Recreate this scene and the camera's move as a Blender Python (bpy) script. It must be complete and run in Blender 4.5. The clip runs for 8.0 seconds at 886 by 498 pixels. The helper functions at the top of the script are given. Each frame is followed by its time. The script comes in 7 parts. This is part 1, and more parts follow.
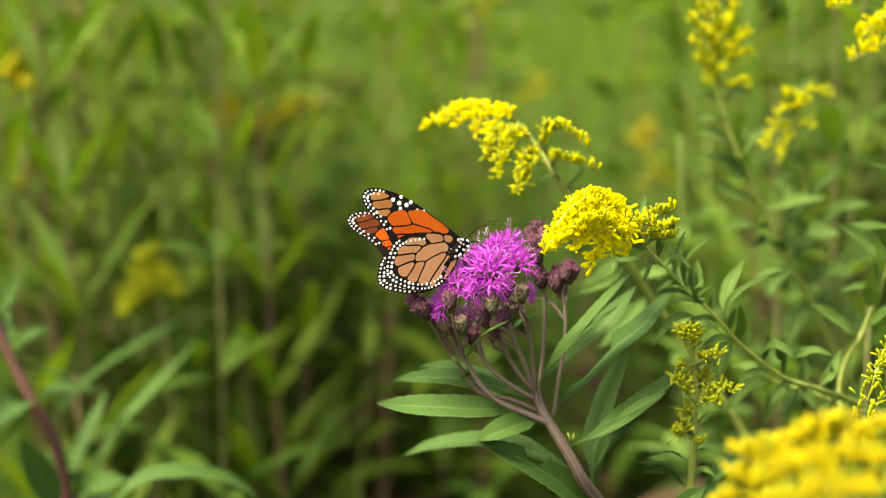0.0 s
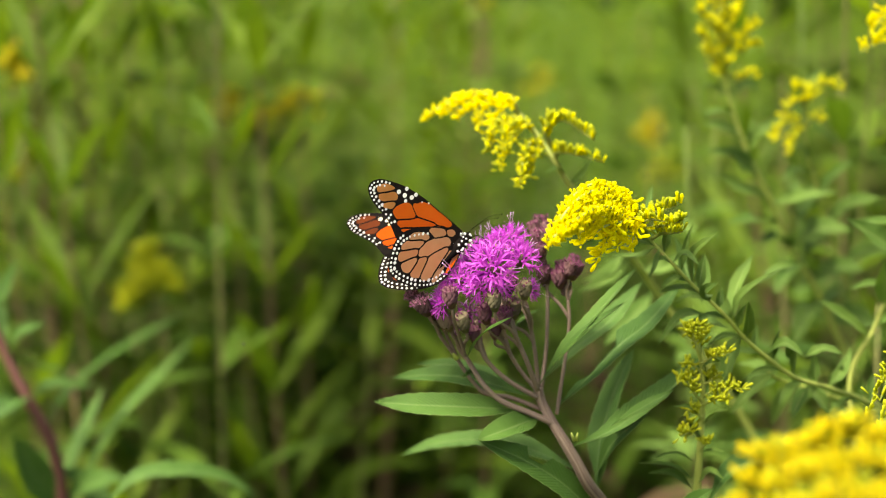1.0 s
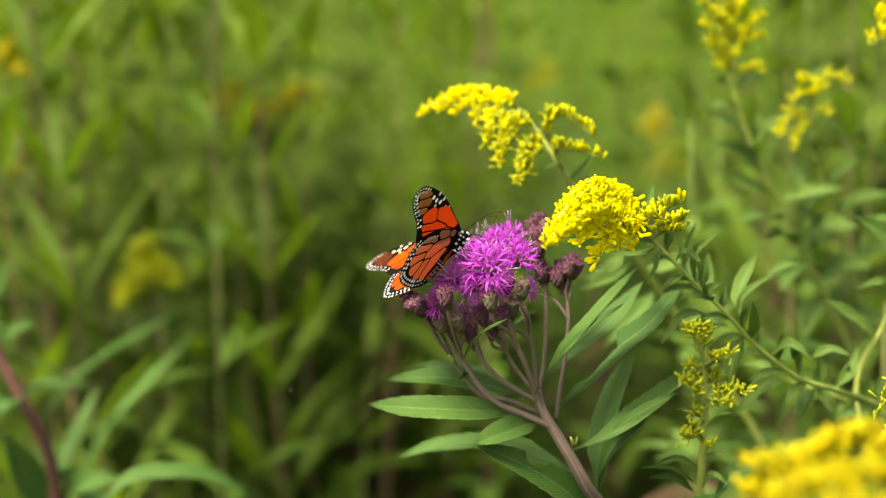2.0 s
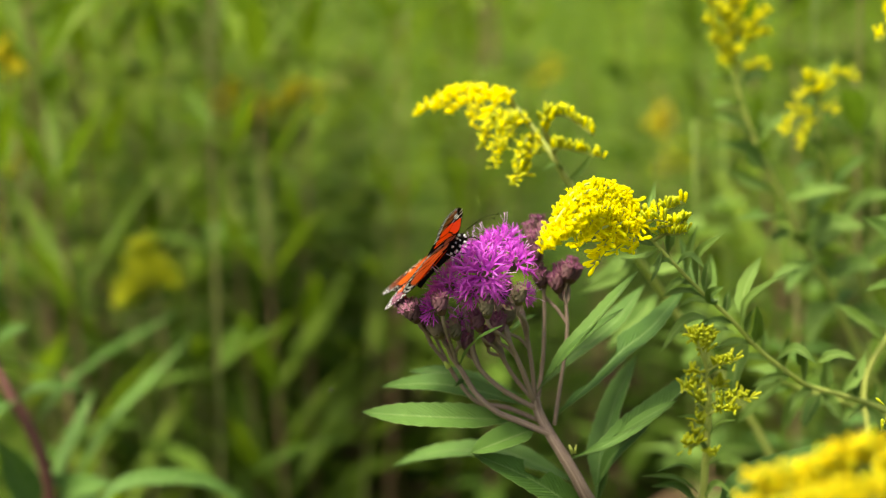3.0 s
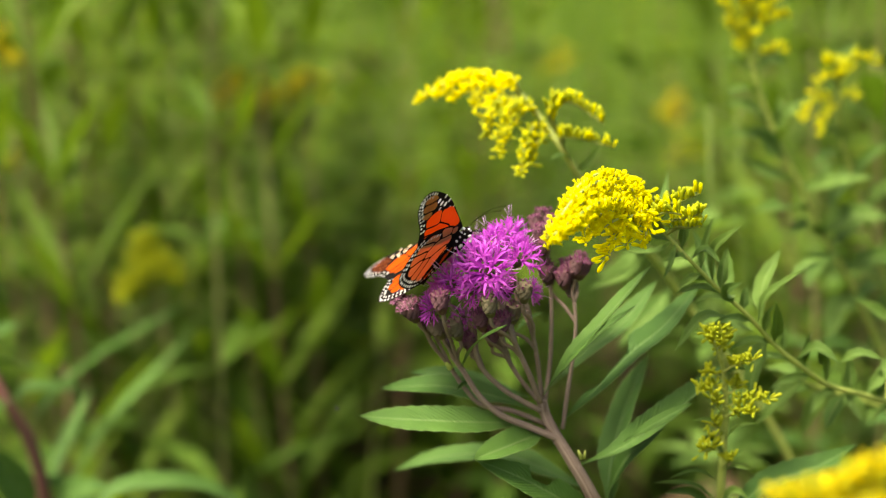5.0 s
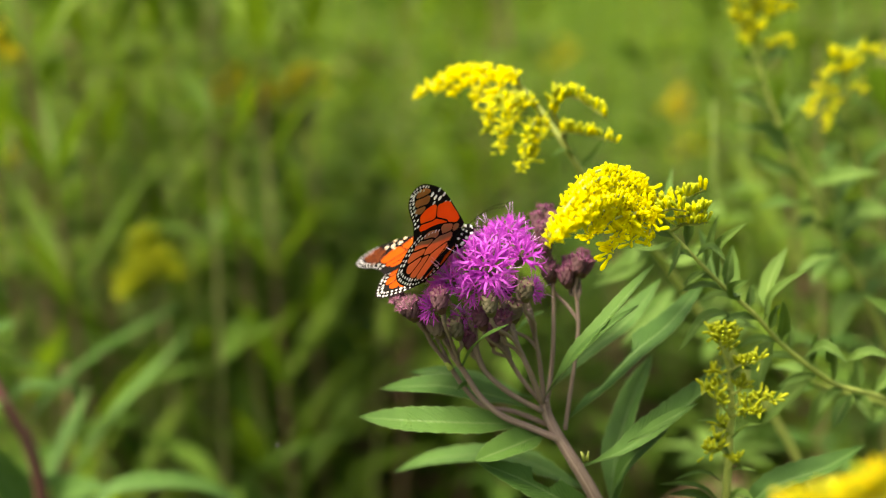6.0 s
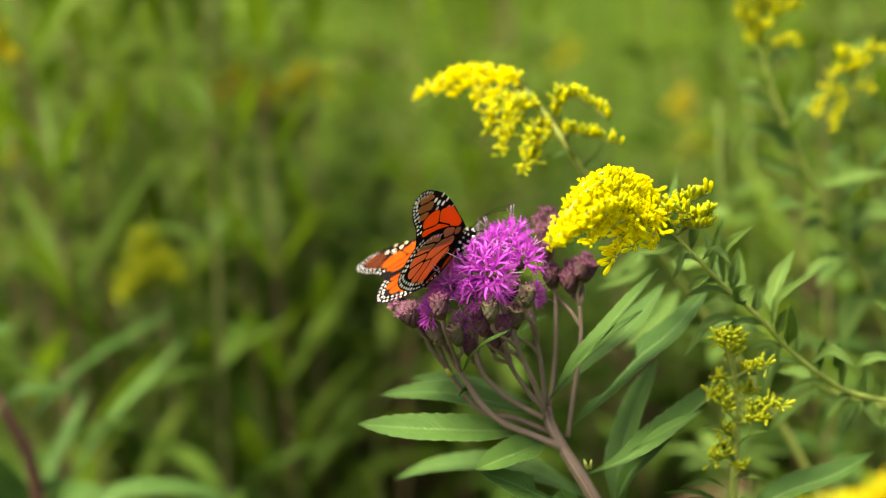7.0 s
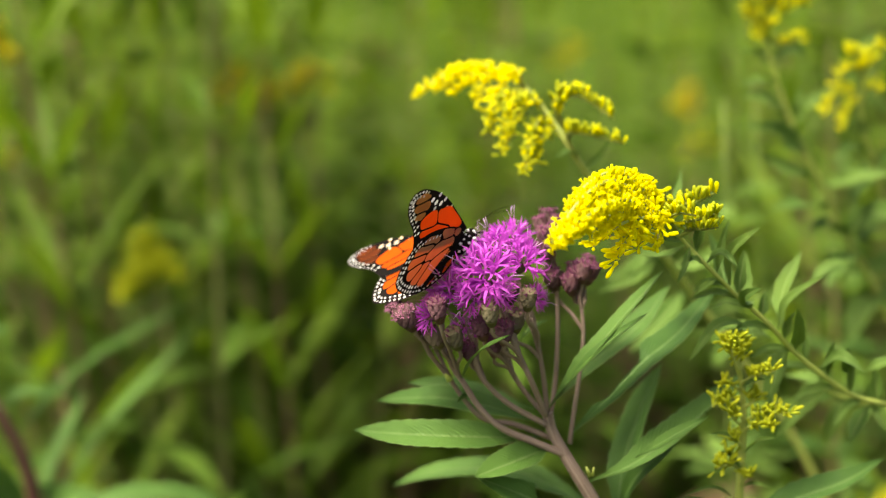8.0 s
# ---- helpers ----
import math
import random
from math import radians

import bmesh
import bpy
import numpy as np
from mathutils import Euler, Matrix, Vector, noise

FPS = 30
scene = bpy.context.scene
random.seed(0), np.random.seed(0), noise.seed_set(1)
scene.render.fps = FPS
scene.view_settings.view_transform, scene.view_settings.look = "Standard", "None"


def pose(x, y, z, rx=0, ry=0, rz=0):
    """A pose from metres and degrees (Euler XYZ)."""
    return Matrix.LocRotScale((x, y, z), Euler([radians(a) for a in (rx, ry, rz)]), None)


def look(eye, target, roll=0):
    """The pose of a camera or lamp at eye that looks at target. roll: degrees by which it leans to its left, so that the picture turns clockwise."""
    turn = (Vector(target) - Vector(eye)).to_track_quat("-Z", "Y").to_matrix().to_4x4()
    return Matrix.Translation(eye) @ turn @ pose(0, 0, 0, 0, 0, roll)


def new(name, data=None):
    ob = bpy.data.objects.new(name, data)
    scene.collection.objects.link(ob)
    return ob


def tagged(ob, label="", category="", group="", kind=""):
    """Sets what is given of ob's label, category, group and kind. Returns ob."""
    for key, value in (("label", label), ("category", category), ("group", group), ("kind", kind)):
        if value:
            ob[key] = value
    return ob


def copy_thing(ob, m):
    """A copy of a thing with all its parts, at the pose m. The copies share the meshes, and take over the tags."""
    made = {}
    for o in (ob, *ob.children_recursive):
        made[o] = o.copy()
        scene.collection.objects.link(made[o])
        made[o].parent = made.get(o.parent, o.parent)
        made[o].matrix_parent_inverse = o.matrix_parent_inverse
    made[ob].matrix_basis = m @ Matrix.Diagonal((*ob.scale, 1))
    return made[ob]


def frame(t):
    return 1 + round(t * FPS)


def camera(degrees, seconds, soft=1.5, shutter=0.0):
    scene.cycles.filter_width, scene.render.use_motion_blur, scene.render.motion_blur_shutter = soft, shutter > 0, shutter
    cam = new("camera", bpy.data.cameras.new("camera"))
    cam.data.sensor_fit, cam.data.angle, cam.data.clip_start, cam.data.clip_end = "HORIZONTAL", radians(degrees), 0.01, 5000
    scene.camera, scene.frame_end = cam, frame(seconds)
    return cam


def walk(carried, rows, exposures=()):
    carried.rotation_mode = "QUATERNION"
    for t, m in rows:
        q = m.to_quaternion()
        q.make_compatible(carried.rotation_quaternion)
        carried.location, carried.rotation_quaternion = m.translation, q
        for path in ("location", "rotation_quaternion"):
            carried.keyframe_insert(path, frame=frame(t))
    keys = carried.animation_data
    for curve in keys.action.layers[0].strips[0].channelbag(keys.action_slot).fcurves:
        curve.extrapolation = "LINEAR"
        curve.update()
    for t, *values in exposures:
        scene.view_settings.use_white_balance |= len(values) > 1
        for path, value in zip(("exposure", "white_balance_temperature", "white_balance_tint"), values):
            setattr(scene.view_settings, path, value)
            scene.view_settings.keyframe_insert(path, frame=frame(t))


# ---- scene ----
# ---------------------------------------------------------------- camera
cam = camera(39.5, 8.0, soft=1.05)
PATH = [
    (0, (0.03098, -0.44931, 1.30185), (-0.00398, 0.14308, 1.21325), -1.50),
    (0.5, (0.03112, -0.44278, 1.30131), (-0.00473, 0.14925, 1.21064), -1.45),
    (1, (0.03142, -0.43769, 1.30001), (-0.00544, 0.15422, 1.20897), -1.38),
    (1.5, (0.03221, -0.43196, 1.29991), (-0.00580, 0.15963, 1.20727), -1.40),
    (3, (0.03791, -0.41402, 1.30051), (-0.00578, 0.17668, 1.20475), -1.65),
    (3.5, (0.03771, -0.40853, 1.30015), (-0.00711, 0.18196, 1.20359), -1.72),
    (4, (0.03843, -0.40225, 1.29946), (-0.00840, 0.18778, 1.20111), -1.73),
    (4.5, (0.03931, -0.39670, 1.29889), (-0.00908, 0.19305, 1.19962), -1.89),
    (6, (0.04060, -0.38438, 1.29789), (-0.01110, 0.20454, 1.19543), -2.15),
    (6.5, (0.04059, -0.38040, 1.29804), (-0.01185, 0.20834, 1.19488), -2.20),
    (7, (0.04134, -0.37658, 1.29790), (-0.01248, 0.21213, 1.19529), -2.25),
    (7.5, (0.04222, -0.37272, 1.29774), (-0.01295, 0.21585, 1.19505), -2.30),
    (8, (0.04225, -0.36744, 1.29734), (-0.01375, 0.22095, 1.19410), -2.28),
]
walk(cam, [(t, look(eye, target, roll)) for t, eye, target, roll in PATH], [(0.0, 0.91, 7000, 2), (8.0, 0.89, 7000, 2)])
cam.data.dof.use_dof = True
cam.data.dof.aperture_fstop = 5.3

# ---------------------------------------------------------------- daylight
SUN_UP, SUN_ROUND = 62.0, 229.0          # degrees; thin cloud in front of the sun
world = bpy.data.worlds.new("sky")
scene.world = world
world.use_nodes = True
wn = world.node_tree.nodes
sky = wn.new("ShaderNodeTexSky")
sky.sky_type = "NISHITA"
sky.sun_disc = False
sky.sun_elevation, sky.sun_rotation = radians(SUN_UP), radians(SUN_ROUND)
sky.air_density, sky.dust_density = 1.0, 7.0
world.node_tree.links.new(sky.outputs[0], wn["Background"].inputs[0])
wn["Background"].inputs[1].default_value = 0.14
sun = new("sun", bpy.data.lights.new("sun", "SUN"))
sun.data.energy, sun.data.angle, sun.data.color = 4.5, radians(18), (1.0, 0.95, 0.85)
ax = radians(SUN_ROUND)
sun_from = Vector((math.sin(ax) * math.cos(radians(SUN_UP)), math.cos(ax) * math.cos(radians(SUN_UP)), math.sin(radians(SUN_UP))))
sun.matrix_world = look(sun_from * 30, (0, 0, 0))


# ---------------------------------------------------------------- materials
def material(name):
    m = bpy.data.materials.new(name)
    m.use_nodes = True
    t = m.node_tree
    return m, t, t.nodes, t.links


def leaf_material(name, dark, light, pale, through_part=0.35, rough=0.5, veins=24.0, spec=0.35, ribs=0.6):
    """A leaf: blotched green, a pale midrib and side veins along its UV, light passing through."""
    m, t, n, l = material(name)
    bsdf, out = n["Principled BSDF"], n["Material Output"]
    uv = n.new("ShaderNodeUVMap")
    sep = n.new("ShaderNodeSeparateXYZ")
    l.new(uv.outputs[0], sep.inputs[0])
    geo = n.new("ShaderNodeTexCoord")
    big = n.new("ShaderNodeTexNoise")
    big.inputs["Scale"].default_value, big.inputs["Detail"].default_value = 60.0, 4.0
    l.new(geo.outputs["Object"], big.inputs["Vector"])
    fine = n.new("ShaderNodeTexNoise")
    fine.inputs["Scale"].default_value, fine.inputs["Detail"].default_value = 900.0, 2.0
    l.new(geo.outputs["Object"], fine.inputs["Vector"])
    info = n.new("ShaderNodeObjectInfo")
    island = n.new("ShaderNodeNewGeometry")

    def math_node(op, a, b=None):
        k = n.new("ShaderNodeMath")
        k.operation = op
        for s, v in ((0, a), (1, b)):
            if v is None:
                continue
            if isinstance(v, (int, float)):
                k.inputs[s].default_value = v
            else:
                l.new(v, k.inputs[s])
        return k.outputs[0]

    across = math_node("ABSOLUTE", math_node("SUBTRACT", sep.outputs[1], 0.5))
    slant = math_node("SUBTRACT", math_node("MULTIPLY", sep.outputs[0], veins), math_node("MULTIPLY", across, veins * 0.32))
    ridge = math_node("POWER", math_node("ABSOLUTE", math_node("SINE", math_node("MULTIPLY", slant, 3.1416))), 0.35)
    side = math_node("SUBTRACT", 1.0, ridge)
    rib = math_node("ADD", math_node("LESS_THAN", across, 0.03), math_node("MULTIPLY", math_node("GREATER_THAN", across, 0.475), 0.7))
    vein = math_node("MINIMUM", math_node("ADD", math_node("MULTIPLY", side, 0.24), rib), 1.0)
    mix1 = n.new("ShaderNodeMix")
    mix1.data_type = "RGBA"
    mix1.inputs[6].default_value, mix1.inputs[7].default_value = (*dark, 1), (*light, 1)
    shade = math_node("ADD", math_node("MULTIPLY", big.outputs[0], 0.9),
                      math_node("MULTIPLY", math_node("SUBTRACT", math_node("FRACT", math_node("ADD", info.outputs["Random"], island.outputs["Random Per Island"])), 0.5), 0.7))
    l.new(shade, mix1.inputs[0])
    mix2 = n.new("ShaderNodeMix")
    mix2.data_type = "RGBA"
    l.new(math_node("MULTIPLY", vein, ribs), mix2.inputs[0])
    l.new(mix1.outputs[2], mix2.inputs[6])
    mix2.inputs[7].default_value = (*pale, 1)
    l.new(mix2.outputs[2], bsdf.inputs["Base Color"])
    l.new(math_node("ADD", rough, math_node("MULTIPLY", fine.outputs[0], 0.2)), bsdf.inputs["Roughness"])
    bsdf.inputs["Specular IOR Level"].default_value = spec
    bump = n.new("ShaderNodeBump")
    bump.inputs["Strength"].default_value, bump.inputs["Distance"].default_value = 0.9, 0.0008
    l.new(math_node("ADD", math_node("MULTIPLY", ridge, 0.7), math_node("ADD", math_node("MULTIPLY", fine.outputs[0], 0.5), math_node("MULTIPLY", big.outputs[0], 1.5))), bump.inputs["Height"])
    l.new(bump.outputs[0], bsdf.inputs["Normal"])
    tr = n.new("ShaderNodeBsdfTranslucent")
    warm = n.new("ShaderNodeMix")
    warm.data_type, warm.blend_type = "RGBA", "MULTIPLY"
    warm.inputs[0].default_value = 1.0
    l.new(mix2.outputs[2], warm.inputs[6])
    warm.inputs[7].default_value = (1.0, 1.0, 0.45, 1)
    l.new(warm.outputs[2], tr.inputs[0])
    mixs = n.new("ShaderNodeMixShader")
    mixs.inputs[0].default_value = through_part
    l.new(bsdf.outputs[0], mixs.inputs[1])
    l.new(tr.outputs[0], mixs.inputs[2])
    l.new(mixs.outputs[0], out.inputs[0])
    return m


def blotched(name, a, b, scale=200.0, rough=0.6, through_part=0.0, bump=0.3, fine=1500.0, spec=0.3):
    """Two colours mixed by noise and by piece, with fine relief."""
    m, t, n, l = material(name)
    bsdf, out = n["Principled BSDF"], n["Material Output"]
    tex = n.new("ShaderNodeTexCoord")
    no = n.new("ShaderNodeTexNoise")
    no.inputs["Scale"].default_value, no.inputs["Detail"].default_value = scale, 5.0
    l.new(tex.outputs["Object"], no.inputs["Vector"])
    isl = n.new("ShaderNodeNewGeometry")
    info = n.new("ShaderNodeObjectInfo")
    add = n.new("ShaderNodeMath")
    add.operation = "ADD"
    l.new(isl.outputs["Random Per Island"], add.inputs[0])
    l.new(info.outputs["Random"], add.inputs[1])
    fr = n.new("ShaderNodeMath")
    fr.operation = "FRACT"
    l.new(add.outputs[0], fr.inputs[0])
    ma = n.new("ShaderNodeMath")
    ma.operation = "MULTIPLY_ADD"
    l.new(no.outputs[0], ma.inputs[0])
    ma.inputs[1].default_value = 1.1
    sub = n.new("ShaderNodeMath")
    sub.operation = "MULTIPLY_ADD"
    l.new(fr.outputs[0], sub.inputs[0])
    sub.inputs[1].default_value, sub.inputs[2].default_value = 0.6, -0.35
    l.new(sub.outputs[0], ma.inputs[2])
    mix = n.new("ShaderNodeMix")
    mix.data_type = "RGBA"
    mix.inputs[6].default_value, mix.inputs[7].default_value = (*a, 1), (*b, 1)
    l.new(ma.outputs[0], mix.inputs[0])
    l.new(mix.outputs[2], bsdf.inputs["Base Color"])
    bsdf.inputs["Roughness"].default_value = rough
    bsdf.inputs["Specular IOR Level"].default_value = spec
    if bump:
        fn = n.new("ShaderNodeTexNoise")
        fn.inputs["Scale"].default_value, fn.inputs["Detail"].default_value = fine, 3.0
        l.new(tex.outputs["Object"], fn.inputs["Vector"])
        bp = n.new("ShaderNodeBump")
        bp.inputs["Strength"].default_value, bp.inputs["Distance"].default_value = bump, 0.0008
        l.new(fn.outputs[0], bp.inputs["Height"])
        l.new(bp.outputs[0], bsdf.inputs["Normal"])
    if through_part:
        tr = n.new("ShaderNodeBsdfTranslucent")
        l.new(mix.outputs[2], tr.inputs[0])
        ms = n.new("ShaderNodeMixShader")
        ms.inputs[0].default_value = through_part
        l.new(bsdf.outputs[0], ms.inputs[1])
        l.new(tr.outputs[0], ms.inputs[2])
        l.new(ms.outputs[0], out.inputs[0])
    return m


LEAF_IRON = leaf_material("ironweed leaf", (0.054, 0.130, 0.018), (0.126, 0.238, 0.040), (0.32, 0.42, 0.17), 0.28, 0.44, 30.0, 0.32, 0.30)
LEAF_PALE = leaf_material("pale leaf underside", (0.19, 0.29, 0.105), (0.30, 0.39, 0.17), (0.44, 0.50, 0.27), 0.30, 0.65)
LEAF_GOLD = leaf_material("goldenrod leaf", (0.095, 0.19, 0.03), (0.20, 0.315, 0.05), (0.34, 0.44, 0.14), 0.36, veins=22.0)
LEAF_GOLD_UNDER = leaf_material("goldenrod leaf underside", (0.15, 0.25, 0.07), (0.25, 0.36, 0.11), (0.36, 0.45, 0.18), 0.36, 0.6, veins=22.0)
LEAF_FIELD = leaf_material("meadow leaf", (0.036, 0.082, 0.010), (0.125, 0.205, 0.022), (0.16, 0.24, 0.04), 0.42, 0.65, 14.0, 0.16)
LEAF_BRIGHT = leaf_material("young meadow leaf", (0.070, 0.132, 0.010), (0.205, 0.305, 0.020), (0.23, 0.31, 0.045), 0.46, 0.5, 14.0, 0.3)
def streaked(name, a, b, rough=0.75):
    """A stem: two colours in lengthwise streaks along its UV, with fine ribs."""
    m, t, n, l = material(name)
    bsdf = n["Principled BSDF"]
    uv = n.new("ShaderNodeUVMap")
    sc = n.new("ShaderNodeMapping")
    sc.inputs["Scale"].default_value = (9.0, 0.9, 1.0)
    l.new(uv.outputs[0], sc.inputs[0])
    no = n.new("ShaderNodeTexNoise")
    no.inputs["Scale"].default_value, no.inputs["Detail"].default_value, no.inputs["Roughness"].default_value = 1.6, 5.0, 0.65
    l.new(sc.outputs[0], no.inputs["Vector"])
    ramp = n.new("ShaderNodeValToRGB")
    ramp.color_ramp.elements[0].position, ramp.color_ramp.elements[1].position = 0.36, 0.66
    ramp.color_ramp.elements[0].color, ramp.color_ramp.elements[1].color = (*a, 1), (*b, 1)
    l.new(no.outputs[0], ramp.inputs[0])
    l.new(ramp.outputs[0], bsdf.inputs["Base Color"])
    bsdf.inputs["Roughness"].default_value = rough
    bsdf.inputs["Specular IOR Level"].default_value = 0.2
    bp = n.new("ShaderNodeBump")
    bp.inputs["Strength"].default_value, bp.inputs["Distance"].default_value = 0.8, 0.0004
    l.new(no.outputs[0], bp.inputs["Height"])
    l.new(bp.outputs[0], bsdf.inputs["Normal"])
    return m


STEM_IRON = streaked("downy purplish stem", (0.10, 0.060, 0.050), (0.35, 0.26, 0.20))
FUZZ = blotched("pale stem down", (0.42, 0.34, 0.27), (0.55, 0.46, 0.38), 300.0, 0.9, 0.3, bump=0.0)
STEM_GOLD = blotched("yellow-green stem", (0.28, 0.34, 0.06), (0.46, 0.48, 0.12), 200.0, 0.6)
STEM_FIELD = blotched("green-brown stem", (0.12, 0.16, 0.03), (0.23, 0.17, 0.08), 40.0, 0.7)
STEM_SHOOT = blotched("green shoot stem", (0.11, 0.17, 0.035), (0.19, 0.24, 0.05), 80.0, 0.6)
STEM_RED = blotched("dark red stem", (0.07, 0.025, 0.022), (0.13, 0.05, 0.04), 60.0, 0.6)
LEAF_DRY = blotched("withered brown leaf", (0.040, 0.023, 0.011), (0.10, 0.060, 0.028), 60.0, 0.8, 0.25)
STEM_DRY = blotched("dry brown stalk", (0.13, 0.070, 0.040), (0.27, 0.155, 0.095), 30.0, 0.8)
PETAL = blotched("magenta floret", (0.43, 0.018, 0.47), (0.82, 0.17, 0.82), 500.0, 0.5, 0.4, bump=0.0)
STYLE = blotched("pale lilac style", (0.75, 0.42, 0.80), (0.85, 0.60, 0.85), 500.0, 0.5, 0.2, bump=0.0)
BRACT = blotched("purple-brown bract", (0.060, 0.032, 0.026), (0.15, 0.058, 0.075), 900.0, 0.7)
BRACT_GREEN = blotched("olive involucre bract", (0.085, 0.078, 0.034), (0.19, 0.135, 0.085), 900.0, 0.7)
GOLD = blotched("golden yellow floret", (0.92, 0.82, 0.003), (0.98, 0.94, 0.008), 400.0, 0.55, 0.65, bump=0.0)
GOLD_WARM = blotched("deep golden floret", (0.68, 0.54, 0.004), (0.84, 0.71, 0.006), 400.0, 0.55, 0.45, bump=0.0)
GOLD_GREEN = blotched("greenish yellow bud", (0.38, 0.43, 0.012), (0.64, 0.64, 0.02), 400.0, 0.55, 0.4, bump=0.0)
BUD_OLIVE = blotched("olive yellow bud", (0.28, 0.34, 0.014), (0.60, 0.59, 0.02), 400.0, 0.55, 0.4, bump=0.0)
GOLD_DULL = blotched("ochre yellow floret", (0.56, 0.46, 0.006), (0.72, 0.62, 0.010), 200.0, 0.6, 0.3, bump=0.0)
SOIL = blotched("dark soil and litter", (0.03, 0.030, 0.012), (0.075, 0.085, 0.025), 9.0, 0.95, bump=1.0, fine=60.0)
GRASS = blotched("meadow grass blade", (0.072, 0.15, 0.009), (0.20, 0.31, 0.020), 6.0, 0.6, 0.4, bump=0.0)
WOODS = blotched("distant foliage", (0.045, 0.085, 0.012), (0.11, 0.17, 0.03), 2.0, 0.8, 0.2, bump=0.0)
BARK = blotched("grey-brown bark", (0.07, 0.05, 0.035), (0.16, 0.12, 0.09), 8.0, 0.9)
BLACK = blotched("velvety black scales", (0.006, 0.005, 0.005), (0.016, 0.012, 0.010), 900.0, 0.9, bump=0.2, spec=0.02)
WHITE = blotched("white scales", (0.93, 0.92, 0.90), (0.97, 0.96, 0.94), 900.0, 0.7, 0.25, bump=0.0)
ASH = blotched("greyish white scales", (0.72, 0.70, 0.67), (0.84, 0.82, 0.78), 900.0, 0.7, 0.45, bump=0.0)
PETAL_DUSTY = blotched("dusty pink bud floret", (0.30, 0.075, 0.19), (0.52, 0.22, 0.33), 500.0, 0.7, 0.2, bump=0.0)
PETAL_BUD = blotched("dull purple bud floret", (0.12, 0.025, 0.07), (0.25, 0.060, 0.16), 500.0, 0.6, 0.2, bump=0.0)
CREAM = blotched("peach spot scales", (0.78, 0.48, 0.25), (0.85, 0.62, 0.38), 900.0, 0.7, bump=0.0)
TAN = blotched("tan-orange wing scales", (0.60, 0.31, 0.135), (0.70, 0.43, 0.225), 260.0, 0.7, 0.55, bump=0.15, spec=0.05)
TAN_BROWN = blotched("buff-brown wing scales", (0.66, 0.27, 0.075), (0.78, 0.37, 0.12), 260.0, 0.7, 0.55, bump=0.15, spec=0.05)
ORANGE = blotched("bright orange wing scales", (0.60, 0.085, 0.005), (0.70, 0.125, 0.009), 260.0, 0.6, 0.52, bump=0.15, spec=0.04)
ORANGE_UNDER = blotched("orange underwing scales", (0.70, 0.145, 0.014), (0.78, 0.20, 0.022), 260.0, 0.6, 0.55, bump=0.15, spec=0.04)
ORANGE_DARK = blotched("dark orange wing scales", (0.07, 0.016, 0.005), (0.14, 0.030, 0.007), 260.0, 0.6, 0.2, bump=0.15, spec=0.04)
FLY_WING = blotched("smoky insect wing", (0.16, 0.15, 0.13), (0.26, 0.24, 0.21), 900.0, 0.4, 0.5, bump=0.0)
FLY = blotched("dark insect body", (0.02, 0.016, 0.012), (0.06, 0.05, 0.04), 900.0, 0.5, bump=0.0)

# ---------------------------------------------------------------- tools
ORIGIN = {}


def thing(name, at, label, category, group=""):
    """An Empty at the base of a thing; its parts are built in the world's metres."""
    ob = new(name)
    ob.empty_display_size = 0.02
    ob.location = at
    ORIGIN[ob] = Vector(at)
    return tagged(ob, label, category, group)


def part(name, bm, mat, parent, label="", kind="", smooth=True):
    """Links a bmesh, built in world metres, as one mesh under a thing or a part."""
    org = ORIGIN[parent]
    bm.transform(Matrix.Translation(-org))
    me = bpy.data.meshes.new(name)
    bm.to_mesh(me)
    bm.free()
    me.materials.append(mat)
    if smooth:
        me.shade_smooth()
    ob = new(name, me)
    ob.parent = parent
    ORIGIN[ob] = org
    return tagged(ob, label, kind=kind)


def placed(name, me, parent, m):
    """A piece on a shared mesh, at the world pose m, under a thing or part that has not been turned."""
    ob = new(name, me)
    ob.parent = parent
    ob.matrix_basis = Matrix.Translation(-ORIGIN[parent]) @ m
    return ob


def mesh_of(name, bm, *mats):
    me = bpy.data.meshes.new(name)
    bm.to_mesh(me)
    bm.free()
    for m in mats:
        me.materials.append(m)
    me.shade_smooth()
    return me


def spline(points, steps=6):
    """A smooth line through points (centripetal Catmull-Rom)."""
    p = [Vector(q) for q in points]
    p = [2 * p[0] - p[1]] + p + [2 * p[-1] - p[-2]]
    out = []
    for i in range(1, len(p) - 2):
        a, b, c, d = p[i - 1:i + 3]
        d0, d1, d2 = (max(1e-5, math.sqrt((v - u).length)) for u, v in ((a, b), (b, c), (c, d)))
        m1 = d1 * ((b - a) / d0 - (c - a) / (d0 + d1) + (c - b) / d1)
        m2 = d1 * ((c - b) / d1 - (d - b) / (d1 + d2) + (d - c) / d2)
        for k in range(steps):
            u = k / steps
            out.append(b * (2 * u ** 3 - 3 * u * u + 1) + m1 * (u ** 3 - 2 * u * u + u) + c * (3 * u * u - 2 * u ** 3) + m2 * (u ** 3 - u * u))
    out.append(p[-2])
    return out


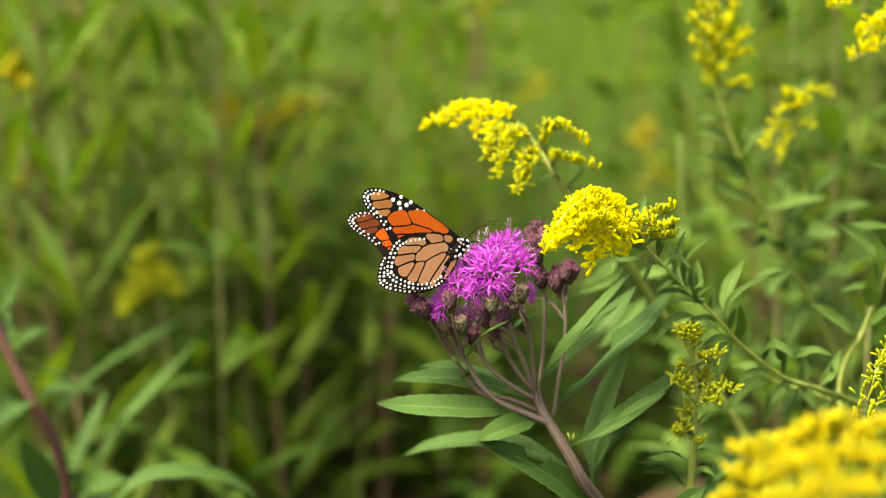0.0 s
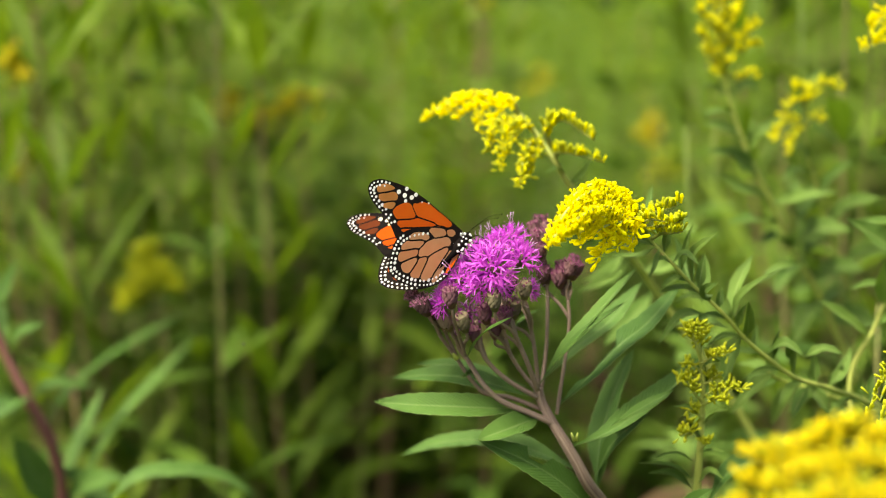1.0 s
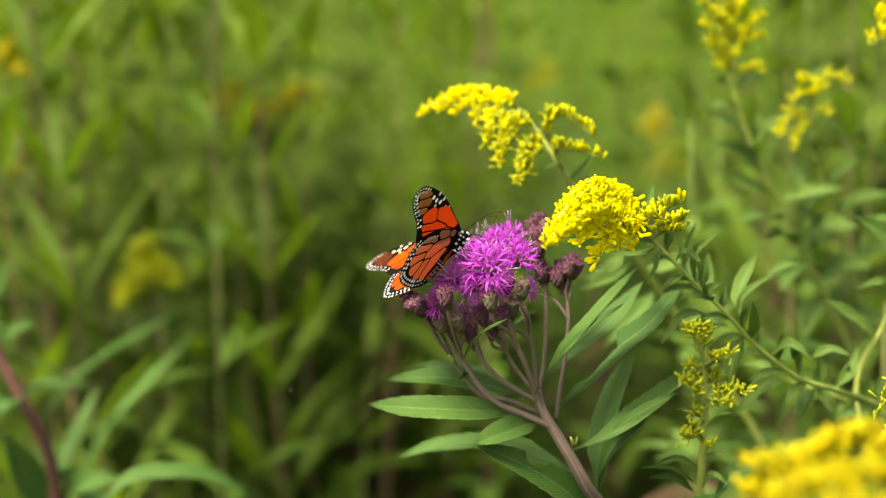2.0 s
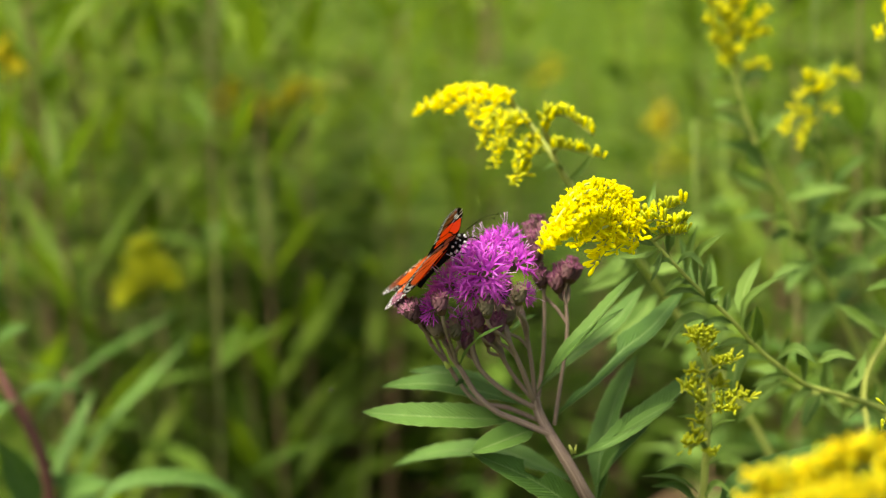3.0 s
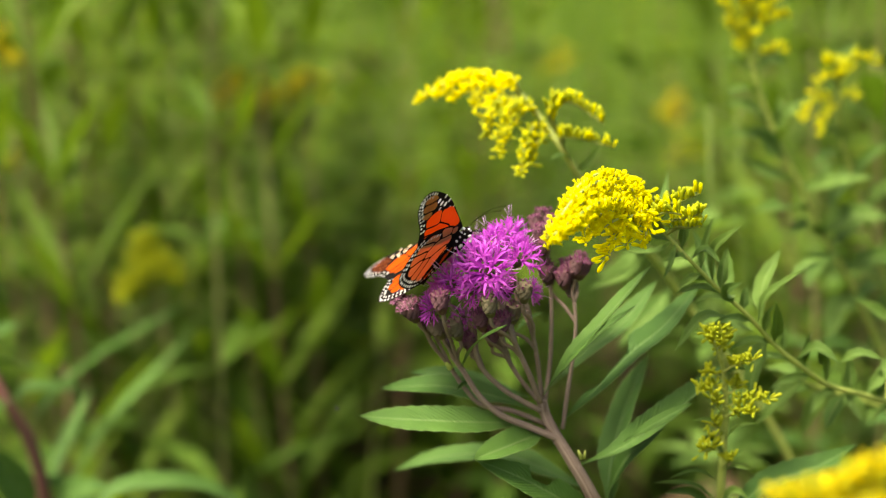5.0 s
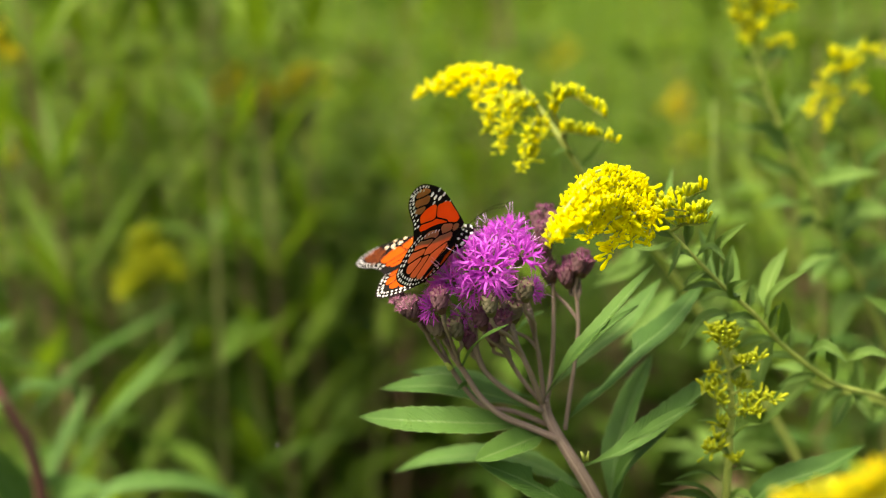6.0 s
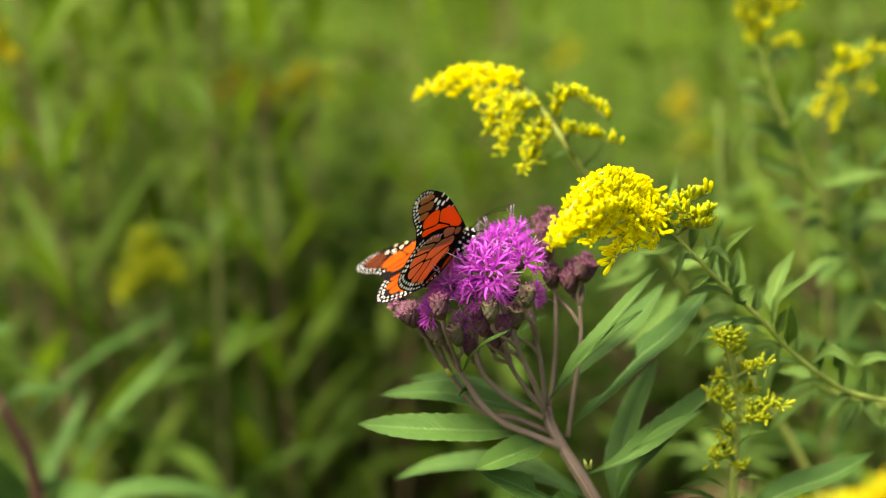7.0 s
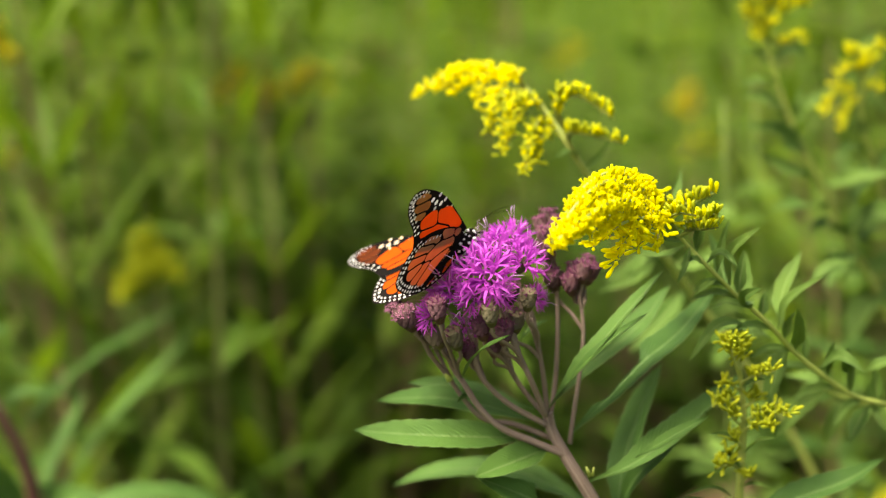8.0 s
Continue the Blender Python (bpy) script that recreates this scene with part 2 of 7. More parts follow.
def tube(bm, points, r0, r1, sides=7, wobble=0.0, mat=0, rng=None):
    """A tapering round stalk along points, with UV round and along it."""
    uvl = bm.loops.layers.uv.verify()
    rings, n, run, runs = [], len(points), 0.0, []
    up = Vector((0.31, 0.87, 0.38))
    for i, q in enumerate(points):
        d = (points[min(i + 1, n - 1)] - points[max(i - 1, 0)])
        d = d.normalized() if d.length > 1e-9 else Vector((0, 0, 1))
        s = d.cross(up)
        s = s.normalized() if s.length > 1e-6 else d.orthogonal().normalized()
        b = d.cross(s)
        r = r0 + (r1 - r0) * i / max(n - 1, 1)
        if wobble and rng:
            r *= 1 + rng.uniform(-wobble, wobble)
        run += (q - points[i - 1]).length if i else 0.0
        runs.append(run)
        rings.append([bm.verts.new(q + (s * math.cos(6.2832 * k / sides) + b * math.sin(6.2832 * k / sides)) * r) for k in range(sides)])
    for i in range(n - 1):
        a, b = rings[i], rings[i + 1]
        for k in range(sides):
            f = bm.faces.new((a[k], a[(k + 1) % sides], b[(k + 1) % sides], b[k]))
            f.material_index = mat
            for loop, uv in zip(f.loops, ((k, runs[i]), (k + 1, runs[i]), (k + 1, runs[i + 1]), (k, runs[i + 1]))):
                loop[uvl].uv = (uv[0] / sides, uv[1] * 20)
    for ring, flip in ((rings[0], True), (rings[-1], False)):
        f = bm.faces.new(ring[::-1] if flip else ring)
        f.material_index = mat
    return bm


def blade(bm, base, tip, width, sag=(0, 0, 0), facing=(0, 0, 1), fold=0.25, steps=14, wave=0.0, teeth=0.0, rng=None, twist=0.0, bite=None, full=1.05):
    """One leaf from base to tip: lance-shaped, folded along its midrib, bent by sag; facing is the way its upper side looks."""
    uvl = bm.loops.layers.uv.verify()
    base, tip, sag, facing = Vector(base), Vector(tip), Vector(sag), Vector(facing)
    mid = (base + tip) / 2 + sag
    rng = rng or random.Random(int(abs(base.x + base.z) * 1e5))
    ph = rng.uniform(0, 6.28)
    rows = []
    for i in range(steps + 1):
        u = i / steps
        q = base * (1 - u) ** 2 + mid * 2 * u * (1 - u) + tip * u * u
        d = ((mid - base) * (1 - u) + (tip - mid) * u).normalized()
        s = d.cross(facing)
        s = s.normalized() if s.length > 1e-5 else d.orthogonal().normalized()
        nrm = s.cross(d).normalized()
        if twist:
            r = Matrix.Rotation(twist * u, 3, d)
            s, nrm = r @ s, r @ nrm
        w = width * 0.5 * max(0.045, (math.sin(math.pi * min(1.0, u ** 0.9)) ** full) * (1 - 0.18 * u))
        if i == steps:
            w = width * 0.012
        t = 1 + (teeth * (1 if i % 2 else -1))
        row = []
        for k, c in enumerate((-1.0, -0.5, 0.0, 0.5, 1.0)):
            ww = w * t if abs(c) == 1.0 else w
            if bite and c == bite[0] and bite[1] < u < bite[2]:
                ww *= 1 - 0.6 * math.sin(math.pi * (u - bite[1]) / (bite[2] - bite[1]))
            h = abs(c) * fold * w + wave * w * abs(c) * math.sin(u * 16 + ph + c * 2)
            row.append((bm.verts.new(q + s * (c * ww) + nrm * h), u, 0.5 + c * 0.5))
        rows.append(row)
    for a, b in zip(rows, rows[1:]):
        for k in range(4):
            vs = (a[k], a[k + 1], b[k + 1], b[k])
            f = bm.faces.new([v[0] for v in vs])
            for loop, v in zip(f.loops, vs):
                loop[uvl].uv = (v[1], v[2])
    return bm


def leaf(parent, base, tip, width, mat, sag=(0, 0, 0), facing=(0, 0, 1), label="", name="leaf", **more):
    return part(name, blade(bmesh.new(), base, tip, width, sag, facing, **more), mat, parent, label)


def lance(parent, pts, width, upper, under, facing=(0, 0, 1), fold=30.0, steps=54, teeth=0.030, quilt=0.08, bite=None, label="", name="leaf", wave=0.05, peak=0.42, full=2.1):
    """A lance leaf along a bent midrib: two skins with their own colours, folded up along the rib by some degrees, toothed and quilted between its veins.
    bite: side, start, end and depth of an eaten notch."""
    bm = bmesh.new()
    uvl = bm.loops.layers.uv.verify()
    raw = spline(pts, 12)
    run = [0.0]
    for p, q in zip(raw, raw[1:]):
        run.append(run[-1] + (q - p).length)
    facing, rng = Vector(facing), random.Random(int(abs(pts[0][0]) * 1e5) + int(pts[-1][2] * 1e4))
    ph, k, line = rng.uniform(0, 6.28), 0, []
    for i in range(steps + 1):
        s = run[-1] * i / steps
        while k < len(raw) - 2 and run[k + 1] < s:
            k += 1
        line.append(raw[k].lerp(raw[k + 1], min(1.0, (s - run[k]) / max(1e-9, run[k + 1] - run[k]))))
    a = radians(fold)
    skins = []
    for skin in (1, -1):
        rows = []
        for i, q in enumerate(line):
            u = i / steps
            d = (line[min(i + 1, steps)] - line[max(i - 1, 0)]).normalized()
            s = d.cross(facing).normalized()
            nrm = s.cross(d).normalized()
            v = min(1.0, u / peak)
            w = 0.07 + 0.93 * v * v * (3 - 2 * v) if u < peak else 1 - 0.985 * ((u - peak) / (1 - peak)) ** full
            w *= width * 0.5
            row = []
            for c in (-1.0, -0.8, -0.5, -0.2, 0.0, 0.2, 0.5, 0.8, 1.0):
                e, side = abs(c), 1 if c > 0 else -1
                ww = e * w
                if e > 0.7:
                    ww *= 1 + teeth * (1 if (i // 2) % 2 else -1) * (e if e == 1.0 else 0.2)
                if bite and c * bite[0] > 0 and bite[1] < u < bite[2]:
                    ww = min(ww, w * (1 - bite[3] * min(1.0, 5 * min(u - bite[1], bite[2] - u) / (bite[2] - bite[1]))))
                swell = quilt * w * math.sin(math.pi * e) * abs(math.sin(math.pi * (u * 9 - e * 1.6)))
                lift = wave * w * e * math.sin(u * 11 + ph + side)
                aa = a * (0.55 + 0.45 * e)
                row.append((bm.verts.new(q + s * (side * ww * math.cos(aa) if c else 0.0) + nrm * (ww * math.sin(aa) + swell + lift + skin * 0.0001)), u, 0.5 + c * 0.5))
            rows.append(row)
        skins.append(rows)
        for p, q in zip(rows, rows[1:]):
            for j in range(8):
                vs = (p[j], p[j + 1], q[j + 1], q[j])
                f = bm.faces.new([x[0] for x in (vs if skin > 0 else vs[::-1])])
                f.material_index = 0 if skin > 0 else 1
                for loop, x in zip(f.loops, vs if skin > 0 else vs[::-1]):
                    loop[uvl].uv = (x[1], x[2])
    ob = part(name, bm, upper, parent, label)
    ob.data.materials.append(under)
    return ob


def frame_to(at, way, spin=0.0, size=1.0):
    """A pose at a point whose z axis looks along way."""
    q = Vector(way).normalized().to_track_quat("Z", "Y")
    return Matrix.Translation(at) @ q.to_matrix().to_4x4() @ Matrix.Rotation(spin, 4, "Z") @ Matrix.Diagonal((size, size, size, 1))


# ---------------------------------------------------------------- ground and distance
def rise(x, y):
    """The meadow's height: level round the flowers, climbing gently beyond."""
    return 0.0 if y < 1.6 else min(y - 1.6, 30.0) * 0.115


def build_ground():
    bm = bmesh.new()
    n = 60
    grid = []
    for i in range(n + 1):
        row = []
        for j in range(n + 1):
            u, v = i / n * 2 - 1, j / n * 2 - 1
            x, y = math.copysign(abs(u) ** 3, u) * 400, math.copysign(abs(v) ** 3, v) * 400
            z = 0.03 * noise.noise(Vector((x * 0.8, y * 0.8, 0))) - 0.03 + rise(x, y)
            row.append(bm.verts.new((x, y, z)))
        grid.append(row)
    for i in range(n):
        for j in range(n):
            bm.faces.new((grid[i][j], grid[i + 1][j], grid[i + 1][j + 1], grid[i][j + 1]))
    me = mesh_of("ground", bm, SOIL)
    tagged(new("ground", me), "dark mossy soil of the meadow with plant litter", "ground", kind="structure")


build_ground()


def build_grass():
    rng = random.Random(5)
    for name, y0, y1, count, hgt, half in (("meadow_grass", 1.2, 3.0, 1500, 0.6, 1.0), ("tall_grass", 3.2, 16.0, 8000, 1.15, 0.8)):
        bm = bmesh.new()
        for _ in range(count):
            y = y0 + (y1 - y0) * rng.random() ** 0.8
            x = rng.uniform(-1, 1) * (0.5 + (y + 0.45) * 0.55) * half
            h = hgt * rng.uniform(0.55, 1.1)
            a = rng.uniform(0, 6.28)
            lean = Vector((math.cos(a), math.sin(a), 0)) * h * rng.uniform(0.1, 0.5)
            g0 = rise(x, y)
            blade(bm, (x, y, g0 - 0.03), Vector((x, y, g0 + h)) + lean, rng.uniform(0.008, 0.016), sag=-lean * 0.35 + Vector((0, 0, h * 0.12)),
                  facing=(-lean.x, -lean.y, 0.3), fold=0.3, steps=5, rng=rng)
        ob = new(name, mesh_of(name, bm, GRASS))
        tagged(ob, "tall uncut green meadow grass among the weeds", "grass", kind="stuff")


build_grass()


def build_surrounding_grass():
    """The same meadow goes on beside and behind the camera."""
    rng = random.Random(15)
    bm = bmesh.new()
    for _ in range(9000):
        a, d = rng.uniform(0, 6.2832), 0.5 + 8.5 * rng.random() ** 0.8
        x, y = math.cos(a) * d, -0.45 + math.sin(a) * d
        if y > -0.9 and abs(x) < 0.25 + (y + 0.55) * 0.45:
            continue
        h = rng.uniform(0.35, 0.95) * min(1.0, 0.35 + d * 0.35)
        a = rng.uniform(0, 6.28)
        lean = Vector((math.cos(a), math.sin(a), 0)) * h * rng.uniform(0.1, 0.5)
        g0 = rise(x, y)
        blade(bm, (x, y, g0 - 0.04), Vector((x, y, g0 + h)) + lean, rng.uniform(0.012, 0.03), sag=-lean * 0.35 + Vector((0, 0, h * 0.12)), facing=(-lean.x, -lean.y, 0.3), fold=0.3, steps=4, rng=rng)
    tagged(new("open_meadow_grass", mesh_of("open_meadow_grass", bm, GRASS)), "uncut green grass of the open meadow", "grass", kind="stuff")


build_surrounding_grass()


def build_woods():
    """A hedge of small trees that ends the meadow: trunks and leaf clumps."""
    rng = random.Random(9)
    for k in range(12):
        x, y = -16 + k * 2.9 + rng.uniform(-0.6, 0.6), 19 + rng.uniform(-1.5, 1.5)
        h = rng.uniform(6, 9)
        g0 = rise(x, y) - 0.1
        tr = thing("tree", (x, y, g0), "broad green hedgerow tree at the meadow's end", "tree", "trees of the hedgerow")
        tube_bm = bmesh.new()
        tube(tube_bm, spline([(x, y, g0), (x + 0.2, y, g0 + h * 0.3), (x, y + 0.2, g0 + h * 0.75)]), 0.28, 0.06, 8)
        for _ in range(6):
            a, z = rng.uniform(0, 6.28), g0 + h * rng.uniform(0.25, 0.6)
            tube(tube_bm, spline([(x, y, z), (x + math.cos(a) * 1.0, y + math.sin(a), z + 0.8), (x + math.cos(a) * 1.9, y + math.sin(a) * 1.9, z + 1.8)], 3), 0.09, 0.02, 5)
        part("trunk", tube_bm, BARK, tr)
        bm = bmesh.new()
        for _ in range(800):
            a, b, r = rng.uniform(0, 6.28), rng.uniform(-1, 1), rng.random() ** 0.4
            rad = (2.6 + 0.8 * math.sin(3 * a + k)) * r
            c = Vector((x + math.cos(a) * rad * math.sqrt(1 - b * b), y + math.sin(a) * rad * math.sqrt(1 - b * b), g0 + h * 0.47 + b * h * 0.5 * r))
            d = Vector((rng.uniform(-1, 1), rng.uniform(-1, 1), rng.uniform(-0.6, 0.6))) * 0.45
            blade(bm, c, c + d, 0.26, steps=3, rng=rng)
        part("crown", bm, WOODS, tr)


build_woods()


# ---------------------------------------------------------------- meadow weeds
def weed(seed, height, leaves, length, width, stem_mat, leaf_mat, label, bare=0.25, droop=0.35, r=0.0020, lean=0.08, flower=None, name="weed", up=0.45, joined=False, at=(0, 0, 0)):
    """A tall leafy weed at the origin: a stem and many lance leaves, each its own mesh, with an optional yellow plume."""
    rng = random.Random(seed)
    w = thing(name, (0, 0, 0), label, "plant")
    crown = bmesh.new() if joined else None
    a = rng.uniform(0, 6.28)
    top = Vector((math.cos(a) * lean, math.sin(a) * lean, 1)) * height
    line = spline([(0, 0, 0), top * 0.35 + Vector((rng.uniform(-.02, .02), rng.uniform(-.02, .02), 0)), top * 0.7, top], 6)
    part("stem", tube(bmesh.new(), line, r, r * 0.4, 6), stem_mat, w)
    for i in range(leaves):
        u = bare + (1 - bare) * (i + rng.random() * 0.6) / leaves
        at = line[min(len(line) - 1, int(u * (len(line) - 1)))]
        a += 2.4 + rng.uniform(-0.4, 0.4)
        ln = length * (1 - 0.55 * max(0, u - 0.55) / 0.45) * rng.uniform(0.75, 1.2)
        out = Vector((math.cos(a), math.sin(a), up + rng.uniform(-0.2, 0.3))).normalized()
        tip = at + out * ln - Vector((0, 0, ln * droop * rng.uniform(0.4, 1.2)))
        wd, bend, fo = width * rng.uniform(0.8, 1.2), (0, 0, ln * droop * 0.5), rng.uniform(0.1, 0.35)
        if joined:
            blade(crown, at, tip, wd, bend, fold=fo, steps=4, rng=rng, wave=0.1)
        else:
            leaf(w, at, tip, wd, leaf_mat, sag=bend, fold=fo, steps=8, rng=rng, wave=0.1)
    if joined:
        part("foliage", crown, leaf_mat, w, kind="stuff")
    if flower:
        plume(w, line[-1], (top.normalized() + Vector((0.1, 0, 0))), flower, rng)
    return w


def tuft(bm, at, way, size, rng):
    """One small yellow flower head: a slim cup that opens into a star of short rays, with a raised disc."""
    way = Vector(way).normalized()
    s = way.orthogonal().normalized()
    b = way.cross(s)
    a0 = rng.uniform(0, 6.28)

    def ring(h, radii):
        n = len(radii)
        return [bm.verts.new(at + way * (h + rng.uniform(-0.1, 0.1) * 1.5 * (r > 0.25)) * size + (s * math.cos(a0 + 6.2832 * k / n) + b * math.sin(a0 + 6.2832 * k / n)) * r * size)
                for k, r in enumerate(radii)]

    low, neck = ring(0.0, [0.09] * 5), ring(0.8, [0.17] * 5)
    star = ring(1.35, [rng.uniform(0.2, 0.38) if k % 2 else 0.16 for k in range(10)])
    top = bm.verts.new(at + way * size * 1.3)
    for k in range(5):
        bm.faces.new((low[k], low[(k + 1) % 5], neck[(k + 1) % 5], neck[k]))
        bm.faces.new((neck[k], star[2 * k + 1], star[2 * k]))
        bm.faces.new((neck[k], neck[(k + 1) % 5], star[2 * k + 1]))
        bm.faces.new((neck[(k + 1) % 5], star[(2 * k + 2) % 10], star[2 * k + 1]))
    for k in range(10):
        bm.faces.new((star[k], star[(k + 1) % 10], top))


def plume(parent, at, way, spec, rng):
    """A goldenrod plume of arching side sprays, each one joined mesh of small heads."""
    length, width, sprays, mat, size = spec
    way = Vector(way).normalized()
    part("plume_stem", tube(bmesh.new(), [at, at + way * length * 0.5, at + way * length], 0.0015, 0.0005, 5), STEM_GOLD, parent)
    a = rng.uniform(0, 6.28)
    for i in range(sprays):
        u = i / sprays
        a += 2.4
        out = Vector((math.cos(a), math.sin(a), 0.5))
        ln = width * (1 - 0.75 * u) * rng.uniform(0.7, 1.2)
        p0 = at + way * length * (0.05 + 0.95 * u)
        line = spline([p0, p0 + out * ln * 0.5 + Vector((0, 0, ln * 0.15)), p0 + out * ln - Vector((0, 0, ln * 0.25))], 8)
        bm = bmesh.new()
        tube(bm, line, 0.0007, 0.0003, 4)
        for q in line[3:]:
            for _ in range(4):
                tuft(bm, q + Vector((rng.gauss(0, 1), rng.gauss(0, 1), rng.gauss(0, 1))) * size * 0.4,
                     (rng.gauss(0, .7), rng.gauss(0, .7), 1), size * rng.uniform(0.7, 1.2), rng)
        part("flower_spray", bm, mat, parent, kind="stuff")


def scatter(kinds, shares, spots, rng, lean=6.0):
    first = set()
    for i, (x, y) in enumerate(spots):
        k = i if i < len(kinds) else rng.choices(range(len(kinds)), shares)[0]
        m = pose(x, y, rise(x, y) - 0.02, rng.uniform(-lean, lean), rng.uniform(-lean, lean), rng.uniform(0, 360))
        if k not in first:
            first.add(k)
            kinds[k].matrix_basis = m
        else:
            copy_thing(kinds[k], m)


def build_meadow():
    rng = random.Random(21)
    near = [
        weed(1, 1.30, 34, 0.105, 0.015, STEM_FIELD, LEAF_FIELD, "tall green meadow weed with narrow arching leaves"),
        weed(2, 1.12, 30, 0.12, 0.020, STEM_DRY, LEAF_FIELD, "leafy green meadow weed with drooping leaves", droop=0.6),
        weed(3, 1.42, 36, 0.09, 0.013, STEM_FIELD, LEAF_BRIGHT, "bright green goldenrod shoot without flowers", up=0.7),
    ]
    spots = [(rng.uniform(-0.14 - 0.36 * (y + 0.40), -0.08 - 0.1 * y), y) for y in (rng.uniform(0.45, 0.90) for _ in range(15))]
    spots += [(rng.uniform(0.16 + 0.1 * y, 0.16 + 0.40 * (y + 0.40)), y) for y in (rng.uniform(0.45, 0.90) for _ in range(24))]
    spots += [(rng.uniform(-0.12, 0.25), rng.uniform(0.60, 0.95)) for _ in range(14)]
    near += [
        weed(4, 1.58, 36, 0.110, 0.015, STEM_FIELD, LEAF_FIELD, "very tall meadow weed with narrow arching leaves", bare=0.35),
        weed(6, 1.64, 34, 0.150, 0.017, STEM_DRY, LEAF_BRIGHT, "very tall light green weed with upswept leaves", bare=0.42, up=1.1, droop=0.12),
    ]
    scatter(near[:3], (5, 4, 4), spots, rng)
    spots = [(-0.22, 0.42), (-0.30, 0.48), (-0.38, 0.55), (-0.27, 0.60), (-0.20, 0.66), (-0.42, 0.70), (-0.33, 0.78), (-0.24, 0.85), (-0.46, 0.62), (-0.15, 0.80), (-0.36, 0.90), (-0.10, 1.0),
             (0.36, 0.50), (0.44, 0.60), (0.40, 0.72), (0.52, 0.70), (0.34, 0.85), (0.48, 0.92)]
    scatter(near[3:], (1, 1), spots, rng, 3.0)
    spots = [(-0.34, 0.50), (-0.25, 0.56), (-0.40, 0.60), (-0.17, 0.62), (-0.31, 0.66), (-0.46, 0.72), (-0.22, 0.74), (-0.38, 0.80), (-0.12, 0.86), (-0.28, 0.92), (-0.48, 0.95), (-0.06, 1.05), (0.27, 0.42), (0.33, 0.46), (0.30, 0.56), (0.36, 0.52), (0.40, 0.62), (0.34, 0.66), (0.42, 0.78)]
    for x, y in spots:
        copy_thing(near[3 if x > 0 else 4], pose(x, y, rise(x, y) - 0.02, rng.uniform(-3, 3), rng.uniform(-3, 3), rng.uniform(0, 360)))
    broad = [
        weed(7, 1.50, 44, 0.135, 0.027, STEM_FIELD, LEAF_FIELD, "tall meadow plant with broad dark green leaves", bare=0.4, up=0.35, droop=0.3),
        weed(8, 1.62, 40, 0.125, 0.024, STEM_DRY, LEAF_BRIGHT, "tall meadow plant with broad light green leaves", bare=0.45, up=0.3, droop=0.35),
        weed(9, 1.40, 40, 0.15, 0.032, STEM_FIELD, LEAF_FIELD, "bushy meadow plant with broad drooping leaves", bare=0.35, up=0.3, droop=0.5),
    ]
    spots = [(-0.36, 0.60), (-0.30, 0.72), (-0.19, 0.74), (-0.15, 0.90), (-0.24, 0.92), (-0.40, 0.86), (-0.52, 0.92), (-0.10, 0.80), (-0.32, 1.02), (-0.48, 1.10), (-0.20, 1.12), (-0.60, 1.04),
             (0.10, 1.05), (0.22, 1.12), (0.40, 0.80), (0.52, 0.86), (0.58, 1.02), (0.34, 1.00), (0.46, 1.12)]
    spots += [(rng.uniform(-0.16 - 0.36 * (y + 0.40), -0.02 - 0.05 * y), y) for y in (rng.uniform(0.85, 1.35) for _ in range(8))]
    scatter(broad, (2, 7, 2), spots, rng, 4.0)
    far = [
        weed(11, 1.22, 46, 0.13, 0.020, STEM_FIELD, LEAF_FIELD, "tall green meadow weed with narrow arching leaves", joined=True, bare=0.15),
        weed(12, 1.08, 40, 0.15, 0.028, STEM_DRY, LEAF_FIELD, "leafy green meadow weed with drooping leaves", droop=0.6, joined=True, bare=0.15),
        weed(13, 1.32, 50, 0.12, 0.018, STEM_FIELD, LEAF_BRIGHT, "bright green goldenrod shoot without flowers", up=0.7, joined=True, bare=0.2),
        weed(14, 1.12, 36, 0.17, 0.034, STEM_RED, LEAF_FIELD, "broad-leaved light green meadow weed", droop=0.5, joined=True, bare=0.15),
    ]
    spots = []
    for _ in range(190):
        y = rng.uniform(0.85, 1.9)
        half = 0.18 + (y + 0.45) * 0.42
        spots.append((rng.uniform(-half, half), y))
    scatter(far, (5, 4, 3, 4), spots, rng)
    tall = [weed(15, 1.60, 64, 0.13, 0.022, STEM_FIELD, LEAF_FIELD, "tall dark green weed of the deeper meadow", joined=True, bare=0.4),
            weed(16, 1.66, 60, 0.15, 0.019, STEM_DRY, LEAF_BRIGHT, "tall upswept light green weed of the deeper meadow", joined=True, bare=0.4, up=0.9, droop=0.2)]
    spots = [(0.35 * (y + 0.45) * rng.uniform(0.55, 1.1), y) for y in (rng.uniform(0.65, 1.6) for _ in range(18))] + [(-0.35 * (y + 0.45) * rng.uniform(0.0, 0.5), y) for y in (rng.uniform(1.2, 1.9) for _ in range(6))]
    scatter(tall, (3, 2), spots, rng, 4.0)
    bushy = [weed(18, 1.22, 100, 0.065, 0.015, STEM_FIELD, LEAF_BRIGHT, "bushy small-leaved goldenrod shoot without flowers", joined=True, bare=0.5, up=0.15, droop=0.3),
             weed(19, 1.36, 110, 0.058, 0.013, STEM_FIELD, LEAF_BRIGHT, "bushy small-leaved light green weed of the meadow", joined=True, bare=0.5, up=0.3, droop=0.35)]
    spots = [(-0.36 * (y + 0.40) * rng.uniform(0.22, 1.0), y) for y in (rng.uniform(0.62, 0.95) for _ in range(9))]
    scatter(bushy, (3, 2), spots, rng, 5.0)
    withered = [weed(17, 1.06, 30, 0.12, 0.030, STEM_DRY, LEAF_DRY, "withered brown weed among the green ones", joined=True, bare=0.5, droop=0.7)]
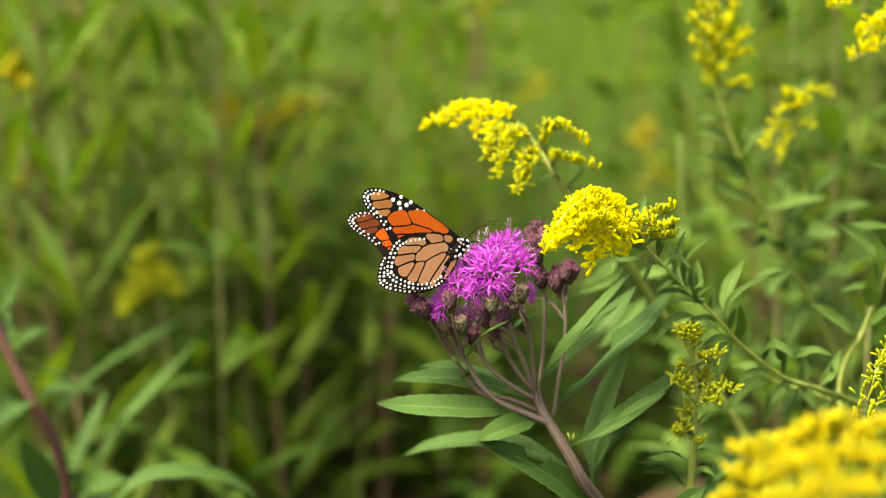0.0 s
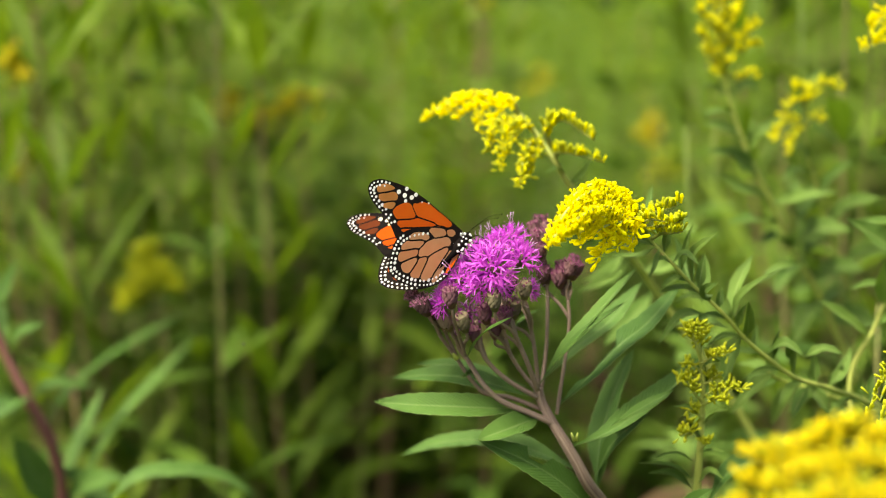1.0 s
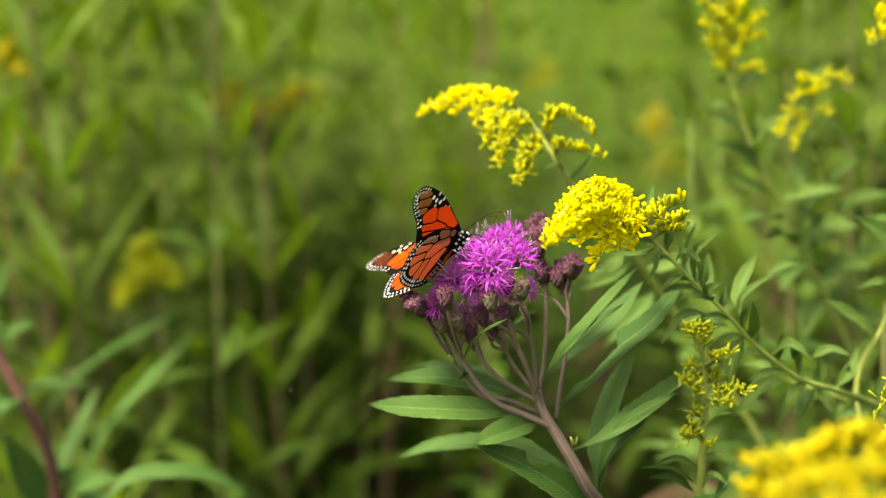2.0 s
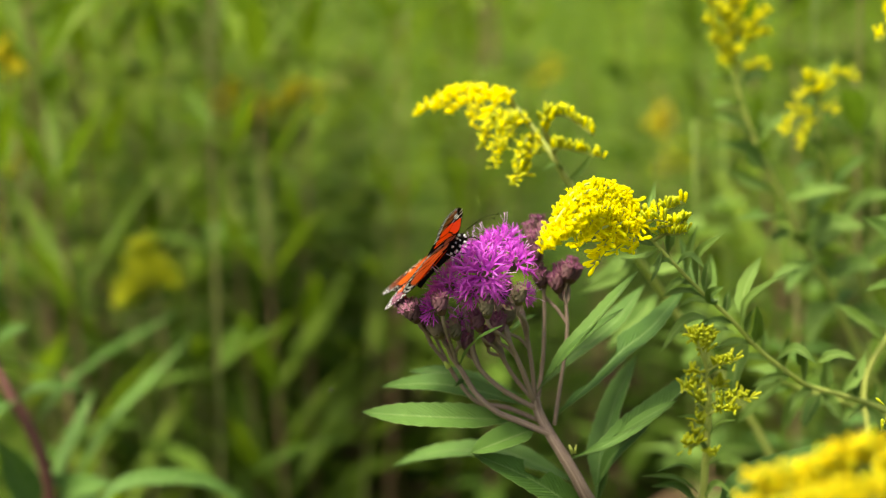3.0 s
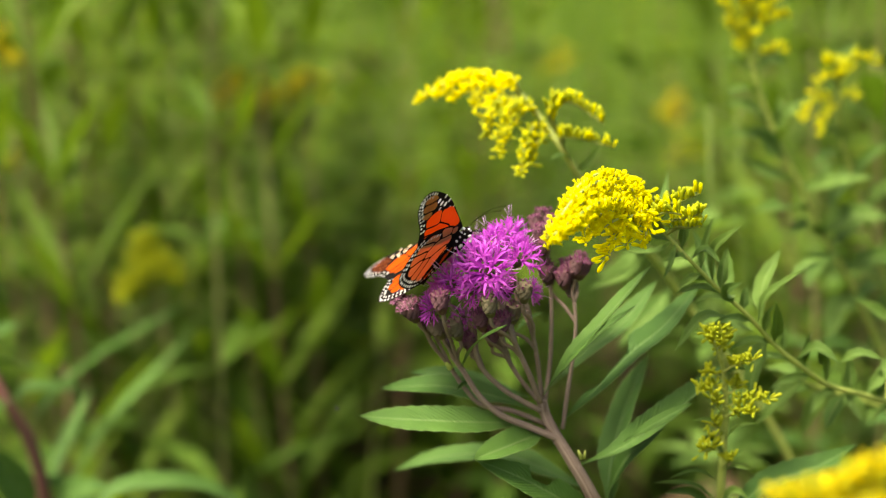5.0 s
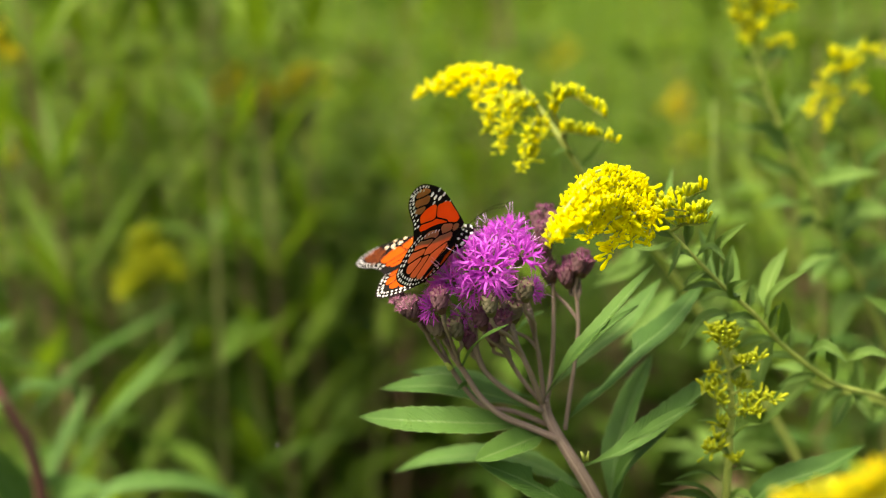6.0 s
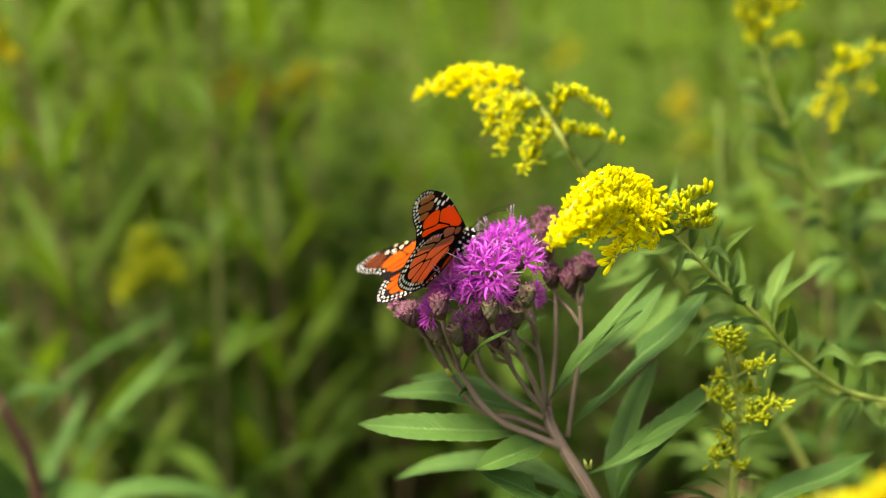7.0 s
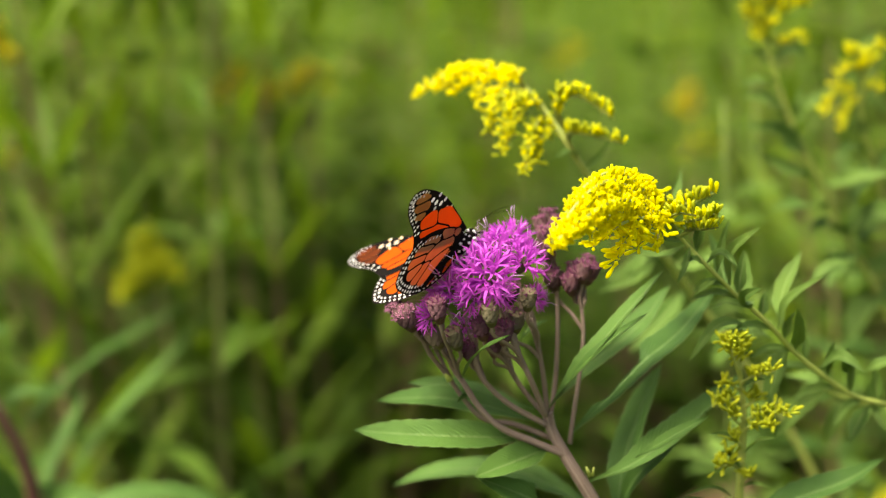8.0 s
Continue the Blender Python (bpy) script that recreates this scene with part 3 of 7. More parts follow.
    scatter(withered, (1,), [(0.20, 0.80), (0.006, 0.70), (-0.085, 0.86), (0.235, 0.44)], rng, 3.0)
    # the deep meadow, too far to tell plants apart
    for name, pick, leaf_mat in (("meadow_plants", 0, LEAF_FIELD), ("meadow_shoots", 2, LEAF_BRIGHT)):
        me = [c for c in far[pick].children if c.name.startswith("foliage")][0].data
        co = np.empty(len(me.vertices) * 3)
        me.vertices.foreach_get("co", co)
        co = co.reshape(-1, 3)
        quads = np.array([list(p.vertices) for p in me.polygons])
        verts, faces = [], []
        for k in range(210):
            y = 1.8 + 8.0 * rng.random() ** 1.3
            half = 0.2 + (y + 0.45) * 0.42
            x = rng.uniform(-half, half)
            m = np.array(pose(0, 0, 0, rng.uniform(-7, 7), rng.uniform(-7, 7), rng.uniform(0, 360)).to_3x3()) * rng.uniform(0.85, 1.15)
            verts.append(co @ m.T + np.array((x, y, rise(x, y) - 0.02)))
            faces.append(quads + k * len(co))
        # the same weeds on both sides of the view and behind it
        k = len(faces)
        while k < 275:
            x, y = rng.uniform(-6, 6), rng.uniform(-6, 5)
            if math.hypot(x, y + 0.4) < 1.5 or (y > -0.6 and abs(x) < 0.8 + (y + 0.6) * 0.55):
                continue
            m = np.array(pose(0, 0, 0, rng.uniform(-7, 7), rng.uniform(-7, 7), rng.uniform(0, 360)).to_3x3()) * rng.uniform(0.7, 1.0)
            verts.append(co @ m.T + np.array((x, y, rise(x, y) - 0.02)))
            faces.append(quads + k * len(co))
            k += 1
        mesh = bpy.data.meshes.new(name)
        mesh.from_pydata(np.concatenate(verts).tolist(), [], np.concatenate(faces).tolist())
        mesh.materials.append(leaf_mat)
        mesh.shade_smooth()
        tagged(new(name, mesh), "dense green weeds of the deep meadow", "weeds", kind="stuff")


build_meadow()


# ---------------------------------------------------------------- ironweed
def ironweed_floret(seed, mat=PETAL):
    """One ironweed floret: a slim tube whose rim runs out into five narrow curling lobes; z is outward."""
    rng = random.Random(seed)
    bm = bmesh.new()
    ln = rng.uniform(0.0036, 0.0050)
    rings = [[bm.verts.new((math.cos(k * 1.2566) * r, math.sin(k * 1.2566) * r, z)) for k in range(5)] for z, r in ((0, 0.00028), (ln * 0.6, 0.00036), (ln, 0.0006))]
    for a, b in zip(rings, rings[1:]):
        for k in range(5):
            bm.faces.new((a[k], a[(k + 1) % 5], b[(k + 1) % 5], b[k]))
    rim = rings[-1]
    for k in range(5):
        a = (k + 0.5) * 1.2566 + rng.uniform(-0.3, 0.3)
        o, t = Vector((math.cos(a), math.sin(a), 0)), Vector((-math.sin(a), math.cos(a), 0))
        d = Vector((0, 0, 1))
        l = rng.uniform(0.0046, 0.0072)
        curl = rng.uniform(-0.2, 0.75)
        p1 = Vector((0, 0, ln))
        q1 = p1 + (o * 0.32 + d * 0.9) * l * 0.4
        q2 = p1 + (o * (0.4 + 0.3 * curl) + d * 0.85) * l * 0.75
        q3 = q2 + (o * (0.5 + 0.7 * curl) + d * (0.5 - 0.6 * curl) + t * rng.uniform(-0.3, 0.3)) * l * 0.38
        w = t * 0.00042
        v = [rim[k], rim[(k + 1) % 5]] + [bm.verts.new(x) for x in (q1 + w, q1 - w, q2 + w * 0.85, q2 - w * 0.85, q3 + w * 0.2, q3 - w * 0.2)]
        bm.faces.new((v[0], v[1], v[2], v[3]))
        bm.faces.new((v[3], v[2], v[4], v[5]))
        bm.faces.new((v[5], v[4], v[6], v[7]))
    return mesh_of("floret", bm, mat)


def set_florets(head, kit, count, spread, rng, squeeze=1.0):
    """Florets spread over the top of a head, each a piece of its own."""
    for i in range(count):
        a = 2.39996 * i + rng.uniform(-0.2, 0.2)
        rr = math.sqrt((i + 0.5) / count)
        tilt = rr * spread + rng.uniform(-0.15, 0.15)
        d = Vector((math.cos(a) * math.sin(tilt), math.sin(a) * math.sin(tilt), math.cos(tilt)))
        o = new("floret", kit[rng.randrange(len(kit))])
        o.parent = head
        o.matrix_basis = frame_to(Vector((math.cos(a), math.sin(a), 0)) * rr * 0.0018 - Vector((0, 0, 0.0012)), d, rng.uniform(0, 6.28), squeeze * rng.uniform(0.85, 1.1))


def style_tuft(seed, count=5):
    rng = random.Random(seed)
    bm = bmesh.new()
    for i in range(count):
        a, tilt = rng.uniform(0, 6.28), rng.uniform(0, 1.0)
        d = Vector((math.cos(a) * math.sin(tilt), math.sin(a) * math.sin(tilt), math.cos(tilt)))
        p = d * 0.008
        e = d * rng.uniform(0.0105, 0.0130) + Vector((rng.gauss(0, 1), rng.gauss(0, 1), 0)) * 0.0006
        tube(bm, [p, e], 0.00010, 0.00008, 4)
    return mesh_of("style_tuft", bm, STYLE)


def involucre(seed, length=0.0062, width=0.0021, mat=None):
    """The scaly cup under a head: overlapping pointed bracts round an egg shape; z is outward, the top at 0."""
    rng = random.Random(seed)
    bm = bmesh.new()
    n = 14
    rings = []

    def ring(z, r, points=0.0):
        rings.append([bm.verts.new((math.cos(6.2832 * (k + 0.5 * len(rings)) / n) * r, math.sin(6.2832 * (k + 0.5 * len(rings)) / n) * r,
                                    z + (points if k % 2 else -points * 0.4) * rng.uniform(0.7, 1.3))) for k in range(n)])

    ring(-length, width * 0.22)
    for tier in range(6):
        u = (tier + 0.5) / 6
        r = width * (0.5 + 0.55 * math.sin(min(1.0, u * 1.1) * 2.2))
        ring((u - 1.08) * length, r * 0.90)
        ring((u - 1 + 0.10) * length, r * 1.12, length * 0.07)
    ring(0.0, width * 0.55)
    for a, b in zip(rings, rings[1:]):
        for k in range(n):
            bm.faces.new((a[k], a[(k + 1) % n], b[(k + 1) % n], b[k]))
    bm.faces.new(rings[-1])
    bm.faces.new(rings[0][::-1])
    return mesh_of("involucre", bm, mat or BRACT)


def build_ironweed():
    base = Vector((0.20, 0.08, 0.0))
    iw = thing("ironweed", base, "ironweed stalk with magenta flower heads and lance-shaped leaves", "flower")
    tops = [(0.0659, 0.0040, 1.1266), (0.0548, -0.0080, 1.1478), (0.0504, -0.0100, 1.1571), (0.0464, -0.0100, 1.1642), (0.0418, -0.0080, 1.1717), (0.0385, -0.0060, 1.1784), (0.0377, -0.0060, 1.1827)]
    line = spline([base, (0.155, 0.055, 0.5), (0.105, 0.025, 0.95)] + tops, 8)
    part("stalk", tube(bmesh.new(), line, 0.0028, 0.00155, 12), STEM_IRON, iw, "downy purplish-grey stalk")
    hair, frng = bmesh.new(), random.Random(12)

    def down(way, r0, r1, count, lo=0.0):
        """Short pale hairs that stand off a stalk."""
        for _ in range(count):
            u = frng.uniform(lo, 1.0) * (len(way) - 1)
            i = min(int(u), len(way) - 2)
            q, d = way[i].lerp(way[i + 1], u - i), (way[i + 1] - way[i]).normalized()
            o = (d.orthogonal() * frng.gauss(0, 1) + d.cross(d.orthogonal()) * frng.gauss(0, 1)).normalized()
            r = r0 + (r1 - r0) * u / (len(way) - 1)
            p, e, w = q + o * r * 0.98, q + o * (r + frng.uniform(0.0002, 0.00055)) + d * frng.uniform(-0.0002, 0.0003), d.cross(o) * 0.00004
            hair.faces.new([hair.verts.new(x) for x in (p - w, p + w, e)])

    down(line, 0.0028, 0.00155, 1800, 0.62)
    rng = random.Random(3)
    stems = []

    def fork(pts, r0, r1):
        """One main branch of the flower cluster."""
        way = spline(pts, 8)
        part("branch", tube(bmesh.new(), way, r0, r1, 9), STEM_IRON, iw)
        down(way, r0, r1, 260)
        stems.append(way)

    fork([(0.0437, -0.0090, 1.1700), (0.0334, -0.0100, 1.1749), (0.0240, -0.0110, 1.1796), (0.0176, -0.0120, 1.1864), (0.0128, -0.0120, 1.1946), (0.0095, -0.0120, 1.1994)], 0.00118, 0.0008)
    fork([(0.0390, -0.0040, 1.1738), (0.0277, -0.0050, 1.1788), (0.0182, -0.0060, 1.1811), (0.0128, -0.0080, 1.1876), (0.0084, -0.0100, 1.1954), (0.0032, -0.0130, 1.2036)], 0.00085, 0.00062)
    fork([(0.0372, -0.0090, 1.1799), (0.0261, -0.0120, 1.1877), (0.0189, -0.0140, 1.1960), (0.0169, -0.0160, 1.2032), (0.0163, -0.0170, 1.2101)], 0.00088, 0.0007)
    fork([(0.0373, -0.0060, 1.1815), (0.0308, -0.0080, 1.1904), (0.0254, -0.0100, 1.2007), (0.0225, -0.0140, 1.2084)], 0.00078, 0.00062)
    fork([(0.0373, -0.0100, 1.1831), (0.0334, -0.0160, 1.1954), (0.0299, -0.0180, 1.2045), (0.0274, -0.0200, 1.2116)], 0.00095, 0.00072)
    fork([(0.0377, -0.0060, 1.1831), (0.0366, -0.0080, 1.1962), (0.0351, -0.0100, 1.2063), (0.0336, -0.0140, 1.2139)], 0.0008, 0.00066)
    fork([(0.0388, -0.0020, 1.1815), (0.0406, 0.0000, 1.1940), (0.0414, 0.0010, 1.2095), (0.0412, 0.0020, 1.2210), (0.0404, 0.0030, 1.2295)], 0.00078, 0.0006)
    fork([(0.0442, -0.0040, 1.1722), (0.0459, -0.0030, 1.1830), (0.0478, -0.0020, 1.1945), (0.0491, -0.0010, 1.2059), (0.0488, 0.0000, 1.2135)], 0.00076, 0.0006)
    kit = [ironweed_floret(q) for q in range(40, 50)]
    bud_kit = [ironweed_floret(q, PETAL_BUD) for q in (50, 51)]
    pink_kit = [ironweed_floret(q, PETAL_DUSTY) for q in (52, 53)]
    sty = [style_tuft(q) for q in (4, 5, 6)]
    cups = dict(open=involucre(1, mat=BRACT_GREEN), olive=involucre(2, mat=BRACT_GREEN), bud=involucre(3, mat=BRACT), pink=involucre(6, mat=BRACT))

    def head(kind, at, way, size, stem, share):
        """A flower head or bud with its own stalk from a branch."""
        at, way = Vector(at), Vector(way).normalized()
        neck = at - way * 0.0060 * size
        if neck.z < stems[stem][-1].z + 0.004:
            share = min(share, 0.75)
        share *= 0.66 if 2 <= stem <= 5 else 1.0
        f = stems[stem][int(share * (len(stems[stem]) - 1))]
        low = Vector((0, 0, (neck.z - f.z)))
        stalk = spline([f, f.lerp(neck, 0.35) + Vector((rng.uniform(-0.0008, 0.0008), 0, 0.0)) + low * 0.06, neck - way * 0.003, neck], 6)
        part("branch", tube(bmesh.new(), stalk, 0.00062, 0.00054, 7), STEM_IRON, iw)
        down(stalk, 0.00062, 0.00054, 70)
        ob = placed("flower_head" if kind == "open" else "bud", cups[kind], iw, frame_to(at, way, rng.uniform(0, 6.28), size))
        if kind == "open":
            set_florets(ob, kit, 30 if size > 1 else 20, 1.30, rng, 0.80)
            o = new("style_tuft", sty[rng.randrange(3)])
            o.parent = ob
            tagged(o, kind="stuff")
        elif kind == "pink":
            set_florets(ob, pink_kit, 34, 0.9, rng, 0.20)
        else:
            set_florets(ob, bud_kit, 11 if kind == "bud" else 6, 0.55, rng, 0.26)

    head("open", (0.0225, -0.0300, 1.2307), (-0.05, -0.85, 0.5), 1.18, 4, 1)
    head("open", (0.0280, -0.0060, 1.2377), (0.05, -0.4, 0.9), 0.82, 5, 0.9)
    head("open", (0.0231, -0.0100, 1.2356), (-0.3, -0.4, 0.85), 0.78, 3, 0.9)
    head("open", (0.0326, -0.0140, 1.2313), (0.45, -0.55, 0.7), 0.85, 5, 1)
    head("open", (0.0353, -0.0080, 1.2192), (0.8, -0.5, 0.2), 0.55, 5, 0.8)
    head("open", (0.0101, -0.0180, 1.2250), (-0.4, -0.65, 0.65), 0.88, 2, 1)
    head("open", (0.0135, -0.0080, 1.2294), (-0.4, -0.3, 0.85), 0.8, 2, 0.9)
    head("open", (0.0045, -0.0220, 1.2173), (-0.45, -0.75, 0.45), 0.66, 0, 1)
    head("open", (0.0136, -0.0120, 1.2109), (-0.15, -0.97, 0.05), 0.6, 2, 0.8)
    head("open", (0.0081, -0.0120, 1.2067), (-0.3, -0.9, -0.1), 0.4, 0, 1)
    head("open", (0.0176, -0.0260, 1.2235), (-0.4, -0.85, 0.2), 0.74, 3, 1)
    head("open", (0.0182, 0.0060, 1.2312), (-0.2, 0.2, 0.95), 0.8, 3, 0.8)
    head("open", (0.0301, 0.0080, 1.2318), (0.3, 0.2, 0.95), 0.75, 5, 0.8)
    head("open", (0.0059, 0.0000, 1.2180), (-0.5, 0.2, 0.8), 0.7, 2, 0.9)
    head("open", (0.0261, -0.0240, 1.2235), (0.2, -0.92, 0.2), 0.55, 4, 0.9)
    head("bud", (0.0364, 0.0040, 1.2412), (-0.25, -0.1, 1), 0.95, 6, 1)
    head("bud", (0.0393, 0.0070, 1.2429), (0, -0.1, 1), 1.0, 6, 1)
    head("bud", (0.0421, 0.0040, 1.2413), (0.3, -0.1, 1), 0.95, 6, 1)
    head("bud", (0.0377, 0.0000, 1.2380), (-0.2, -0.35, 0.9), 1.0, 6, 0.97)
    head("bud", (0.0407, -0.0010, 1.2388), (0.1, -0.4, 0.9), 0.95, 6, 0.97)
    head("bud", (0.0363, 0.0020, 1.2338), (-0.4, -0.2, 0.8), 0.95, 6, 0.95)
    head("bud", (0.0395, -0.0020, 1.2340), (0.1, -0.4, 0.9), 0.9, 6, 0.95)
    head("bud", (0.0399, 0.0000, 1.2253), (-0.15, -0.4, 0.9), 1.2, 7, 0.8)
    head("bud", (0.0446, -0.0010, 1.2240), (-0.25, -0.3, 0.9), 1.1, 7, 1)
    head("bud", (0.0475, 0.0010, 1.2255), (0, -0.3, 0.95), 1.1, 7, 1)
    head("bud", (0.0501, -0.0020, 1.2277), (0.15, -0.3, 0.95), 1.05, 7, 1)
    head("bud", (0.0527, 0.0030, 1.2262), (0.35, -0.2, 0.9), 1.05, 7, 1)
    head("bud", (0.0465, 0.0060, 1.2264), (-0.1, 0.1, 0.95), 1.0, 7, 1)
    head("bud", (0.0515, 0.0060, 1.2282), (0.2, 0.1, 0.95), 0.95, 7, 1)
    head("pink", (-0.0065, -0.0200, 1.2208), (-0.6, -0.25, 0.75), 1.05, 1, 1)
    head("pink", (-0.0031, -0.0240, 1.2193), (-0.35, -0.45, 0.8), 1.25, 1, 1)
    head("pink", (-0.0010, -0.0180, 1.2165), (-0.3, -0.4, 0.85), 1.1, 1, 0.95)
    head("bud", (0.0080, -0.0340, 1.2242), (-0.1, -0.3, 0.95), 1.12, 0, 0.85)
    head("olive", (0.0228, -0.0340, 1.2225), (-0.05, -0.35, 0.93), 1.05, 4, 0.8)
    head("olive", (0.0336, -0.0240, 1.2243), (0.1, -0.3, 0.95), 1.0, 5, 0.9)
    head("bud", (0.0190, -0.0220, 1.2156), (-0.15, -0.4, 0.9), 1.1, 3, 0.9)
    head("bud", (0.0263, -0.0240, 1.2149), (0.05, -0.4, 0.9), 1.15, 4, 0.8)
    head("olive", (0.0296, -0.0180, 1.2167), (0.1, -0.4, 0.9), 1.15, 5, 0.7)
    head("olive", (0.0113, -0.0240, 1.2132), (-0.2, -0.4, 0.9), 1.1, 0, 0.9)
    head("bud", (0.0149, -0.0180, 1.2073), (-0.1, -0.5, 0.85), 1.0, 2, 0.85)
    head("olive", (0.0046, -0.0200, 1.2124), (-0.35, -0.4, 0.85), 1.1, 0, 0.95)
    head("bud", (0.0282, -0.0180, 1.2247), (0.1, -0.5, 0.8), 1.1, 4, 0.95)
    head("olive", (0.0011, -0.0140, 1.2122), (-0.4, -0.4, 0.85), 1.1, 1, 0.9)
    head("bud", (0.0226, -0.0160, 1.2088), (0, -0.4, 0.9), 1.05, 3, 0.8)
    part("down", hair, FUZZ, iw, "short pale hairs of the stalks", kind="stuff", smooth=False)
    # a small gall and the node's stubs
    for p, q, r in (((0.0089, -0.0120, 1.1952), (0.0077, -0.0130, 1.1972), 0.0011), ((0.0500, -0.0130, 1.1652), (0.0489, -0.0140, 1.1683), 0.0007), ((0.0508, -0.0130, 1.1652), (0.0512, -0.0140, 1.1683), 0.0005)):
        part("stub", tube(bmesh.new(), [Vector(p), Vector(p).lerp(Vector(q), 0.6), Vector(q)], r, r * 0.4, 7), STEM_GOLD, iw)
    lance(iw, [(0.0356, -0.0040, 1.1744), (0.0201, -0.0090, 1.1761), (0.0051, -0.0110, 1.1774), (-0.0103, -0.0100, 1.1780), (-0.0216, -0.0080, 1.1785)], 0.0106, LEAF_IRON, LEAF_PALE, (0, -0.62, 0.78), 16, full=3.1)
    lance(iw, [(0.0362, -0.0030, 1.1783), (0.0219, 0.0000, 1.1823), (0.0063, 0.0020, 1.1851), (-0.0055, 0.0030, 1.1851), (-0.0158, 0.0030, 1.1844)], 0.0092, LEAF_IRON, LEAF_PALE, (0, -0.52, 0.85), 16, full=3.1)
    lance(iw, [(0.0333, 0.0100, 1.1789), (0.0195, 0.0120, 1.1826), (0.0076, 0.0120, 1.1864), (-0.0071, 0.0120, 1.1874)], 0.0085, LEAF_IRON, LEAF_PALE, (0, -0.3, 0.95), 10, full=3.1)
    lance(iw, [(0.0386, -0.0060, 1.1721), (0.0287, -0.0160, 1.1712), (0.0160, -0.0220, 1.1683)], 0.0105, LEAF_IRON, LEAF_PALE, (0.1, -0.52, 0.85), 22, full=3.1)
    lance(iw, [(0.0536, 0.0000, 1.1490), (0.0388, 0.0150, 1.1511), (0.0277, 0.0220, 1.1534), (0.0151, 0.0280, 1.1527), (-0.0032, 0.0330, 1.1494), (-0.0168, 0.0350, 1.1441)], 0.0098, LEAF_IRON, LEAF_PALE, (-0.05, -0.42, 0.9), 14, full=3.1)
    lance(iw, [(0.0618, 0.0000, 1.1283), (0.0462, -0.0100, 1.1479), (0.0331, -0.0150, 1.1582), (0.0162, -0.0200, 1.1678)], 0.0112, LEAF_IRON, LEAF_PALE, (0.4, -0.75, 0.55), 18, full=3.1, bite=(1, 0.56, 0.72, 0.75))
    lance(iw, [(0.0373, -0.0060, 1.1827), (0.0473, -0.0120, 1.1982), (0.0590, -0.0100, 1.2109), (0.0730, -0.0020, 1.2251)], 0.0082, LEAF_IRON, LEAF_PALE, (-0.62, -0.3, 0.72), 18, full=3.1)
    lance(iw, [(0.0388, 0.0000, 1.1837), (0.0512, 0.0100, 1.1929), (0.0655, 0.0200, 1.2015), (0.0778, 0.0280, 1.2144)], 0.0112, LEAF_IRON, LEAF_PALE, (-0.45, -0.5, 0.74), 18, full=3.1)
    lance(iw, [(0.0407, -0.0100, 1.1885), (0.0523, -0.0150, 1.2035), (0.0673, -0.0150, 1.2151)], 0.0048, LEAF_IRON, LEAF_PALE, (-0.5, -0.3, 0.8), 18, full=3.1)
    lance(iw, [(0.0438, -0.0040, 1.1746), (0.0545, -0.0020, 1.1840), (0.0663, 0.0030, 1.1949), (0.0786, 0.0120, 1.2022), (0.0922, 0.0250, 1.2141)], 0.0108, LEAF_IRON, LEAF_PALE, (-0.45, -0.6, 0.66), 18, full=3.1, bite=(-1, 0.16, 0.52, 0.9))
    lance(iw, [(0.0497, -0.0100, 1.1620), (0.0624, -0.0100, 1.1673), (0.0774, 0.0000, 1.1739), (0.0884, 0.0100, 1.1788), (0.0987, 0.0200, 1.1865)], 0.0125, LEAF_IRON, LEAF_PALE, (-0.42, -0.42, 0.8), 24, full=3.1, bite=(1, 0.60, 0.80, 0.85))
    lance(iw, [(0.0631, -0.0140, 1.1709), (0.0740, -0.0160, 1.1781), (0.0849, -0.0130, 1.1832)], 0.0042, LEAF_IRON, LEAF_PALE, (-0.3, -0.5, 0.8), 20, full=3.1)
    lance(iw, [(0.0584, 0.0000, 1.1441), (0.0607, 0.0120, 1.1558), (0.0667, 0.0220, 1.1724), (0.0747, 0.0280, 1.1881)], 0.0118, LEAF_IRON, LEAF_PALE, (-0.65, -0.6, 0.45), 18, full=3.1)
    lance(iw, [(0.0583, -0.0020, 1.1489), (0.0647, -0.0030, 1.1613), (0.0776, 0.0020, 1.1708)], 0.0062, LEAF_IRON, LEAF_PALE, (-0.4, -0.6, 0.6), 25, full=3.1)
    lance(iw, [(0.0594, 0.0050, 1.1407), (0.0618, 0.0080, 1.1510), (0.0643, 0.0120, 1.1599)], 0.0045, LEAF_IRON, LEAF_PALE, (-0.5, -0.8, 0.2), 25, full=3.1)
    lance(iw, [(0.0122, -0.0120, 1.1952), (0.0190, -0.0300, 1.2081), (0.0286, -0.0420, 1.2162)], 0.0034, LEAF_IRON, LEAF_PALE, (-0.35, -0.3, 0.88), 15, full=3.1)
    lance(iw, [(0.0290, 0.0040, 1.2027), (0.0338, 0.0080, 1.2061), (0.0384, 0.0100, 1.2080)], 0.0022, LEAF_IRON, LEAF_PALE, (-0.3, -0.5, 0.8), 20, full=3.1)
    lance(iw, [(0.0164, -0.0060, 1.1865), (0.0133, -0.0100, 1.1892), (0.0107, -0.0120, 1.1878)], 0.0028, LEAF_IRON, LEAF_PALE, (0, -0.6, 0.7), 50, full=3.1)
    for k in range(14):
        u = 0.05 + 0.010 * k
        at = line[int(u * (len(line) - 1))]
        a = 2.4 * k
        leaf(iw, at, at + Vector((math.cos(a) * 0.1, math.sin(a) * 0.1, 0.02)), 0.018, LEAF_IRON, sag=(0, 0, 0.03))
    return iw


ironweed = build_ironweed()
focus = [o for o in ironweed.children if o.name.startswith("flower_head")][0]
cam.data.dof.focus_object = focus


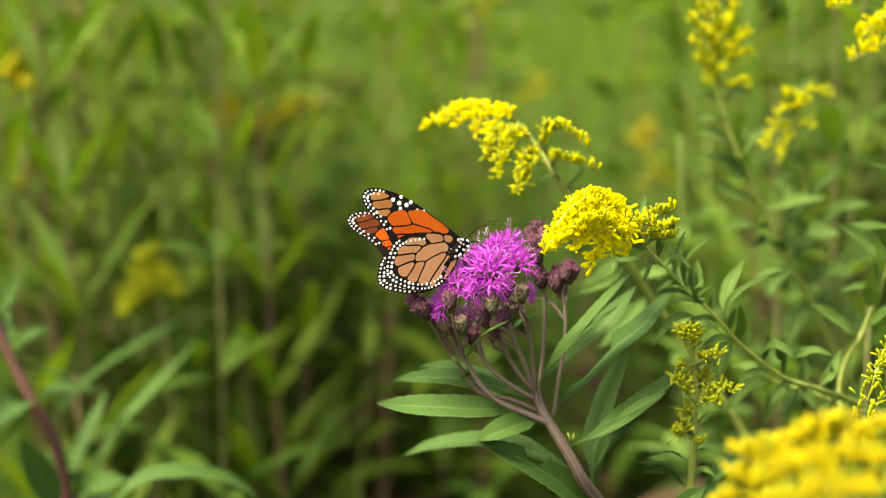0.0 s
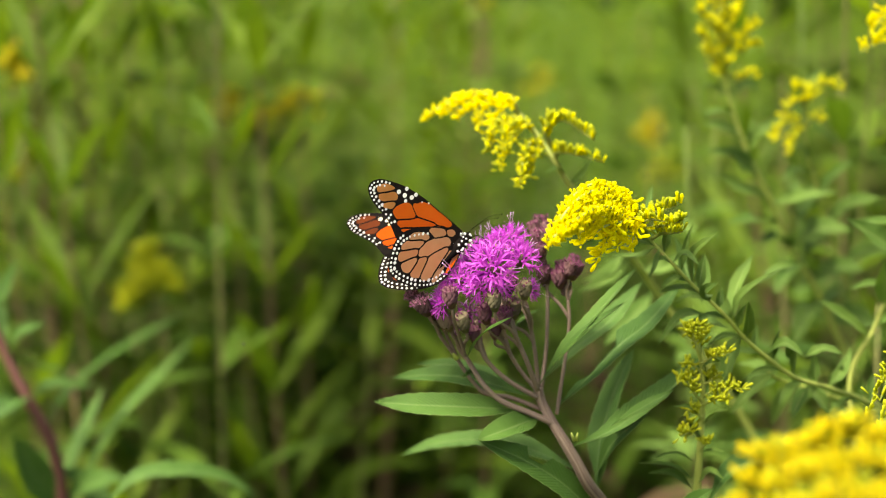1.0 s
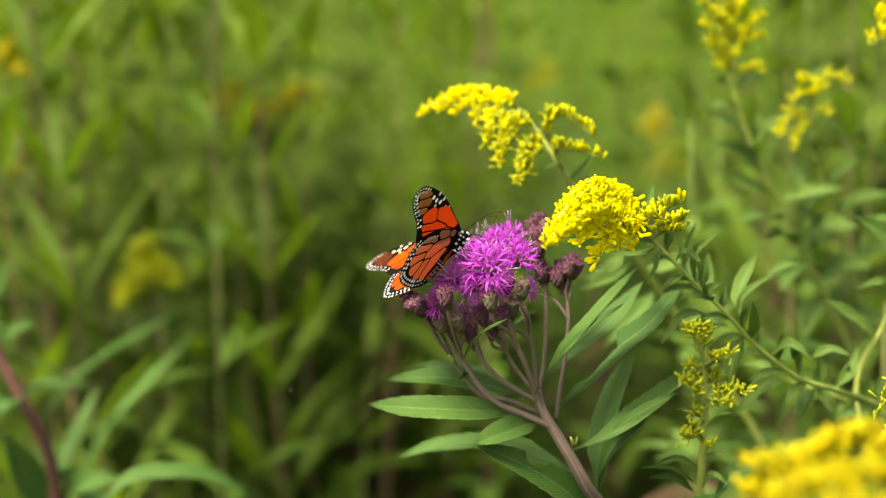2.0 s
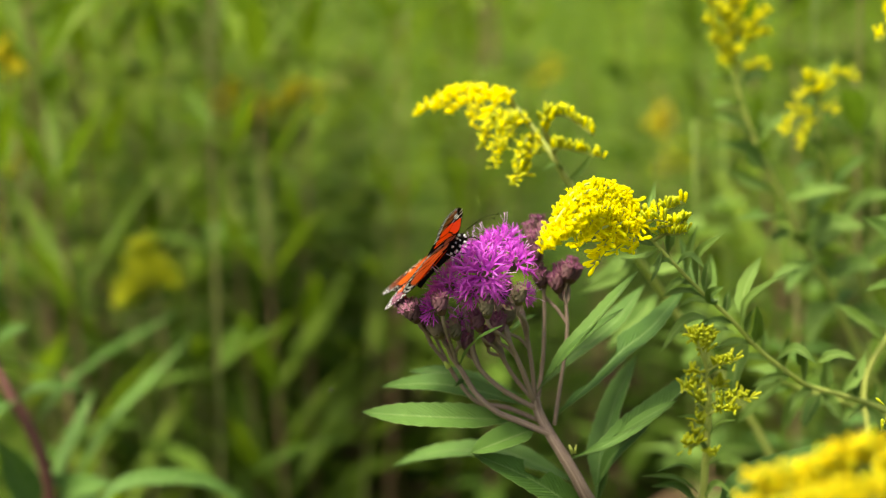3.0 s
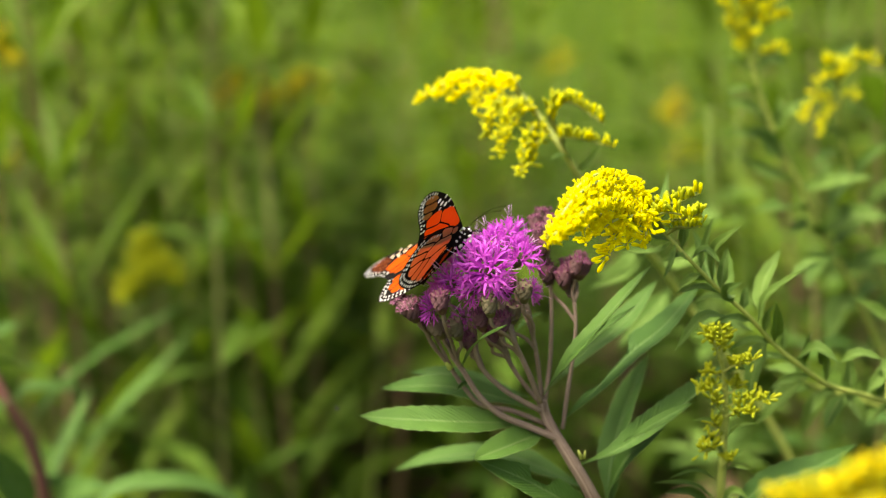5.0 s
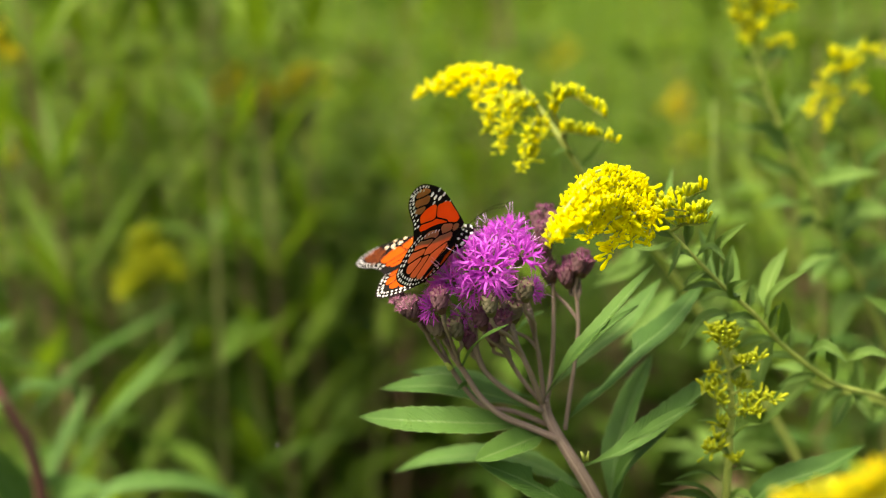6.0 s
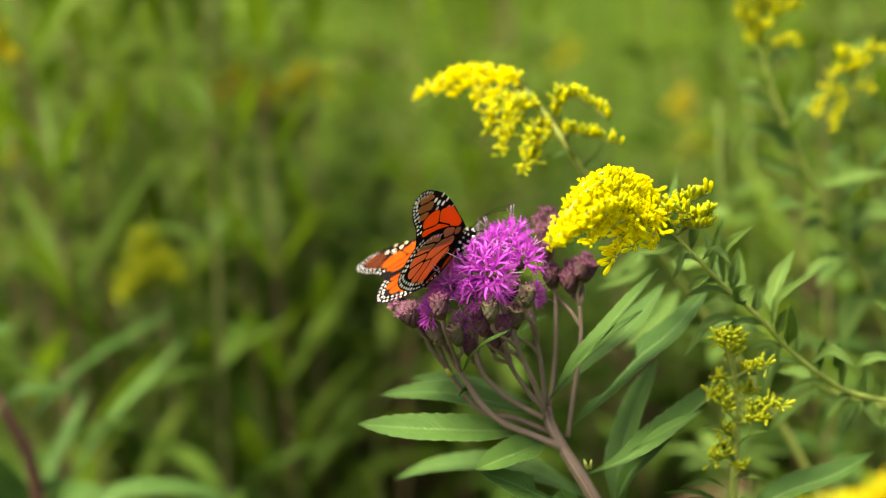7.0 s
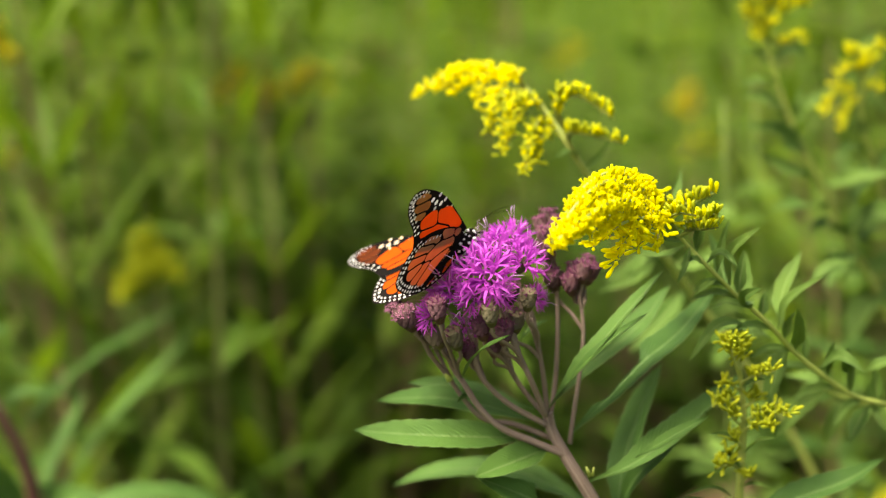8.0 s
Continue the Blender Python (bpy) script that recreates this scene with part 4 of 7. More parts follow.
# ---------------------------------------------------------------- goldenrods
def club(bm, at, way, size, rng):
    """A closed bud: a slim cup that widens into a rounded club."""
    way = Vector(way).normalized()
    s = way.orthogonal().normalized()
    b = way.cross(s)
    a0 = rng.uniform(0, 6.28)
    rings = [[bm.verts.new(at + way * h * size + (s * math.cos(a0 + 1.2566 * k) + b * math.sin(a0 + 1.2566 * k)) * r * size) for k in range(5)]
             for h, r in ((0.0, 0.09), (0.75, 0.20), (1.2, 0.25), (1.5, 0.17))]
    top = bm.verts.new(at + way * size * 1.62)
    for p, q in zip(rings, rings[1:]):
        for k in range(5):
            bm.faces.new((p[k], p[(k + 1) % 5], q[(k + 1) % 5], q[k]))
    for k in range(5):
        bm.faces.new((rings[-1][k], rings[-1][(k + 1) % 5], top))


def floret_mesh(seed, mat, shape, size=0.0025):
    bm = bmesh.new()
    shape(bm, Vector((0, 0, 0)), (0, 0, 1), size, random.Random(seed))
    return mesh_of("floret", bm, mat)


OPEN_GOLD = (tuft, [floret_mesh(s, GOLD, tuft) for s in (1, 2, 3)])
CLUB_GOLD = (club, [floret_mesh(s, GOLD, club) for s in (1, 2, 3)])
OPEN_WARM = (tuft, [floret_mesh(s, GOLD_WARM, tuft) for s in (1, 2, 3)])
CLUB_GREEN = (club, [floret_mesh(s, GOLD_GREEN, club) for s in (4, 5)])
CLUB_BUD = (club, [floret_mesh(s, BUD_OLIVE, club) for s in (6, 7)])


def spray(parent, points, count, rng, kit, size=1.0, thick=0.0022, up=(0, -0.35, 1), r=0.0007, start=0.15, loose=0, ragged=0.6, fall=0.0):
    """One arching side branch set with small flower heads; some are pieces of their own, the rest is joined."""
    line = spline(points, 8)
    br = part("spray", tube(bmesh.new(), line, r, r * 0.45, 5), STEM_GOLD, parent)
    up = Vector(up)
    bm = bmesh.new()
    shape, meshes = kit
    for k in range(count):
        u = start + (1 - start) * (k + rng.random()) / count
        i = u * (len(line) - 1)
        q = line[int(i)].lerp(line[min(int(i) + 1, len(line) - 1)], i - int(i))
        d = Vector((rng.gauss(0, ragged), rng.gauss(0, ragged), rng.gauss(0, ragged * 0.75))) + up
        at = q + d.normalized() * thick * rng.uniform(-0.5, 0.9) - Vector((0, 0, fall))
        if loose and k % max(1, count // loose) == 0:
            placed("floret", meshes[k % len(meshes)], br, frame_to(at, d, rng.uniform(0, 6), size * rng.uniform(0.8, 1.25)))
        else:
            shape(bm, at, d, 0.0025 * size * rng.uniform(0.8, 1.25), rng)
    if len(bm.verts):
        part("bloom", bm, meshes[0].materials[0], br, kind="stuff")
    return br


def rod_leaves(parent, specs, mat=LEAF_GOLD):
    for base, tip, width, sag, facing in specs:
        leaf(parent, base, tip, width, mat, sag=sag, facing=facing, fold=0.4, steps=16, teeth=0.03, wave=0.14)


def rod_leaf(parent, pts, width, facing):
    lance(parent, pts, width, LEAF_GOLD, LEAF_GOLD_UNDER, facing, 24, steps=20, teeth=0.04, quilt=0.05, wave=0.12, peak=0.36)


def build_leaning_rod():
    """The blooming rod that leans over the ironweed."""
    rng = random.Random(8)
    base = (0.42, 0.16, 0.0)
    g = thing("goldenrod", base, "leaning goldenrod stalk with a dense bright yellow plume", "flower")
    stalk = spline([base, (0.36, 0.15, 0.6), (0.27, 0.12, 1.0)] + [(0.1960, 0.0900, 1.1368), (0.1686, 0.0520, 1.1607), (0.1500, 0.0350, 1.1708), (0.1356, 0.0250, 1.1774), (0.1246, 0.0200, 1.1859), (0.1150, 0.0160, 1.1947), (0.1052, 0.0100, 1.2062), (0.0949, 0.0050, 1.2164), (0.0858, 0.0000, 1.2264), (0.0784, 0.0000, 1.2347), (0.0725, -0.0040, 1.2415), (0.0636, -0.0150, 1.2505), (0.0560, -0.0250, 1.2554)], 8)
    part("stalk", tube(bmesh.new(), stalk, 0.0012, 0.0004, 8), STEM_GOLD, g)
    twin = spline([(0.27, 0.12, 1.0)] + [(0.2023, 0.1100, 1.1315), (0.1752, 0.0750, 1.1504), (0.1576, 0.0650, 1.1596), (0.1456, 0.0600, 1.1647), (0.1349, 0.0550, 1.1694), (0.1297, 0.0500, 1.1739)], 8)
    part("side_stem", tube(bmesh.new(), twin, 0.0010, 0.0005, 7), STEM_GOLD, g)

    def dense(pts, n):
        spray(g, pts, n * 7, rng, OPEN_GOLD, 0.70, 0.0028, loose=20, fall=0.0026)

    def hanging(pts, n):
        spray(g, pts, n * 3, rng, CLUB_GOLD, 0.95, 0.0024, up=(-0.35, -0.4, 0.1), loose=10, ragged=0.5)

    def budding(pts, n):
        spray(g, pts, n // 2, rng, CLUB_GOLD, 0.9, 0.0014, up=(-0.05, -0.25, 1.1), loose=10, ragged=0.3)
        spray(g, pts, n, rng, CLUB_GREEN, 0.9, 0.0014, up=(-0.05, -0.25, 0.9), ragged=0.35)

    dense([(0.0697, -0.0050, 1.2435), (0.0574, -0.0300, 1.2560), (0.0474, -0.0480, 1.2525), (0.0403, -0.0520, 1.2428)], 36)
    dense([(0.0706, -0.0050, 1.2430), (0.0606, -0.0200, 1.2565), (0.0502, -0.0400, 1.2564), (0.0432, -0.0500, 1.2486)], 34)
    dense([(0.0717, -0.0030, 1.2419), (0.0638, -0.0120, 1.2547), (0.0560, -0.0250, 1.2577), (0.0486, -0.0350, 1.2542)], 30)
    dense([(0.0729, 0.0000, 1.2409), (0.0680, -0.0040, 1.2518), (0.0620, -0.0120, 1.2556), (0.0562, -0.0200, 1.2558)], 26)
    dense([(0.0716, -0.0040, 1.2415), (0.0588, -0.0350, 1.2514), (0.0498, -0.0500, 1.2493), (0.0422, -0.0550, 1.2444)], 34)
    dense([(0.0726, -0.0030, 1.2404), (0.0632, -0.0200, 1.2502), (0.0554, -0.0350, 1.2514), (0.0482, -0.0450, 1.2461)], 30)
    dense([(0.0738, 0.0000, 1.2390), (0.0675, -0.0100, 1.2470), (0.0614, -0.0200, 1.2485), (0.0556, -0.0300, 1.2455)], 26)
    dense([(0.0738, 0.0000, 1.2390), (0.0710, 0.0000, 1.2475), (0.0670, -0.0040, 1.2509), (0.0613, -0.0080, 1.2506)], 24)
    dense([(0.0707, -0.0040, 1.2424), (0.0574, -0.0300, 1.2534), (0.0491, -0.0460, 1.2505), (0.0448, -0.0500, 1.2453)], 30)
    dense([(0.0736, -0.0020, 1.2393), (0.0650, -0.0200, 1.2457), (0.0571, -0.0350, 1.2471), (0.0508, -0.0420, 1.2434)], 24)
    hanging([(0.0745, -0.0020, 1.2383), (0.0637, -0.0250, 1.2447), (0.0572, -0.0320, 1.2428), (0.0516, -0.0340, 1.2383)], 15)
    hanging([(0.0751, -0.0020, 1.2379), (0.0658, -0.0200, 1.2421), (0.0609, -0.0280, 1.2389), (0.0576, -0.0300, 1.2322)], 16)
    hanging([(0.0754, -0.0020, 1.2375), (0.0698, -0.0150, 1.2422), (0.0667, -0.0200, 1.2394), (0.0639, -0.0220, 1.2350)], 14)
    hanging([(0.0760, 0.0000, 1.2370), (0.0729, -0.0100, 1.2418), (0.0711, -0.0140, 1.2393), (0.0702, -0.0160, 1.2336)], 13)
    hanging([(0.0749, 0.0000, 1.2380), (0.0709, -0.0120, 1.2445), (0.0647, -0.0240, 1.2436), (0.0600, -0.0280, 1.2398)], 16)
    hanging([(0.0741, 0.0000, 1.2388), (0.0736, 0.0020, 1.2450), (0.0716, 0.0000, 1.2483), (0.0689, -0.0040, 1.2496)], 14)
    budding([(0.0734, 0.0000, 1.2437), (0.0773, -0.0020, 1.2447), (0.0830, -0.0040, 1.2461), (0.0883, -0.0050, 1.2485)], 30)
    budding([(0.0775, 0.0000, 1.2383), (0.0809, -0.0060, 1.2407), (0.0849, -0.0080, 1.2416), (0.0887, -0.0080, 1.2430)], 26)
    budding([(0.0784, 0.0000, 1.2351), (0.0817, -0.0040, 1.2377), (0.0849, -0.0080, 1.2383), (0.0887, -0.0080, 1.2389)], 20)
    budding([(0.0775, 0.0000, 1.2361), (0.0749, -0.0080, 1.2420), (0.0772, -0.0120, 1.2438), (0.0817, -0.0120, 1.2430)], 20)
    rod_leaf(g, [(0.0935, 0.0040, 1.2176), (0.0937, 0.0020, 1.2293), (0.1012, -0.0040, 1.2379)], 0.0041, (-0.75, -0.55, 0.3))
    rod_leaf(g, [(0.0858, 0.0000, 1.2264), (0.0900, -0.0040, 1.2304), (0.0942, -0.0080, 1.2269)], 0.0033, (0, -0.55, 0.8))
    rod_leaf(g, [(0.0940, 0.0120, 1.2143), (0.0920, 0.0180, 1.2241), (0.0893, 0.0200, 1.2327)], 0.0063, (0.4, -0.85, 0.2))
    rod_leaf(g, [(0.1001, 0.0250, 1.2064), (0.1014, 0.0300, 1.2146), (0.1026, 0.0350, 1.2240)], 0.0060, (-0.2, -0.9, 0.2))
    rod_leaf(g, [(0.1002, 0.0050, 1.2115), (0.0973, -0.0020, 1.2167), (0.1008, -0.0080, 1.2205)], 0.0045, (-0.3, -0.8, 0.4))
    rod_leaf(g, [(0.1090, 0.0120, 1.2027), (0.1116, 0.0100, 1.2120), (0.1231, 0.0040, 1.2224)], 0.0035, (-0.55, -0.5, 0.6))
    rod_leaf(g, [(0.1280, 0.0600, 1.2073), (0.1363, 0.0650, 1.2122), (0.1453, 0.0700, 1.2133)], 0.0048, (-0.3, -0.5, 0.8))
    rod_leaf(g, [(0.1109, 0.0140, 1.2033), (0.1125, 0.0220, 1.2130), (0.1197, 0.0300, 1.2241)], 0.0063, (-0.55, -0.8, 0.1))
    rod_leaf(g, [(0.1150, 0.0150, 1.1954), (0.1145, 0.0080, 1.2046), (0.1135, 0.0040, 1.2117)], 0.0050, (0.1, -0.95, 0.2))
    rod_leaf(g, [(0.1136, 0.0160, 1.1971), (0.1105, 0.0200, 1.1881), (0.1076, 0.0200, 1.1749)], 0.0082, (-0.6, -0.7, 0.2))
    rod_leaf(g, [(0.1234, 0.0200, 1.1879), (0.1290, 0.0140, 1.1934), (0.1353, 0.0100, 1.1892)], 0.0050, (0, -0.6, 0.75))
    rod_leaf(g, [(0.1377, 0.0220, 1.1860), (0.1443, 0.0200, 1.1897), (0.1516, 0.0180, 1.1881)], 0.0043, (0, -0.6, 0.75))
    rod_leaf(g, [(0.1336, 0.0240, 1.1847), (0.1319, 0.0200, 1.1903), (0.1318, 0.0180, 1.1956)], 0.0043, (0, -0.95, 0.2))
    rod_leaf(g, [(0.1278, 0.0240, 1.1802), (0.1211, 0.0300, 1.1723), (0.1125, 0.0340, 1.1605)], 0.0060, (-0.4, -0.7, 0.5))
    rod_leaf(g, [(0.1419, 0.0300, 1.1730), (0.1384, 0.0280, 1.1685), (0.1347, 0.0260, 1.1612)], 0.0056, (-0.5, -0.8, 0.3))
    rod_leaf(g, [(0.1419, 0.0300, 1.1730), (0.1464, 0.0300, 1.1672), (0.1495, 0.0300, 1.1624)], 0.0060, (0.2, -0.8, 0.5))
    rod_leaf(g, [(0.1010, 0.0100, 1.2047), (0.0907, 0.0040, 1.2070), (0.0806, -0.0020, 1.1972)], 0.0042, (0, -0.5, 0.85))
    rod_leaf(g, [(0.0962, 0.0060, 1.2145), (0.0880, 0.0020, 1.2172), (0.0812, 0.0000, 1.2157)], 0.0034, (0, -0.55, 0.8))
    rod_leaf(g, [(0.1109, 0.0300, 1.1955), (0.1019, 0.0400, 1.1971), (0.0907, 0.0500, 1.1923)], 0.0053, (0, -0.5, 0.85))
    rod_leaf(g, [(0.0898, 0.0020, 1.2217), (0.0854, -0.0040, 1.2205), (0.0815, -0.0060, 1.2181)], 0.0026, (-0.3, -0.6, 0.7))
    rod_leaf(g, [(0.0812, 0.0000, 1.2322), (0.0796, -0.0060, 1.2276), (0.0765, -0.0100, 1.2227)], 0.0026, (-0.6, -0.7, 0.2))
    rod_leaf(g, [(0.0807, 0.0040, 1.2321), (0.0764, 0.0080, 1.2281), (0.0652, 0.0120, 1.2276)], 0.0034, (0, -0.5, 0.85))
    rod_leaf(g, [(0.0766, 0.0100, 1.2361), (0.0795, 0.0200, 1.2428), (0.0820, 0.0300, 1.2519)], 0.0035, (-0.5, -0.8, 0.2))
    rod_leaf(g, [(0.0758, 0.0120, 1.2342), (0.0747, 0.0100, 1.2384), (0.0707, 0.0080, 1.2404)], 0.0038, (0, -0.9, 0.4))
    rod_leaf(g, [(0.1502, 0.0360, 1.1703), (0.1572, 0.0400, 1.1770), (0.1613, 0.0450, 1.1842)], 0.0049, (-0.3, -0.85, 0.3))
    rod_leaf(g, [(0.1608, 0.0450, 1.1650), (0.1651, 0.0450, 1.1593), (0.1729, 0.0500, 1.1500)], 0.0054, (0.2, -0.7, 0.6))
    rod_leaf(g, [(0.1446, 0.0600, 1.1661), (0.1393, 0.0650, 1.1579), (0.1362, 0.0700, 1.1449)], 0.0065, (-0.4, -0.8, 0.4))
    rod_leaf(g, [(0.1351, 0.0560, 1.1696), (0.1284, 0.0600, 1.1730), (0.1209, 0.0660, 1.1726)], 0.0056, (0, -0.5, 0.8))
    # the small alternate leaves between the larger ones
    for line, first, last in ((stalk, 0.26, 0.80), (twin, 0.30, 0.98)):
        for k in range(int(first * len(line)), int(last * len(line)), 3):
            way = (line[k + 1] - line[k]).normalized()
            out = way.cross(Vector((0, -1, 0))).normalized() * (1 if k % 2 else -1) + Vector((0, rng.uniform(-0.8, 0.5), 0.25)) + way * 0.7
            out = out.normalized() * rng.uniform(0.009, 0.019)
            rod_leaf(g, [line[k], line[k] + out * 0.55 + Vector((0, 0, 0.0016)), line[k] + out - Vector((0, 0, rng.uniform(0, 0.002)))], rng.uniform(0.0022, 0.0042), (rng.uniform(-0.4, 0.2), -0.6, 0.7))


build_leaning_rod()


def build_arching_rod():
    """The rod behind it, whose plume bends over to one side."""
    rng = random.Random(18)
    base = (0.33, 0.24, 0.0)
    g = thing("goldenrod", base, "arching goldenrod with a one-sided yellow spray", "flower")
    stalk = spline([base, (0.24, 0.20, 0.7), (0.16, 0.16, 1.08)] + [(0.0940, 0.1200, 1.1924), (0.0772, 0.0900, 1.2175), (0.0623, 0.0650, 1.2351), (0.0512, 0.0480, 1.2507), (0.0461, 0.0460, 1.2593), (0.0410, 0.0480, 1.2672), (0.0349, 0.0500, 1.2755), (0.0287, 0.0540, 1.2813), (0.0203, 0.0570, 1.2840), (0.0072, 0.0620, 1.2837), (-0.0052, 0.0660, 1.2779)], 8)
    part("stalk", tube(bmesh.new(), stalk, 0.0017, 0.0005, 8), STEM_GOLD, g)

    def arch(pts, n, young=False):
        spray(g, pts, int(n * 2.0), rng, OPEN_GOLD, 0.72, 0.0018, up=(-0.25, -0.35, 0.6), loose=16, fall=0.0016)
        spray(g, pts, int(n * (2.0 if young else 1.0)), rng, CLUB_GREEN if young else CLUB_GOLD, 0.85, 0.0014, up=(-0.25, -0.35, 0.5), fall=0.0016)

    def budding(pts, n):
        spray(g, pts, n, rng, CLUB_GREEN, 1.0, 0.0010, up=(0.05, -0.3, 1.1), start=0.3, loose=12, ragged=0.3)
        spray(g, pts, n // 2, rng, CLUB_GOLD, 1.0, 0.0010, up=(0.05, -0.3, 1.1), start=0.3, ragged=0.35)

    arch([(0.0245, 0.0550, 1.2829), (0.0138, 0.0600, 1.2862), (0.0038, 0.0640, 1.2831), (-0.0064, 0.0670, 1.2768)], 34)
    arch([(0.0287, 0.0530, 1.2808), (0.0204, 0.0560, 1.2857), (0.0106, 0.0600, 1.2846), (0.0016, 0.0630, 1.2789)], 30)
    arch([(0.0298, 0.0520, 1.2797), (0.0268, 0.0520, 1.2850), (0.0204, 0.0540, 1.2830), (0.0148, 0.0550, 1.2737)], 26)
    arch([(0.0319, 0.0500, 1.2787), (0.0299, 0.0500, 1.2844), (0.0246, 0.0500, 1.2810), (0.0203, 0.0500, 1.2749)], 24)
    arch([(0.0339, 0.0500, 1.2766), (0.0278, 0.0450, 1.2770), (0.0226, 0.0430, 1.2732), (0.0208, 0.0420, 1.2661)], 26, True)
    arch([(0.0360, 0.0500, 1.2745), (0.0309, 0.0420, 1.2751), (0.0267, 0.0400, 1.2702), (0.0245, 0.0380, 1.2585)], 28, True)
    arch([(0.0380, 0.0500, 1.2713), (0.0350, 0.0440, 1.2748), (0.0298, 0.0400, 1.2701), (0.0273, 0.0380, 1.2646)], 22, True)
    arch([(0.0400, 0.0500, 1.2681), (0.0369, 0.0420, 1.2677), (0.0338, 0.0350, 1.2622), (0.0322, 0.0300, 1.2526)], 30, True)
    arch([(0.0410, 0.0500, 1.2660), (0.0399, 0.0450, 1.2650), (0.0372, 0.0400, 1.2617), (0.0351, 0.0360, 1.2560)], 20, True)
    arch([(0.0277, 0.0550, 1.2828), (0.0182, 0.0560, 1.2830), (0.0117, 0.0580, 1.2810), (0.0072, 0.0600, 1.2774)], 22)
    budding([(0.0471, 0.0450, 1.2615), (0.0435, 0.0420, 1.2713), (0.0482, 0.0400, 1.2757), (0.0611, 0.0360, 1.2680)], 40)
    budding([(0.0491, 0.0450, 1.2548), (0.0460, 0.0420, 1.2630), (0.0510, 0.0380, 1.2632), (0.0641, 0.0350, 1.2599)], 30)
    budding([(0.0461, 0.0450, 1.2636), (0.0426, 0.0420, 1.2692), (0.0423, 0.0400, 1.2739), (0.0442, 0.0400, 1.2767)], 18)
    rod_leaf(g, [(0.0512, 0.0480, 1.2507), (0.0562, 0.0420, 1.2549), (0.0601, 0.0380, 1.2618)], 0.0033, (-0.6, -0.7, 0.3))
    rod_leaf(g, [(0.0491, 0.0480, 1.2545), (0.0459, 0.0400, 1.2574), (0.0417, 0.0360, 1.2559)], 0.0029, (0, -0.6, 0.75))
    rod_leaf(g, [(0.0623, 0.0650, 1.2351), (0.0578, 0.0600, 1.2423), (0.0588, 0.0550, 1.2515)], 0.0039, (-0.4, -0.8, 0.3))
    rod_leaf(g, [(0.0772, 0.0900, 1.2175), (0.0699, 0.0850, 1.2092), (0.0583, 0.0800, 1.2057)], 0.0068, (-0.2, -0.6, 0.7))
    rod_leaf(g, [(0.0794, 0.0900, 1.2139), (0.0673, 0.0800, 1.2055), (0.0558, 0.0750, 1.2021)], 0.0076, (0, -0.6, 0.75))
    rod_leaf(g, [(0.0849, 0.1000, 1.2062), (0.0965, 0.1000, 1.2084), (0.1034, 0.1000, 1.2154)], 0.0079, (-0.2, -0.7, 0.6))
    rod_leaf(g, [(0.0927, 0.1200, 1.1937), (0.0834, 0.1100, 1.1848), (0.0683, 0.1000, 1.1726)], 0.0095, (-0.3, -0.7, 0.5))


build_arching_rod()


